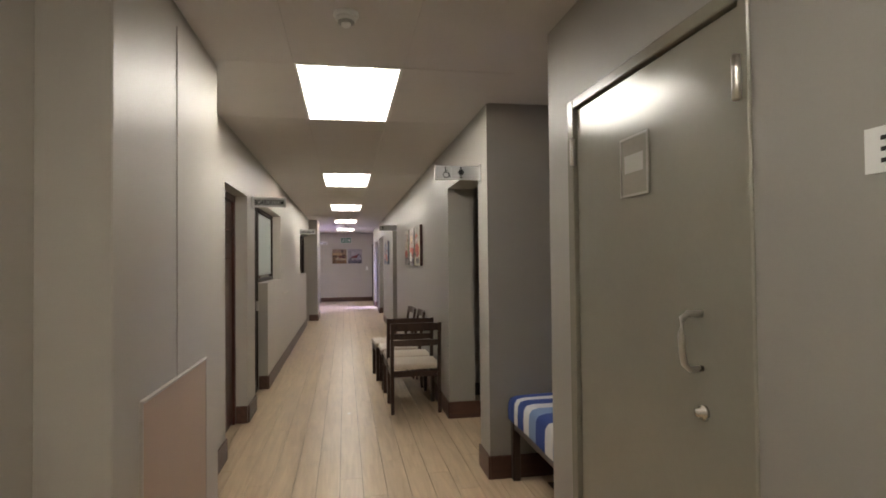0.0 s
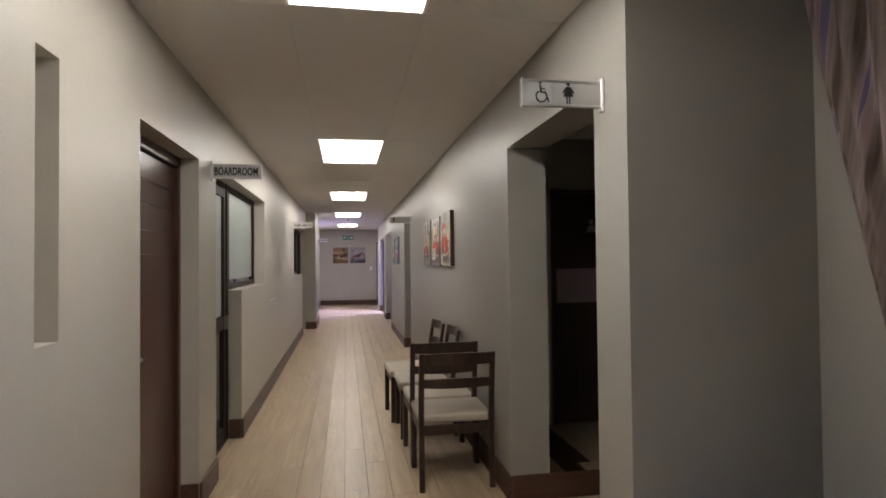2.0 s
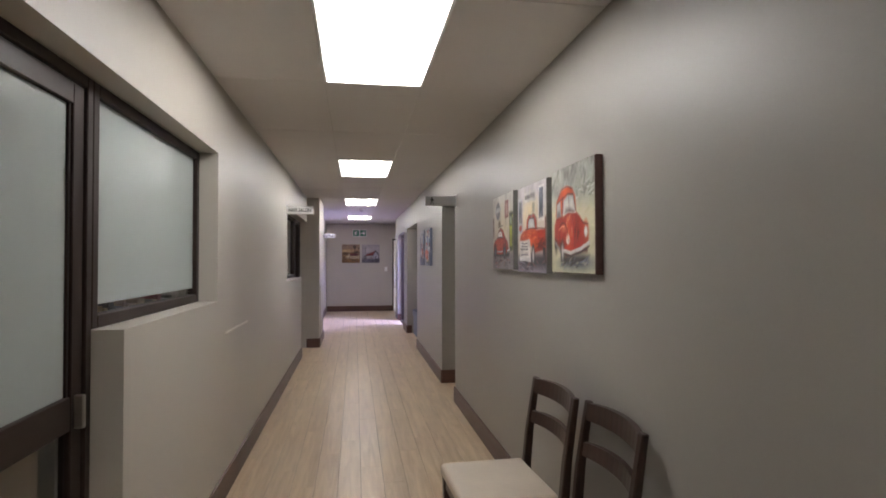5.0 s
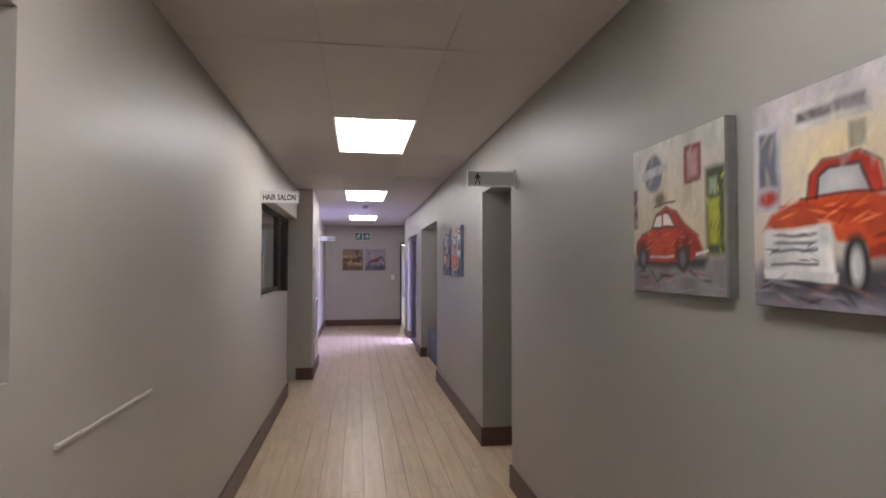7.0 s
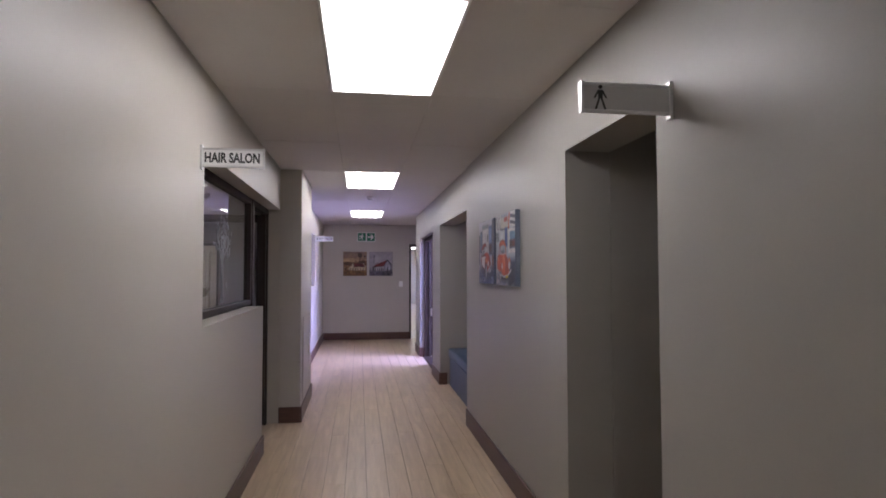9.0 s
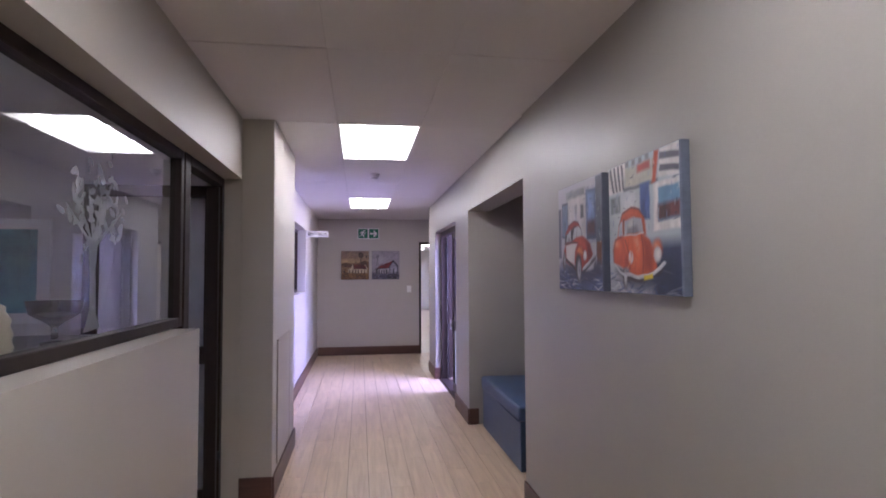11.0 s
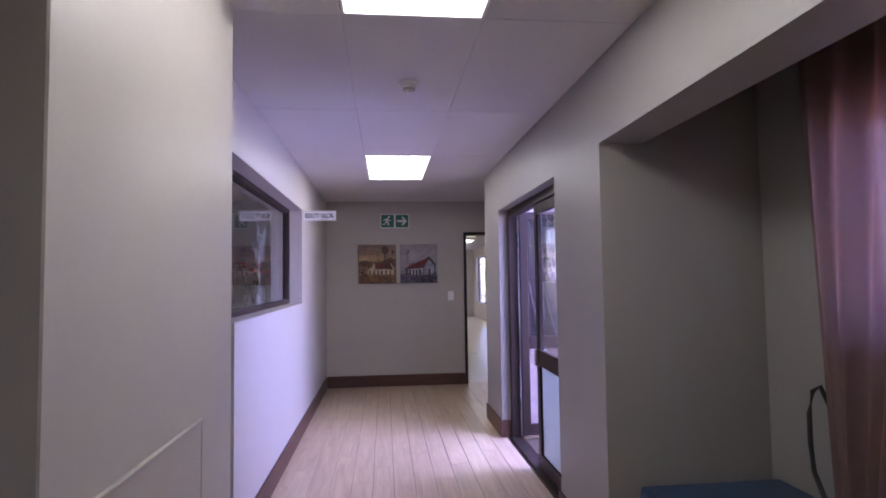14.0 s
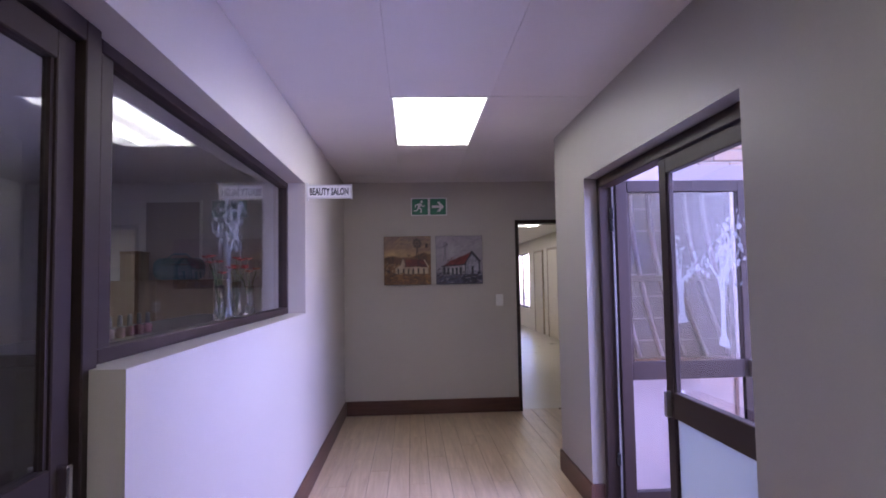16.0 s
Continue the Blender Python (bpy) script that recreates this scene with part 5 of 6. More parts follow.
def front_car(p):
    """The orange car seen from the front: round bonnet between two wings."""
    p.poly([(0.10, 0.16), (0.30, 0.04), (0.98, 0.0), (1.0, 0.30), (0.72, 0.20)], (0.03, 0.04, 0.07), 0.05, alpha=0.85)
    p.poly([(0.13, 0.40), (0.16, 0.52), (0.22, 0.61), (0.36, 0.645), (0.48, 0.62), (0.55, 0.55), (0.57, 0.42)], (0.42, 0.10, 0.04), 0.012)
    p.poly([(0.20, 0.58), (0.30, 0.625), (0.44, 0.615), (0.52, 0.56), (0.36, 0.575)], FLAMEC, 0.02)
    p.poly([(0.25, 0.43), (0.26, 0.545), (0.40, 0.565), (0.51, 0.545), (0.54, 0.43)], (0.36, 0.38, 0.42), 0.01)
    p.poly([(0.15, 0.43), (0.17, 0.53), (0.22, 0.55), (0.225, 0.43)], (0.38, 0.40, 0.45), 0.01)
    p.poly([(0.27, 0.44), (0.33, 0.55), (0.40, 0.56), (0.36, 0.44)], WHITEC, 0.02, alpha=0.5)
    p.poly([(0.28, 0.43), (0.30, 0.49), (0.44, 0.50), (0.48, 0.43)], SLATE, 0.015, alpha=0.7)
    p.line([(0.235, 0.42), (0.245, 0.555)], 0.008, SOOTC, 0.8)
    p.line([(0.39, 0.44), (0.395, 0.56)], 0.003, SOOTC, 0.7)
    p.line([(0.545, 0.42), (0.525, 0.55)], 0.008, (0.3, 0.08, 0.04), 0.8)
    # bonnet and wings
    p.poly([(0.07, 0.23), (0.06, 0.33), (0.10, 0.41), (0.20, 0.43), (0.34, 0.42), (0.36, 0.22), (0.24, 0.18)], (0.46, 0.11, 0.05), 0.014)
    p.poly([(0.22, 0.42), (0.30, 0.44), (0.50, 0.44), (0.62, 0.38), (0.70, 0.28), (0.71, 0.17), (0.46, 0.11), (0.32, 0.15), (0.28, 0.30)], (0.50, 0.12, 0.045), 0.014)
    p.poly([(0.34, 0.40), (0.44, 0.43), (0.50, 0.36), (0.50, 0.20), (0.43, 0.17), (0.40, 0.30)], FLAMEC, 0.03, alpha=0.9)
    p.poly([(0.40, 0.40), (0.45, 0.415), (0.475, 0.34), (0.46, 0.30)], BLUSHC, 0.025, alpha=0.7)
    p.poly([(0.53, 0.40), (0.61, 0.35), (0.66, 0.25), (0.62, 0.16), (0.55, 0.20)], (0.28, 0.05, 0.025), 0.04, alpha=0.7)
    p.line([(0.24, 0.435), (0.54, 0.435)], 0.006, CHROME, 0.7)
    p.line([(0.51, 0.42), (0.53, 0.30), (0.52, 0.15)], 0.004, DEEP, 0.8)
    p.line([(0.26, 0.40), (0.31, 0.31), (0.33, 0.17)], 0.006, DEEP, 0.7)
    p.blob(0.145, 0.34, 0.07, 0.065, FLAMEC, 0.035, alpha=0.8)
    p.blob(0.12, 0.375, 0.035, 0.02, BLUSHC, 0.02, alpha=0.6)
    p.blob(0.72, 0.31, 0.06, 0.07, (0.48, 0.12, 0.05), 0.02)
    p.blob(0.70, 0.345, 0.035, 0.02, BLUSHC, 0.02, alpha=0.6)
    p.blob(0.30, 0.24, 0.045, 0.055, (0.30, 0.06, 0.03), 0.02, alpha=0.7)
    p.blob(0.345, 0.265, 0.034, 0.045, CHROME, 0.010)
    p.blob(0.35, 0.265, 0.022, 0.03, WHITEC, 0.010)
    p.blob(0.72, 0.275, 0.05, 0.055, CHROME, 0.012)
    p.blob(0.73, 0.275, 0.035, 0.038, WHITEC, 0.014)
    # bumper and wheel
    p.poly([(0.08, 0.21), (0.26, 0.09), (0.50, 0.085), (0.74, 0.13), (0.80, 0.19), (0.72, 0.16), (0.48, 0.12), (0.30, 0.13)], SOOTC, 0.012)
    p.blob(0.25, 0.11, 0.035, 0.075, SOOTC, 0.012)
    p.blob(0.255, 0.11, 0.02, 0.05, CHROME, 0.014)
    p.line([(0.07, 0.225), (0.17, 0.155), (0.27, 0.125)], 0.011, (0.42, 0.43, 0.45))
    p.line([(0.28, 0.135), (0.46, 0.115), (0.66, 0.14), (0.81, 0.215)], 0.012, (0.44, 0.44, 0.46))
    p.line([(0.28, 0.145), (0.46, 0.125), (0.66, 0.15), (0.80, 0.22)], 0.004, WHITEC)


def side_car(p):
    """The red car with a white door, seen from the front quarter."""
    p.poly([(0.06, 0.26), (0.30, 0.13), (0.58, 0.06), (0.98, 0.12), (0.98, 0.26), (0.6, 0.2)], (0.05, 0.055, 0.09), 0.04, alpha=0.85)
    p.poly([(0.15, 0.44), (0.18, 0.53), (0.26, 0.62), (0.40, 0.655), (0.50, 0.63), (0.57, 0.56), (0.60, 0.46)], SOOTC, 0.012)
    p.poly([(0.17, 0.53), (0.26, 0.615), (0.40, 0.65), (0.50, 0.625), (0.54, 0.58), (0.40, 0.60), (0.28, 0.55)], (0.34, 0.045, 0.03), 0.012)
    p.poly([(0.20, 0.46), (0.22, 0.53), (0.31, 0.57), (0.33, 0.46)], (0.44, 0.44, 0.46), 0.010)
    p.poly([(0.37, 0.47), (0.40, 0.58), (0.50, 0.595), (0.57, 0.55), (0.58, 0.48)], (0.48, 0.48, 0.49), 0.010)
    p.line([(0.46, 0.48), (0.47, 0.59)], 0.003, SOOTC, 0.8)
    p.poly([(0.22, 0.46), (0.26, 0.50), (0.31, 0.47)], SOOTC, 0.015, alpha=0.6)
    # bonnet, wings, door
    p.poly([(0.36, 0.46), (0.46, 0.49), (0.62, 0.48), (0.76, 0.41), (0.82, 0.30), (0.80, 0.22), (0.60, 0.20), (0.44, 0.28)], (0.33, 0.045, 0.025), 0.014)
    p.poly([(0.44, 0.455), (0.54, 0.475), (0.66, 0.44), (0.70, 0.36), (0.58, 0.36)], (0.46, 0.10, 0.05), 0.035, alpha=0.85)
    p.poly([(0.66, 0.44), (0.76, 0.40), (0.80, 0.28), (0.72, 0.25)], DEEP, 0.04, alpha=0.6)
    p.line([(0.38, 0.43), (0.52, 0.40), (0.62, 0.33)], 0.006, DEEP, 0.8)
    p.poly([(0.14, 0.27), (0.13, 0.38), (0.18, 0.45), (0.34, 0.45), (0.50, 0.43), (0.44, 0.24), (0.30, 0.22)], (0.30, 0.04, 0.025), 0.014)
    p.poly([(0.19, 0.30), (0.185, 0.43), (0.34, 0.435), (0.475, 0.425), (0.42, 0.36), (0.395, 0.23), (0.27, 0.26)], (0.58, 0.55, 0.53), 0.012, 0.08)
    p.line([(0.19, 0.44), (0.34, 0.445), (0.48, 0.435)], 0.005, SOOTC)
    p.line([(0.19, 0.285), (0.30, 0.235), (0.42, 0.195)], 0.014, SOOTC)
    p.poly([(0.42, 0.20), (0.43, 0.33), (0.50, 0.40), (0.58, 0.395), (0.66, 0.33), (0.66, 0.20), (0.58, 0.17)], (0.36, 0.06, 0.03), 0.014)
    p.poly([(0.46, 0.36), (0.51, 0.395), (0.57, 0.385), (0.60, 0.33), (0.52, 0.33)], (0.56, 0.22, 0.09), 0.02, alpha=0.9)
    p.blob(0.495, 0.21, 0.075, 0.12, SOOTC, 0.014)
    p.blob(0.505, 0.185, 0.055, 0.108, (0.10, 0.10, 0.11), 0.012)
    p.blob(0.51, 0.185, 0.037, 0.08, (0.46, 0.45, 0.47), 0.014)
    p.blob(0.515, 0.185, 0.012, 0.03, SLATE, 0.014)
    p.blob(0.14, 0.275, 0.036, 0.085, SOOTC, 0.012)
    p.blob(0.145, 0.275, 0.02, 0.055, (0.36, 0.36, 0.38), 0.014)
    p.blob(0.645, 0.31, 0.036, 0.045, CHROME, 0.010)
    p.blob(0.65, 0.31, 0.024, 0.032, WHITEC, 0.010)
    p.blob(0.845, 0.37, 0.04, 0.05, (0.44, 0.43, 0.45), 0.014)
    p.poly([(0.60, 0.15), (0.86, 0.22), (0.88, 0.30), (0.74, 0.25), (0.62, 0.21)], SOOTC, 0.02)
    p.line([(0.60, 0.185), (0.72, 0.235), (0.88, 0.325)], 0.014, (0.44, 0.43, 0.45))
    p.line([(0.61, 0.20), (0.73, 0.25), (0.87, 0.335)], 0.005, WHITEC)
    p.poly([(0.66, 0.17), (0.82, 0.19), (0.86, 0.26), (0.74, 0.215)], (0.40, 0.38, 0.41), 0.014)


def on_east(y_right, z0, x):
    """Face of a canvas on the east wall: u runs towards smaller y."""
    return lambda u, v, w: (x - w, y_right + 0.008 - 0.52 * u, z0 + 0.505 * v)


def accents_round(p, x0, y0, sx, sy):
    """Outlines, reflections and loose dark strokes over the large red car."""
    X = lambda pts: [(x0 + u * sx, y0 + v * sy) for u, v in pts]
    p.line(X([(0.05, 0.64), (0.09, 0.84), (0.22, 0.965), (0.40, 0.99), (0.55, 0.945)]), 0.006, DEEP, 0.7)
    p.line(X([(0.10, 0.80), (0.21, 0.84), (0.27, 0.85), (0.42, 0.89), (0.58, 0.87), (0.65, 0.66)]), 0.007, SOOTC, 0.75)
    p.line(X([(0.28, 0.64), (0.44, 0.66), (0.64, 0.65)]), 0.009, (0.52, 0.50, 0.46), 0.8)
    p.poly(X([(0.30, 0.66), (0.32, 0.80), (0.43, 0.84), (0.45, 0.67)]), (0.58, 0.57, 0.54), 0.02, alpha=0.75)
    p.poly(X([(0.50, 0.67), (0.50, 0.84), (0.57, 0.83), (0.61, 0.68)]), (0.50, 0.50, 0.48), 0.02, alpha=0.6)
    p.poly(X([(0.32, 0.65), (0.36, 0.72), (0.52, 0.71), (0.60, 0.66)]), SOOTC, 0.02, alpha=0.6)
    p.poly(X([(0.08, 0.62), (0.10, 0.70), (0.20, 0.70), (0.21, 0.62)]), SOOTC, 0.02, alpha=0.55)
    p.scumble((x0 + 0.38 * sx, x0 + 0.58 * sx, y0 + 0.34 * sy, y0 + 0.60 * sy), [(0.62, 0.20, 0.08), (0.70, 0.38, 0.26), (0.44, 0.06, 0.02)], 16, 0.05, 0.012, 1.3, 0.6)
    p.scumble((x0 + 0.62 * sx, x0 + 0.80 * sx, y0 + 0.26 * sy, y0 + 0.52 * sy), [DEEP, (0.30, 0.03, 0.015)], 12, 0.05, 0.014, 1.2, 0.6)
    p.line(X([(0.18, 0.50), (0.24, 0.54), (0.33, 0.53), (0.40, 0.44), (0.43, 0.30)]), 0.007, DEEP, 0.7)
    p.line(X([(0.14, 0.46), (0.24, 0.50), (0.32, 0.49)]), 0.006, (0.70, 0.36, 0.24), 0.7)
    p.line(X([(0.80, 0.54), (0.86, 0.50), (0.97, 0.48)]), 0.007, DEEP, 0.7)
    p.line(X([(0.30, 0.135), (0.50, 0.115), (0.78, 0.15), (1.0, 0.23)]), 0.008, SOOTC, 0.85)
    p.scumble((x0 + 0.2 * sx, x0 + 1.0 * sx, y0 - 0.02 * sy, y0 + 0.09 * sy), [SOOTC, (0.20, 0.22, 0.27), (0.34, 0.33, 0.28)], 26, 0.08, 0.012, 0.05, 0.75)


def accents_street(p):
    """Loose dark and light strokes that break up the shop fronts and the road."""
    p.scumble((0.0, 1.0, 0.42, 0.98), [(0.60, 0.58, 0.57), (0.10, 0.15, 0.30), (0.50, 0.50, 0.54), (0.22, 0.30, 0.44)], 46, 0.035, 0.008, 1.5, 0.45)
    p.scumble((0.0, 1.0, 0.44, 0.95), [(0.03, 0.035, 0.06), (0.06, 0.08, 0.14)], 26, 0.04, 0.006, 0.1, 0.6)
    p.scumble((0.0, 1.0, 0.0, 0.16), [(0.03, 0.04, 0.08), (0.05, 0.09, 0.22), (0.52, 0.52, 0.55)], 44, 0.09, 0.01, 0.08, 0.6)


GA, GB, GC = "three motor car canvases", "two street canvases", "two farmhouse canvases"
p = Picture(1, (0.47, 0.42, 0.35))
p.rect(-0.1, 1.1, 0.6, 1.1, (0.44, 0.43, 0.40), 0.15)
p.blob(0.55, 0.55, 0.35, 0.25, CREAMC, 0.2)
p.rect(-0.1, 1.1, -0.1, 0.24, (0.22, 0.205, 0.21), 0.04)
p.blob(0.27, 0.80, 0.11, 0.13, SLATE, 0.015)
p.rect(0.12, 0.44, 0.77, 0.83, (0.38, 0.38, 0.40), 0.01, slant=0.02)
p.rect(0.62, 0.79, 0.68, 0.91, (0.20, 0.05, 0.05))
p.rect(0.655, 0.755, 0.71, 0.87, (0.36, 0.22, 0.2), 0.02)
p.rect(0.0, 0.055, 0.44, 0.72, (0.14, 0.08, 0.09))
p.rect(0.83, 1.0, 0.24, 0.74, (0.06, 0.07, 0.03), 0.02)
p.rect(0.85, 0.95, 0.30, 0.56, (0.36, 0.38, 0.05), 0.015)
p.rect(0.86, 0.93, 0.58, 0.68, (0.30, 0.36, 0.26), 0.015)
small_side_car(p)
p.line([(0.03, 0.30), (0.12, 0.39), (0.24, 0.42), (0.30, 0.52), (0.42, 0.555), (0.53, 0.52), (0.62, 0.43), (0.76, 0.35)], 0.006, SOOTC, 0.6)
p.line([(0.25, 0.43), (0.30, 0.51), (0.44, 0.52), (0.52, 0.43), (0.25, 0.43)], 0.006, SOOTC, 0.8)
p.scumble((0.10, 0.70, 0.26, 0.40), [(0.58, 0.18, 0.07), DEEP, (0.46, 0.07, 0.03)], 22, 0.05, 0.01, 0.1, 0.6)
p.scumble((0.0, 0.8, 0.45, 0.98), [(0.56, 0.50, 0.40), (0.34, 0.34, 0.33), (0.50, 0.44, 0.36)], 40, 0.07, 0.02, 1.2, 0.35)
p.scumble((0.84, 0.99, 0.26, 0.72), [(0.05, 0.06, 0.02), (0.44, 0.46, 0.08), (0.16, 0.20, 0.05)], 22, 0.04, 0.008, 1.5, 0.7)
p.scumble((0.05, 0.95, 0.02, 0.14), [(0.30, 0.28, 0.29), DARK, (0.28, 0.14, 0.12)], 26, 0.1, 0.014)
canvas(on_east(8.42, 1.395, RX - 0.036), p, "canvas print of a small red car under shop signs", (0.15, 0.145, 0.135), GA)
p = Picture(2, (0.50, 0.45, 0.40))
p.rect(-0.1, 1.1, 0.7, 1.1, (0.44, 0.41, 0.42), 0.12)
p.blob(0.5, 0.7, 0.25, 0.12, (0.60, 0.50, 0.32), 0.12)
p.rect(-0.1, 1.1, -0.1, 0.18, (0.24, 0.22, 0.25), 0.04)
p.rect(0.02, 0.18, 0.46, 0.87, (0.42, 0.41, 0.45))
p.rect(0.045, 0.155, 0.58, 0.84, SLATE, 0.012)
p.blob(0.10, 0.52, 0.055, 0.035, RED, 0.015)
p.rect(0.25, 0.66, 0.81, 0.93, (0.46, 0.44, 0.42))
p.rect(0.28, 0.63, 0.845, 0.895, (0.14, 0.13, 0.13), 0.012, 0.6)
p.rect(0.75, 0.93, 0.56, 0.95, WHITEC)
p.rect(0.77, 0.91, 0.60, 0.93, (0.14, 0.15, 0.19), 0.01, 0.4)
p.rect(0.55, 0.63, 0.67, 0.79, (0.30, 0.28, 0.22))
p.rect(0.96, 1.0, 0.1, 0.6, DEEP, 0.02)
pickup(p)
p.line([(0.33, 0.49), (0.36, 0.60), (0.42, 0.65), (0.60, 0.655), (0.69, 0.60), (0.71, 0.48)], 0.007, SOOTC, 0.6)
p.line([(0.38, 0.49), (0.40, 0.585), (0.45, 0.615), (0.60, 0.615), (0.64, 0.49)], 0.007, SOOTC, 0.8)
p.line([(0.30, 0.50), (0.66, 0.49), (0.97, 0.475)], 0.006, DEEP, 0.8)
p.scumble((0.12, 0.66, 0.38, 0.48), [(0.66, 0.26, 0.12), (0.34, 0.04, 0.02), (0.60, 0.18, 0.07)], 20, 0.07, 0.01, 0.15, 0.6)
p.scumble((0.66, 0.95, 0.26, 0.45), [(0.46, 0.08, 0.03), DEEP], 18, 0.06, 0.012, 0.1, 0.6)
p.poly([(0.07, 0.13), (0.07, 0.18), (0.48, 0.16), (0.48, 0.11)], (0.60, 0.59, 0.58), 0.01)
p.line([(0.07, 0.125), (0.48, 0.105)], 0.008, SOOTC, 0.8)
p.scumble((0.08, 0.44, 0.20, 0.34), [SOOTC, (0.52, 0.52, 0.53)], 14, 0.05, 0.006, 0.0, 0.7)
p.scumble((0.0, 0.95, 0.55, 0.98), [(0.55, 0.50, 0.42), (0.38, 0.36, 0.37)], 30, 0.07, 0.02, 1.2, 0.3)
p.scumble((0.05, 0.95, 0.02, 0.12), [(0.34, 0.31, 0.34), (0.28, 0.16, 0.15), DARK], 24, 0.1, 0.014)
canvas(on_east(7.795, 1.385, RX - 0.036), p, "canvas print of a red pick-up truck", (0.15, 0.145, 0.135), GA)
p = Picture(3, (0.50, 0.48, 0.36))
p.rect(-0.1, 1.1, 0.66, 1.1, (0.26, 0.26, 0.235), 0.10, 0.4)
p.blob(0.9, 0.74, 0.3, 0.10, (0.40, 0.40, 0.35), 0.10)
p.scumble((0.0, 1.0, 0.72, 1.0), [(0.16, 0.16, 0.145), (0.38, 0.38, 0.35), (0.30, 0.30, 0.26)], 40, 0.10, 0.025, 1.2, 0.6)
p.scumble((0.55, 1.0, 0.68, 0.82), [(0.5, 0.5, 0.47), (0.2, 0.2, 0.18)], 18, 0.08, 0.012, 0.2, 0.7)
p.scumble((0.0, 1.0, 0.0, 0.6), [(0.56, 0.54, 0.40), (0.44, 0.43, 0.30)], 30, 0.12, 0.03, 0.3, 0.5)
p.blob(0.62, 0.09, 0.34, 0.06, (0.16, 0.17, 0.20), 0.04)
round_car(p, 0.07, 0.07, 0.82, 0.75, RED, ORANGE)
accents_round(p, 0.07, 0.07, 0.82, 0.75)
canvas(on_east(7.195, 1.395, RX - 0.036), p, "canvas print of a large red round-backed car", (0.10, 0.05, 0.045), GA)
p = Picture(4, LILAC)
p.rect(0.24, 0.70, 0.3, 0.90, (0.50, 0.48, 0.48), 0.02)
p.rect(0.22, 0.66, 0.87, 0.94, (0.24, 0.26, 0.26), 0.015)
p.rect(0.09, 0.25, 0.50, 0.85, (0.07, 0.08, 0.11))
p.rect(0.105, 0.235, 0.52, 0.83, (0.20, 0.26, 0.36), 0.015, 0.4)
p.rect(0.67, 0.93, 0.42, 0.93, (0.34, 0.34, 0.42))
p.rect(0.69, 0.90, 0.45, 0.90, (0.06, 0.08, 0.14))
p.rect(0.71, 0.87, 0.60, 0.88, (0.20, 0.27, 0.45), 0.03, 0.3)
p.rect(0.71, 0.87, 0.50, 0.62, (0.13, 0.05, 0.06), 0.03, 0.5)
p.rect(0.89, 1.0, 0.3, 1.0, (0.10, 0.11, 0.15))
p.rect(0.90, 1.0, 0.22, 0.42, (0.16, 0.06, 0.03))
p.rect(0.56, 0.63, 0.66, 0.78, (0.10, 0.11, 0.12))
p.rect(0.40, 0.48, 0.62, 0.80, (0.30, 0.30, 0.32), 0.02, 0.6)
p.rect(-0.02, 0.07, 0.3, 0.8, (0.13, 0.13, 0.17))
p.rect(-0.1, 1.1, -0.1, 0.22, (0.09, 0.11, 0.20), 0.05)
p.scumble((0.0, 0.55, 0.02, 0.18), [(0.44, 0.41, 0.44), NAVYC, (0.2, 0.2, 0.28)], 30, 0.12, 0.014, 0.1)
accents_street(p)
side_car(p)
canvas(on_east(13.005, 1.385, RX - 0.036), p, "canvas print of a red and white car by shop fronts", (0.10, 0.11, 0.15), GB)
p = Picture(5, (0.40, 0.44, 0.47))
p.blob(0.35, 0.65, 0.25, 0.12, (0.50, 0.52, 0.52), 0.1)
p.rect(0.64, 1.1, -0.1, 0.36, NAVYC, 0.05)
p.rect(-0.1, 0.66, -0.1, 0.16, (0.34, 0.34, 0.38), 0.06)
p.scumble((0.0, 0.5, 0.0, 0.2), [(0.52, 0.52, 0.54), (0.18, 0.22, 0.34)], 20, 0.12, 0.016, -0.3)
p.poly([(0.0, 0.78), (0.24, 0.78), (0.30, 1.0), (0.0, 1.0)], WHITEC)
for k in range(4):
    p.poly([(0.01 + 0.065 * k, 0.99), (0.045 + 0.065 * k, 0.99), (0.10 + 0.055 * k, 0.79), (0.07 + 0.055 * k, 0.79)], (0.10, 0.10, 0.12), 0.008)
p.rect(0.27, 0.72, 0.80, 0.95, (0.46, 0.44, 0.38))
p.rect(0.46, 0.64, 0.89, 0.95, (0.36, 0.07, 0.05), 0.015)
p.rect(0.25, 0.74, 0.775, 0.80, (0.14, 0.14, 0.16), 0.01)
for k in range(4):
    p.rect(0.28 + 0.1 * k, 0.33 + 0.1 * k, 0.955, 1.0, (0.2, 0.19, 0.2), 0.01)
p.poly([(0.66, 0.78), (0.71, 0.78), (0.76, 1.0), (0.70, 1.0)], ORANGE, 0.012)
p.poly([(0.74, 0.80), (1.0, 0.78), (1.0, 1.0), (0.78, 1.0)], WHITEC)
for k in range(2):
    p.poly([(0.76, 0.84 + 0.09 * k), (1.0, 0.81 + 0.09 * k), (1.0, 0.85 + 0.09 * k), (0.77, 0.89 + 0.09 * k)], (0.10, 0.10, 0.13), 0.008)
p.rect(0.03, 0.19, 0.62, 0.75, (0.17, 0.19, 0.20), 0.012, 0.5)
p.rect(0.50, 0.63, 0.53, 0.80, (0.07, 0.12, 0.30), 0.012, 0.3)
p.rect(0.68, 1.0, 0.44, 0.77, WHITEC)
p.rect(0.74, 1.0, 0.50, 0.73, (0.16, 0.27, 0.38))
p.rect(0.74, 1.0, 0.51, 0.62, (0.15, 0.045, 0.04), 0.02, 0.5)
accents_street(p)
front_car(p)
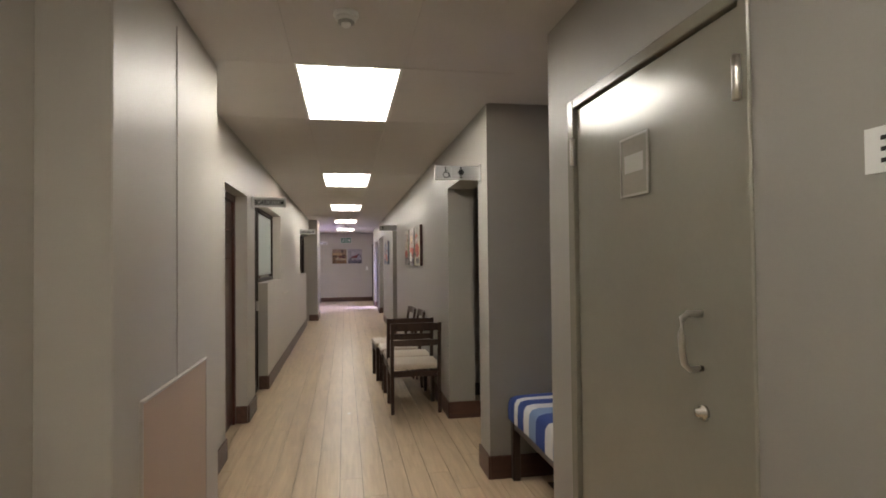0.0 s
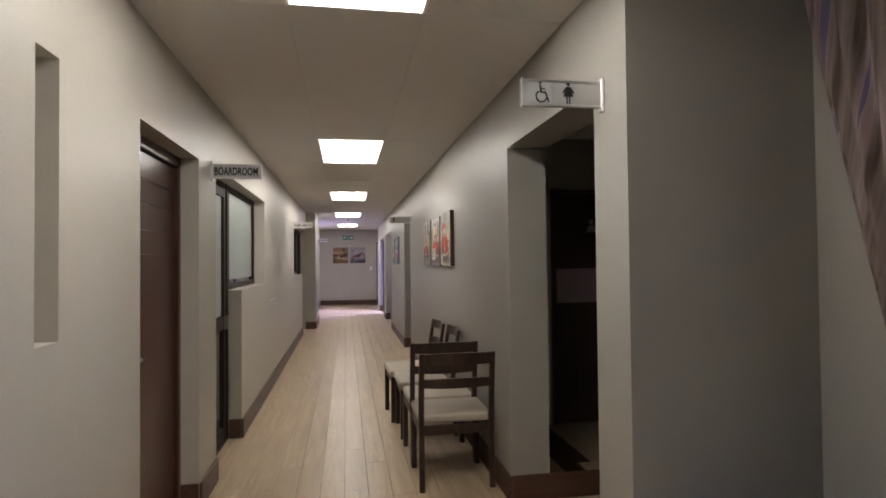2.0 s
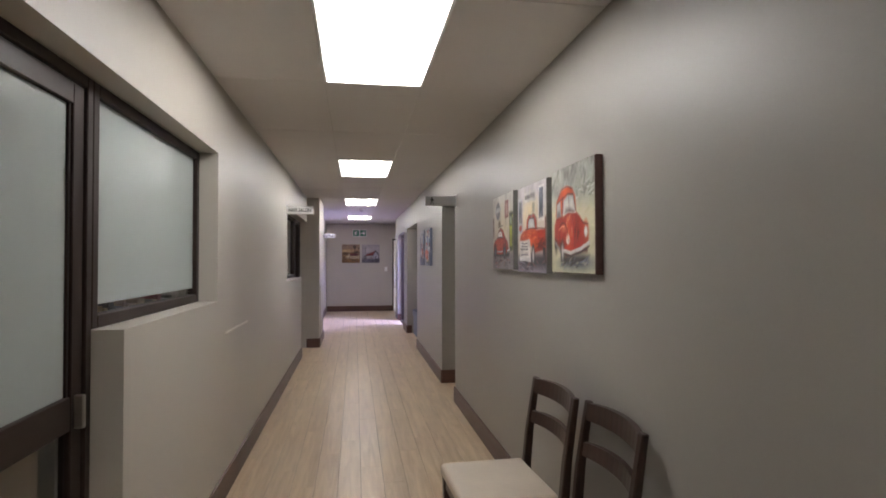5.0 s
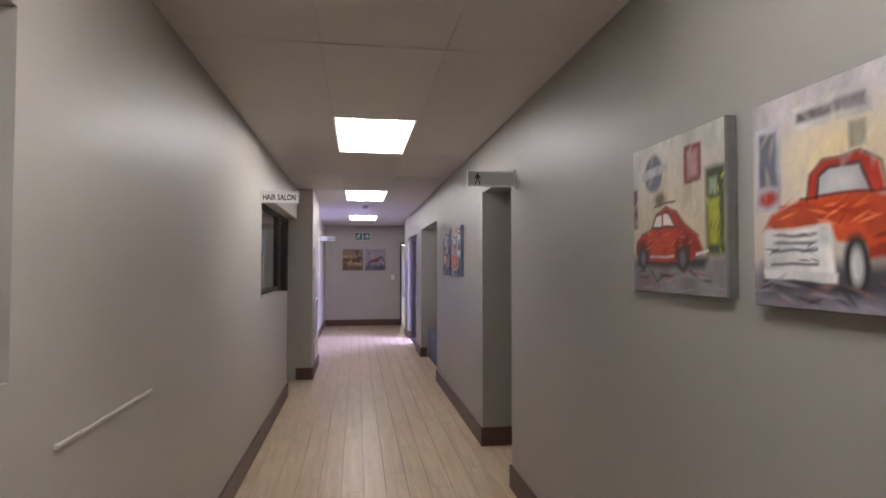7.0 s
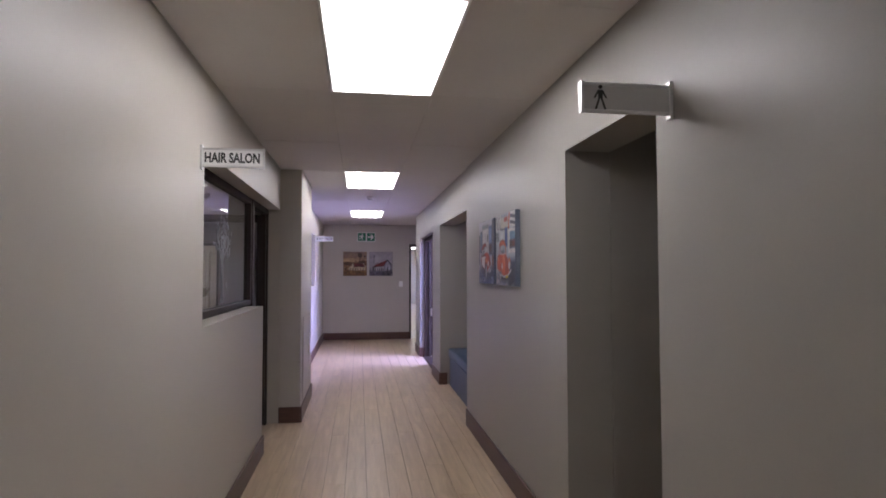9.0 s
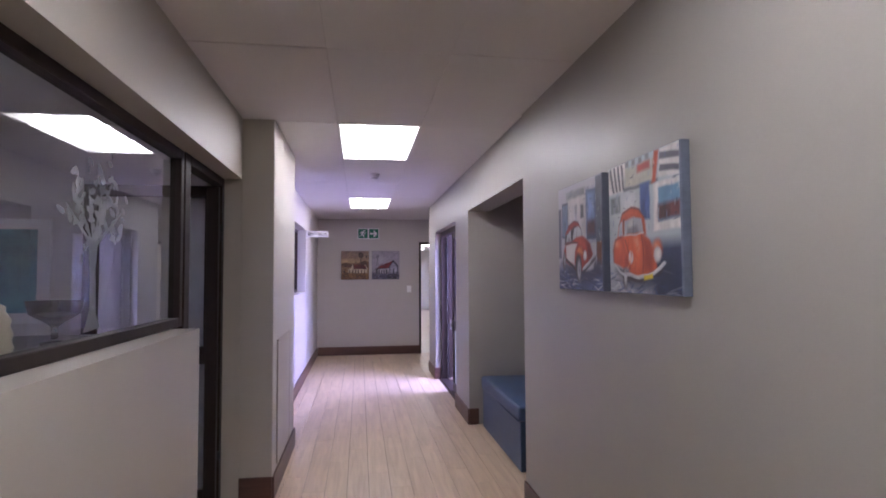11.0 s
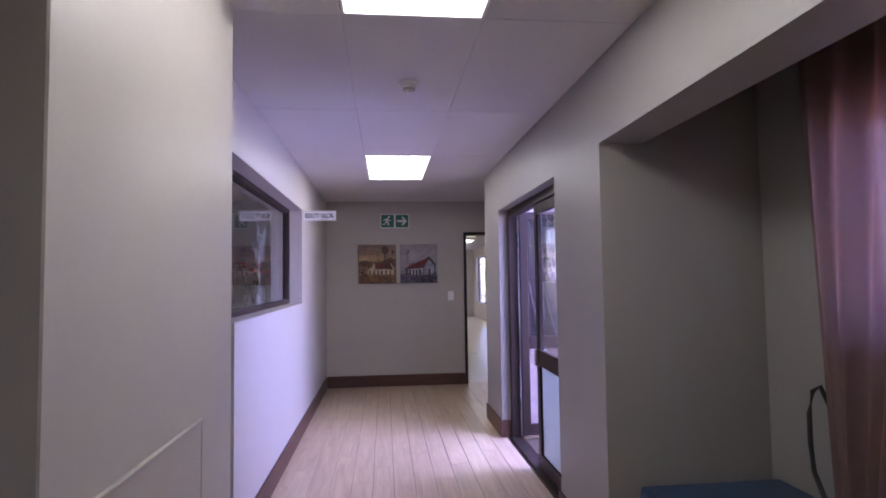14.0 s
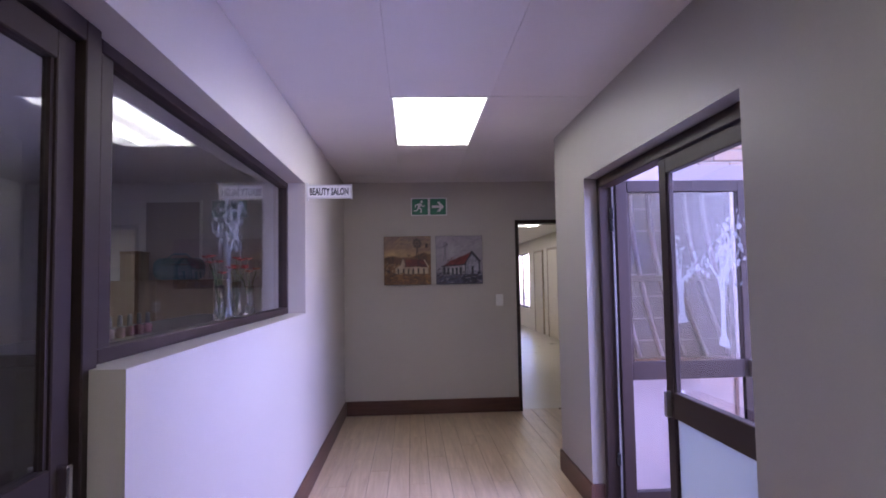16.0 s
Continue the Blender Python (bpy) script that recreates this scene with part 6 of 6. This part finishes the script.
p.scumble((0.30, 0.62, 0.20, 0.40), [(0.66, 0.26, 0.10), (0.36, 0.07, 0.03), (0.58, 0.16, 0.06)], 18, 0.05, 0.01, 1.3, 0.6)
p.line([(0.16, 0.52), (0.22, 0.605), (0.36, 0.64), (0.48, 0.615), (0.55, 0.55)], 0.006, SOOTC, 0.7)
p.line([(0.07, 0.24), (0.06, 0.33), (0.10, 0.405), (0.20, 0.425)], 0.006, SOOTC, 0.6)
p.rect(0.53, 0.65, 0.095, 0.13, (0.56, 0.46, 0.04), 0.008, slant=0.012)
canvas(on_east(12.415, 1.385, RX - 0.036), p, "canvas print of an orange car under a striped awning", (0.12, 0.14, 0.19), GB)


def on_north(x_left, z0):
    return lambda u, v, w: (x_left + 0.508 * u, END - 0.034 - w, z0 + 0.525 * v)


p = Picture(6, (0.40, 0.27, 0.16))
p.rect(-0.1, 1.1, 0.72, 1.1, (0.27, 0.19, 0.15), 0.14)
p.scumble((0.0, 1.0, 0.62, 1.0), [(0.46, 0.33, 0.20), (0.22, 0.16, 0.13), (0.52, 0.40, 0.24)], 40, 0.14, 0.03, 0.15, 0.35)
p.blob(0.25, 0.60, 0.30, 0.08, (0.56, 0.42, 0.24), 0.08)
p.poly([(0.0, 0.42), (0.0, 0.56), (0.18, 0.60), (0.36, 0.56), (0.62, 0.57), (0.85, 0.67), (1.0, 0.60), (1.0, 0.4)], (0.15, 0.085, 0.045), 0.02, 0.4)
p.scumble((0.5, 1.0, 0.48, 0.62), [(0.09, 0.05, 0.03), (0.24, 0.13, 0.06)], 20, 0.06, 0.02, 0.4, 0.6)
p.rect(-0.1, 1.1, -0.1, 0.40, (0.23, 0.13, 0.055), 0.05, 0.4)
p.blob(0.71, 0.855, 0.085, 0.10, (0.055, 0.035, 0.025), 0.018)
p.blob(0.71, 0.855, 0.045, 0.055, (0.26, 0.18, 0.13), 0.02)
for k in range(8):
    a = k * math.pi / 4
    p.line([(0.71, 0.855), (0.71 + 0.09 * math.cos(a), 0.855 + 0.105 * math.sin(a))], 0.007, (0.055, 0.035, 0.025), 0.9)
p.line([(0.71, 0.78), (0.68, 0.50)], 0.008, (0.055, 0.035, 0.025))
p.line([(0.71, 0.78), (0.745, 0.50)], 0.008, (0.055, 0.035, 0.025))
p.rect(0.88, 0.94, 0.76, 0.85, (0.075, 0.045, 0.03))
p.poly([(0.22, 0.22), (0.95, 0.22), (0.95, 0.38), (0.47, 0.38), (0.41, 0.55), (0.34, 0.40), (0.24, 0.33)], (0.52, 0.43, 0.31), 0.01)
p.poly([(0.44, 0.37), (0.93, 0.36), (0.86, 0.51), (0.46, 0.52)], (0.16, 0.035, 0.02), 0.01, 0.4)
p.scumble((0.48, 0.88, 0.39, 0.49), [(0.26, 0.06, 0.03), (0.09, 0.025, 0.02)], 18, 0.05, 0.012, 0.1, 0.7)
p.line([(0.86, 0.51), (0.95, 0.37)], 0.010, (0.56, 0.47, 0.36))
p.line([(0.34, 0.40), (0.41, 0.55), (0.47, 0.38)], 0.006, (0.10, 0.06, 0.04), 0.8)
for u in (0.30, 0.41, 0.52, 0.62, 0.73, 0.85):
    p.rect(u - 0.018, u + 0.018, 0.22, 0.335, (0.08, 0.05, 0.03), 0.006)
p.scumble((0.0, 1.0, 0.02, 0.24), [(0.06, 0.035, 0.02), (0.40, 0.24, 0.09), (0.16, 0.09, 0.04)], 80, 0.05, 0.014, 0.2, 0.8)
p.scumble((0.0, 0.28, 0.18, 0.44), [(0.04, 0.028, 0.02), (0.26, 0.16, 0.08), (0.45, 0.36, 0.24)], 40, 0.035, 0.014, 0.9, 0.8)
p.line([(0.02, 0.30), (0.22, 0.22)], 0.006, (0.05, 0.035, 0.03))
canvas(on_north(-0.478, 1.387), p, "canvas print of a farmhouse and windmill at dusk", (0.13, 0.08, 0.04), GC, 0.98)
p = Picture(7, (0.37, 0.34, 0.37))
p.blob(0.4, 0.75, 0.5, 0.2, (0.45, 0.42, 0.44), 0.15)
p.scumble((0.0, 1.0, 0.55, 1.0), [(0.48, 0.45, 0.47), (0.27, 0.25, 0.28), (0.38, 0.35, 0.38)], 36, 0.14, 0.03, 0.2, 0.35)
p.rect(-0.1, 1.1, -0.1, 0.22, (0.10, 0.095, 0.13), 0.05, 0.5)
p.poly([(0.60, 0.14), (0.96, 0.16), (0.95, 0.48), (0.78, 0.68), (0.61, 0.50)], (0.05, 0.05, 0.07), 0.01)
p.poly([(0.64, 0.2), (0.93, 0.2), (0.92, 0.46), (0.78, 0.62), (0.65, 0.46)], (0.30, 0.29, 0.33), 0.014, 0.5)
p.scumble((0.66, 0.92, 0.22, 0.5), [(0.10, 0.10, 0.13), (0.42, 0.40, 0.43)], 26, 0.03, 0.012, 1.4, 0.7)
p.rect(0.76, 0.81, 0.20, 0.36, (0.03, 0.03, 0.045), 0.008)
p.rect(0.12, 0.62, 0.20, 0.38, (0.38, 0.35, 0.36), 0.01, 0.4)
p.poly([(0.12, 0.36), (0.61, 0.40), (0.77, 0.66), (0.30, 0.48)], (0.18, 0.03, 0.03), 0.01, 0.4)
p.scumble((0.25, 0.68, 0.40, 0.55), [(0.07, 0.02, 0.025), (0.30, 0.07, 0.06)], 24, 0.06, 0.01, 0.5, 0.7)
p.line([(0.12, 0.365), (0.61, 0.40), (0.78, 0.67), (0.96, 0.47)], 0.011, (0.03, 0.028, 0.04))
for u in (0.17, 0.26, 0.35, 0.44, 0.53):
    p.rect(u - 0.022, u + 0.022, 0.18, 0.34, (0.03, 0.03, 0.045), 0.006)
p.line([(0.165, 0.48), (0.19, 0.84)], 0.005, SLATE)
p.line([(0.215, 0.48), (0.19, 0.84)], 0.005, SLATE)
p.blob(0.20, 0.83, 0.05, 0.06, (0.30, 0.28, 0.31), 0.02)
p.scumble((0.16, 0.25, 0.78, 0.88), [SLATE, (0.06, 0.06, 0.08)], 8, 0.03, 0.008, 0.8, 0.9)
p.scumble((0.0, 1.0, 0.02, 0.24), [(0.03, 0.03, 0.045), (0.34, 0.32, 0.36), (0.12, 0.085, 0.08)], 80, 0.05, 0.013, 0.1, 0.8)
p.scumble((0.02, 0.3, 0.14, 0.32), [(0.03, 0.03, 0.045), (0.2, 0.18, 0.2)], 26, 0.035, 0.014, 0.6, 0.7)
p.scumble((0.55, 0.98, 0.1, 0.28), [(0.03, 0.03, 0.05)], 24, 0.05, 0.018, 0.3, 0.7)
canvas(on_north(0.084, 1.387), p, "canvas print of a red-roofed barn in mist", (0.12, 0.12, 0.15), GC, 0.98)

# ---- end opening and back passage ----
g = tagged(thing("door_frame_end", (0.985, END, 0), "dark frame of the opening to the back passage", "door frame"), kind="structure")
part("door_frame", boxes((0.962, 1.0, END - 0.012, END + 0.17, 0, 2.08), (1.0, 1.86, END - 0.012, END + 0.17, 2.04, 2.08), (1.86, 1.898, END - 0.012, END + 0.17, 0, 2.08), bevel=0.003), BRONZE, g)
for y in (27.35, 28.85):
    d = thing("passage_door", (3.19, y + 0.5, 0), "closed cream panelled door in the back passage", "door", "back passage doors")
    part("door_leaf", boxes((3.17, 3.199, y + 0.06, y + 0.94, 0.01, 2.1), bevel=0.004), mk("cream_door", (0.55, 0.49, 0.38), 0.4), d)
    part("door_frame", boxes((3.16, 3.199, y, y + 0.055, 0, 2.16), (3.16, 3.199, y + 0.945, y + 1.0, 0, 2.16), (3.16, 3.199, y + 0.055, y + 0.945, 2.105, 2.16)), mk("tan_door_frame", (0.30, 0.24, 0.16), 0.4), d)
    part("door_handle", tube([(3.17, y + 0.15, 1.0), (3.13, y + 0.15, 1.0), (3.125, y + 0.27, 1.0)], 0.009), STEEL, d)

# ---- salon rooms ----
TEAL = mk("teal_fabric", (0.03, 0.16, 0.22), 0.6, var=0.15)
PETAL = mk("red_petal", (0.45, 0.03, 0.03), 0.6, var=0.2)
STEM = mk("green_stem", (0.05, 0.11, 0.03), 0.6)
OAK = wood("oak_veneer", (0.33, 0.20, 0.10), (0.20, 0.11, 0.05), 0.45, by_object=False, axis="z")
DIMTOP = mk("dark_laminate", (0.07, 0.06, 0.058), 0.35)
s = thing("display_counter", (-1.34, 17.4, 0), "dark laminate counter under the salon window", "counter")
part("top", boxes((-1.62, -1.14, 16.4, 18.5, 1.20, 1.236), bevel=0.004), DIMTOP, s)
part("front", boxes((-1.60, -1.16, 16.42, 18.48, 0.0, 1.199), bevel=0.003), DIMTOP, s)
for k, (y, h) in enumerate(((17.80, 0.19), (18.10, 0.21), (18.38, 0.18))):
    v = thing("glass_vase", (-1.24, y, 1.237), "slim clear glass vase with red flowers", "vase", "salon vases")
    part("glass", lathe([(0.0, 0.0), (0.035, 0.002), (0.03, 0.05), (0.022, h * 0.6), (0.028, h), (0.025, h), (0.019, h * 0.6), (0.027, 0.055), (0.0, 0.01)], (-1.24, y, 1.237), 18), GLASS, v)
    rng = random.Random(40 + k)
    for j in range(5):
        dx, dy, hh = rng.uniform(-0.08, 0.08), rng.uniform(-0.1, 0.1), h + rng.uniform(0.06, 0.16)
        part("stem", tube([(-1.24, y, 1.26), (-1.24 + dx * 0.4, y + dy * 0.4, 1.237 + hh * 0.7), (-1.24 + dx, y + dy, 1.237 + hh)], 0.003, 6), STEM, v)
        bm = bmesh.new()
        for a in range(7):
            t = 2 * math.pi * a / 7
            p = Vector((-1.24 + dx, y + dy, 1.237 + hh))
            q = p + Vector((math.cos(t), math.sin(t), 0.45)) * 0.034
            n = Vector((-math.sin(t), math.cos(t), 0.2)) * 0.014
            vs = [bm.verts.new(w) for w in (p, (p + q) / 2 + n, q, (p + q) / 2 - n)]
            bm.faces.new(vs)
        part("flower", bm, PETAL, v)
for k in range(6):
    y = 16.72 + 0.075 * k
    bt = thing("nail_polish_bottle", (-1.3, y, 1.237), "small dark bottle with a black cap", "bottle", "salon bottles")
    part("body", lathe([(0.016, 0), (0.018, 0.004), (0.018, 0.035), (0.008, 0.042)], (-1.3, y, 1.237), 14), mk("bottle_tint", (0.05 + 0.012 * k, 0.02, 0.03), 0.15), bt)
    part("cap", lathe([(0.009, 0.042), (0.008, 0.085), (0.0, 0.086)], (-1.3, y, 1.237), 12), INK, bt)
s = thing("tall_cabinet", (-2.6, 20.45, 0), "oak veneered cabinet against the salon wall", "cabinet")
part("body", boxes((-3.2, -2.1, 20.25, 20.69, 0.02, 1.48), bevel=0.004), OAK, s)
for a, b in ((-3.19, -2.655), (-2.645, -2.11)):
    dd = part("door", boxes((a, b, 20.228, 20.249, 0.05, 1.46), bevel=0.003), OAK, s)
    part("handle", tube([(b - 0.05, 20.225, 0.75), (b - 0.05, 20.2, 0.76), (b - 0.05, 20.2, 0.87), (b - 0.05, 20.225, 0.88)], 0.005, 8), STEEL, dd)
part("plinth", boxes((-3.18, -2.12, 20.27, 20.67, 0, 0.021)), INK, s)
bg = thing("teal_bag", (-2.5, 20.45, 1.481), "teal padded vanity bag on the cabinet", "bag")
bm = boxes((-2.76, -2.28, 20.34, 20.56, 1.481, 1.70), bevel=0.08, seg=4)
part("body", bm, TEAL, bg)
part("zip", tube([(-2.70, 20.335, 1.63), (-2.34, 20.335, 1.63)], 0.004, 6), INK, bg)
part("strap", tube([(-2.64, 20.45, 1.695), (-2.58, 20.45, 1.74), (-2.46, 20.45, 1.74), (-2.40, 20.45, 1.695)], 0.008, 8), TEAL, bg)
bx = thing("wooden_box", (-2.95, 20.45, 1.481), "tan wooden box standing on the cabinet", "box")
part("body", boxes((-3.06, -2.86, 20.36, 20.54, 1.481, 1.74), bevel=0.004), OAK, bx)
part("lid", boxes((-3.065, -2.855, 20.355, 20.545, 1.741, 1.77), bevel=0.004), OAK, bx)
m = thing("wall_board", (-2.7, 20.69, 1.42), "dark framed board with a white edge on the salon wall", "wall board")
part("panel", boxes((-2.96, -2.41, 20.68, 20.695, 1.42, 2.3), bevel=0.002), mk("mauve_grey_board", (0.30, 0.26, 0.27), 0.5, var=0.12), m)
part("edge", boxes((-2.408, -2.385, 20.67, 20.699, 1.40, 2.32), bevel=0.003), WHITEP, m, "white edge strip")
part("edge", boxes((-2.985, -2.41, 20.675, 20.699, 1.40, 1.418), bevel=0.003), INK, m, "dark edge strip")

# hair salon
s = thing("reception_desk", (-1.36, 12.3, 0), "dark laminate desk under the salon window", "desk")
part("top", boxes((-1.66, -1.14, 11.5, 13.05, 1.16, 1.196), bevel=0.004), DIMTOP, s)
part("front", boxes((-1.64, -1.16, 11.52, 13.03, 0, 1.159), bevel=0.003), DIMTOP, s)
b = thing("glass_bowl", (-1.3, 12.62, 1.197), "footed clear glass bowl of sweets", "bowl")
part("glass", lathe([(0.0, 0.0), (0.05, 0.003), (0.048, 0.01), (0.012, 0.02), (0.012, 0.07), (0.03, 0.085), (0.085, 0.12), (0.098, 0.17), (0.094, 0.17), (0.08, 0.124), (0.02, 0.095), (0.0, 0.094)], (-1.3, 12.62, 1.197), 26), GLASS, b)
rng = random.Random(77)
SWEET = [mk("sweet_red", (0.5, 0.06, 0.05), 0.4), mk("sweet_gold", (0.5, 0.35, 0.1), 0.4), mk("sweet_white", (0.6, 0.58, 0.55), 0.4)]
for k in range(14):
    a, r = rng.uniform(0, 6.28), 0.055 * math.sqrt(rng.random())
    part("sweet", lathe([(0.0, -0.012), (0.013, -0.006), (0.014, 0.005), (0.0, 0.012)], (-1.3 + r * math.cos(a), 12.62 + r * math.sin(a), 1.197 + 0.128 + 0.022 * rng.random()), 8), SWEET[k % 3], b)
o = thing("cream_ornament", (-1.32, 12.28, 1.197), "cream ceramic beehive-shaped ornament", "ornament")
part("body", lathe([(0.0, 0), (0.05, 0.002), (0.06, 0.03), (0.052, 0.05), (0.058, 0.075), (0.048, 0.1), (0.052, 0.12), (0.035, 0.15), (0.036, 0.165), (0.0, 0.185)], (-1.32, 12.28, 1.197), 24), mk("cream_ceramic", (0.6, 0.52, 0.38), 0.35), o)
pic = thing("salon_picture", (-3.3, 14.39, 1.2), "framed turquoise picture on the salon wall", "picture")
part("frame", boxes((-3.2, -2.2, 14.375, 14.398, 1.15, 1.85), bevel=0.003), WHITEP, pic)
part("print", boxes((-3.12, -2.28, 14.37, 14.376, 1.22, 1.78)), mk("turquoise_print", (0.14, 0.34, 0.38), 0.5, var=0.5, scale=5), pic)
# row of files inside the boardroom window
FILES = [mk("file_red", (0.4, 0.05, 0.04), 0.5), mk("file_tan", (0.5, 0.38, 0.22), 0.5), mk("file_white", (0.65, 0.64, 0.62), 0.5), mk("file_black", (0.03, 0.03, 0.03), 0.5)]
rng = random.Random(5)
y = 6.75
sh = thing("window_ledge", (-1.2, 7.3, 1.21), "narrow white ledge inside the boardroom window", "ledge")
part("board", boxes((-1.26, -1.13, 6.68, 7.92, 1.195, 1.217), bevel=0.003), WHITEP, sh)
part("bracket", boxes((-1.25, -1.13, 7.2, 7.23, 1.1, 1.194)), STEEL, sh)
while y < 7.85:
    wdt = rng.uniform(0.03, 0.1)
    it = thing("folded_leaflet", (-1.19, y + wdt / 2, 1.218), "small folded leaflets lying on the ledge", "leaflet", "leaflets on the ledge")
    part("sheet", boxes((-1.24, -1.15, y, y + wdt, 1.218, 1.218 + rng.uniform(0.03, 0.075)), bevel=0.003), FILES[rng.randrange(4)], it)
    y += wdt + rng.uniform(0.005, 0.03)

p = thing("paper_scrap", (0.0, 5.338, 0.001), "tiny white paper scrap on the floor", "scrap")
part("scrap", boxes((-0.012, 0.012, 5.326, 5.35, 0.001, 0.0035), bevel=0.001), PAPER, p)

# ---- courtyard ----
structure("ground", boxes((-60, 60, -60, 80, -0.4, -0.13)), mk("dry_ground", (0.30, 0.24, 0.18), 0.9, var=0.2), "bare ground around the building", "ground")
structure("pavement", boxes((1.16, 8.0, 11.5, 18.5, -0.129, -0.05)), PAVING, "red clay paved courtyard", "pavement")
yard = structure("wall_courtyard", boxes((1.15, 8.2, 18.51, 18.645, -0.12, 3.2), (3.62, 8.2, 18.645, 18.9, -0.12, 3.2), (8.0, 8.2, 11.3, 18.51, -0.12, 3.2), (3.64, 8.0, 11.3, 11.5, -0.12, 3.2)), MORTAR, "buff face-brick courtyard wall", "wall")
structure("outer_skin", boxes((1.147, 1.16, 15.95, 16.45, -0.12, 2.7), (1.147, 1.16, 16.45, 18.16, 2.07, 2.7)), CONCRETE, "rendered outer wall", "wall")
RENDER = mk("pale_window_surround", (0.45, 0.365, 0.345), 0.8, var=0.1)
structure("trim_window_surround", boxes((1.162, 2.13, 18.40, 18.49, 2.05, 2.20), (2.03, 2.13, 18.40, 18.49, -0.05, 2.05), (1.162, 2.03, 18.43, 18.49, -0.05, 0.84), (1.162, 2.03, 18.37, 18.43, 0.80, 0.845), bevel=0.004), RENDER, "pale rendered surround of the courtyard window", "trim")
g = tagged(thing("window_9", (1.6, 18.45, 0.85), "dark courtyard window with burglar bars and a drawn curtain", "window"), kind="structure")
# Near-black sheet: the darkness of an unlit room is painted on.
part("backing", boxes((1.163, 2.029, 18.484, 18.49, 0.846, 2.049)), mk("room_shade_sheet", (0.02, 0.011, 0.014), 0.6, var=0.3), g, "near-black sheet, an unlit room's dark put into its colour")
for a, b, c, e in ((1.163, 1.195, 0.846, 2.049), (1.997, 2.029, 0.846, 2.049), (1.195, 1.997, 2.015, 2.049), (1.195, 1.997, 0.846, 0.88), (1.195, 1.997, 1.40, 1.44)):
    part("frame", boxes((a, b, 18.405, 18.43, c, e), bevel=0.002), BRONZE, g)
for k in range(1, 8):
    part("bar", boxes((1.195, 1.997, 18.432, 18.438, 0.846 + 0.15 * k, 0.852 + 0.15 * k)), mk("grey_burglar_bar", (0.10, 0.085, 0.09), 0.5) if k == 1 else bpy.data.materials["grey_burglar_bar"], g)
VOILE = sheer("grey_voile", (0.13, 0.10, 0.11), (0.2, 0.17, 0.19), 0.3)
for k in range(6):
    bm = bmesh.new()
    rows = []
    for i in range(19):
        h = i / 18
        x = 1.215 + 0.13 * k + (0.16 + 0.03 * k) * (1 - h) ** 1.8
        z = 0.885 + 1.12 * h
        rows.append([bm.verts.new((x + dx, 18.478 - dy, z)) for dx, dy in ((-0.016, 0.0), (0.0, 0.022), (0.022, 0.0))])
    for a, b in zip(rows, rows[1:]):
        for c in (0, 1):
            f = bm.faces.new((a[c], a[c + 1], b[c + 1], b[c]))
            f.smooth = True
    part("curtain_fold", bm, VOILE, g, "pale curtain fold")

# bricks of the courtyard wall, nearest ones as pieces
def brick_mesh():
    bm = boxes((0, 0.222, 0, 0.02, 0, 0.073), bevel=0.004)
    me = bpy.data.meshes.new("brick")
    bmesh.ops.recalc_face_normals(bm, faces=bm.faces)
    bm.to_mesh(me)
    bm.free()
    me.materials.append(BRICK)
    return me


BM = brick_mesh()
rng = random.Random(12)
count = 0
rest_v, rest_f = [], []
for row in range(38):
    z = -0.045 + row * 0.085
    for k in range(30):
        x = 1.165 + k * 0.234 - (0.117 if row % 2 else 0)
        if x < 1.155 or x > 7.7:
            continue
        j = rng.uniform(-0.003, 0.003)
        if x < 3.2 and count < 300 and z > 0.2:
            ob = new("brick", BM)
            ob.location = (x, 18.493 + j, z)
            ob.parent = yard
            count += 1
        else:
            n = len(rest_v)
            rest_v += [(x + a * 0.222, 18.493 + j + b * 0.02, z + c * 0.073) for a in (0, 1) for b in (0, 1) for c in (0, 1)]
            rest_f += [tuple(n + i for i in f) for f in ((0, 1, 3, 2), (4, 6, 7, 5), (0, 4, 5, 1), (2, 3, 7, 6), (0, 2, 6, 4), (1, 5, 7, 3))]
me = bpy.data.meshes.new("far_bricks")
me.from_pydata(rest_v, [], rest_f)
me.materials.append(BRICK)
fb = tagged(new("far_bricks", me), kind="stuff")
fb.parent = yard

# ---- floor planks ----
LENGTHS = {}


def plank_mesh(w, l):
    key = (round(w, 4), round(l, 3))
    if key not in LENGTHS:
        bm = boxes((0, w, 0, l, -0.012, 0.0), bevel=0.0006)
        me = bpy.data.meshes.new("plank")
        bmesh.ops.recalc_face_normals(bm, faces=bm.faces)
        bm.to_mesh(me)
        bm.free()
        me.materials.append(PLANK)
        LENGTHS[key] = me
    return LENGTHS[key]


floor = bpy.data.objects["floor"]
rng = random.Random(21)
PITCH = 0.148
cols = [-0.07 + PITCH * k for k in range(-7, 12)]
for i, x in enumerate(cols):
    x1 = x + PITCH
    if x1 < LX - 0.2 or x > 1.66:
        continue
    y = BACK - (0.0, 0.6, 0.3, 0.9)[i % 4]
    inside = LX - 0.1 < x and x1 < RX + 0.12
    step = 1.2
    while y < END:
        a, b = max(y, BACK), min(y + step, END + 0.09)
        y += step
        if not inside and not (2.3 < a < 5.2 or 13.0 < a < 16.0 or 10 < a < 11.5 or a > 17.6):
            if x1 > RX:
                continue
        ob = new("plank", plank_mesh(PITCH - 0.0028, b - a - 0.001))
        ob.location = (x, a, rng.uniform(-0.0002, 0.0002))
        ob.parent = floor
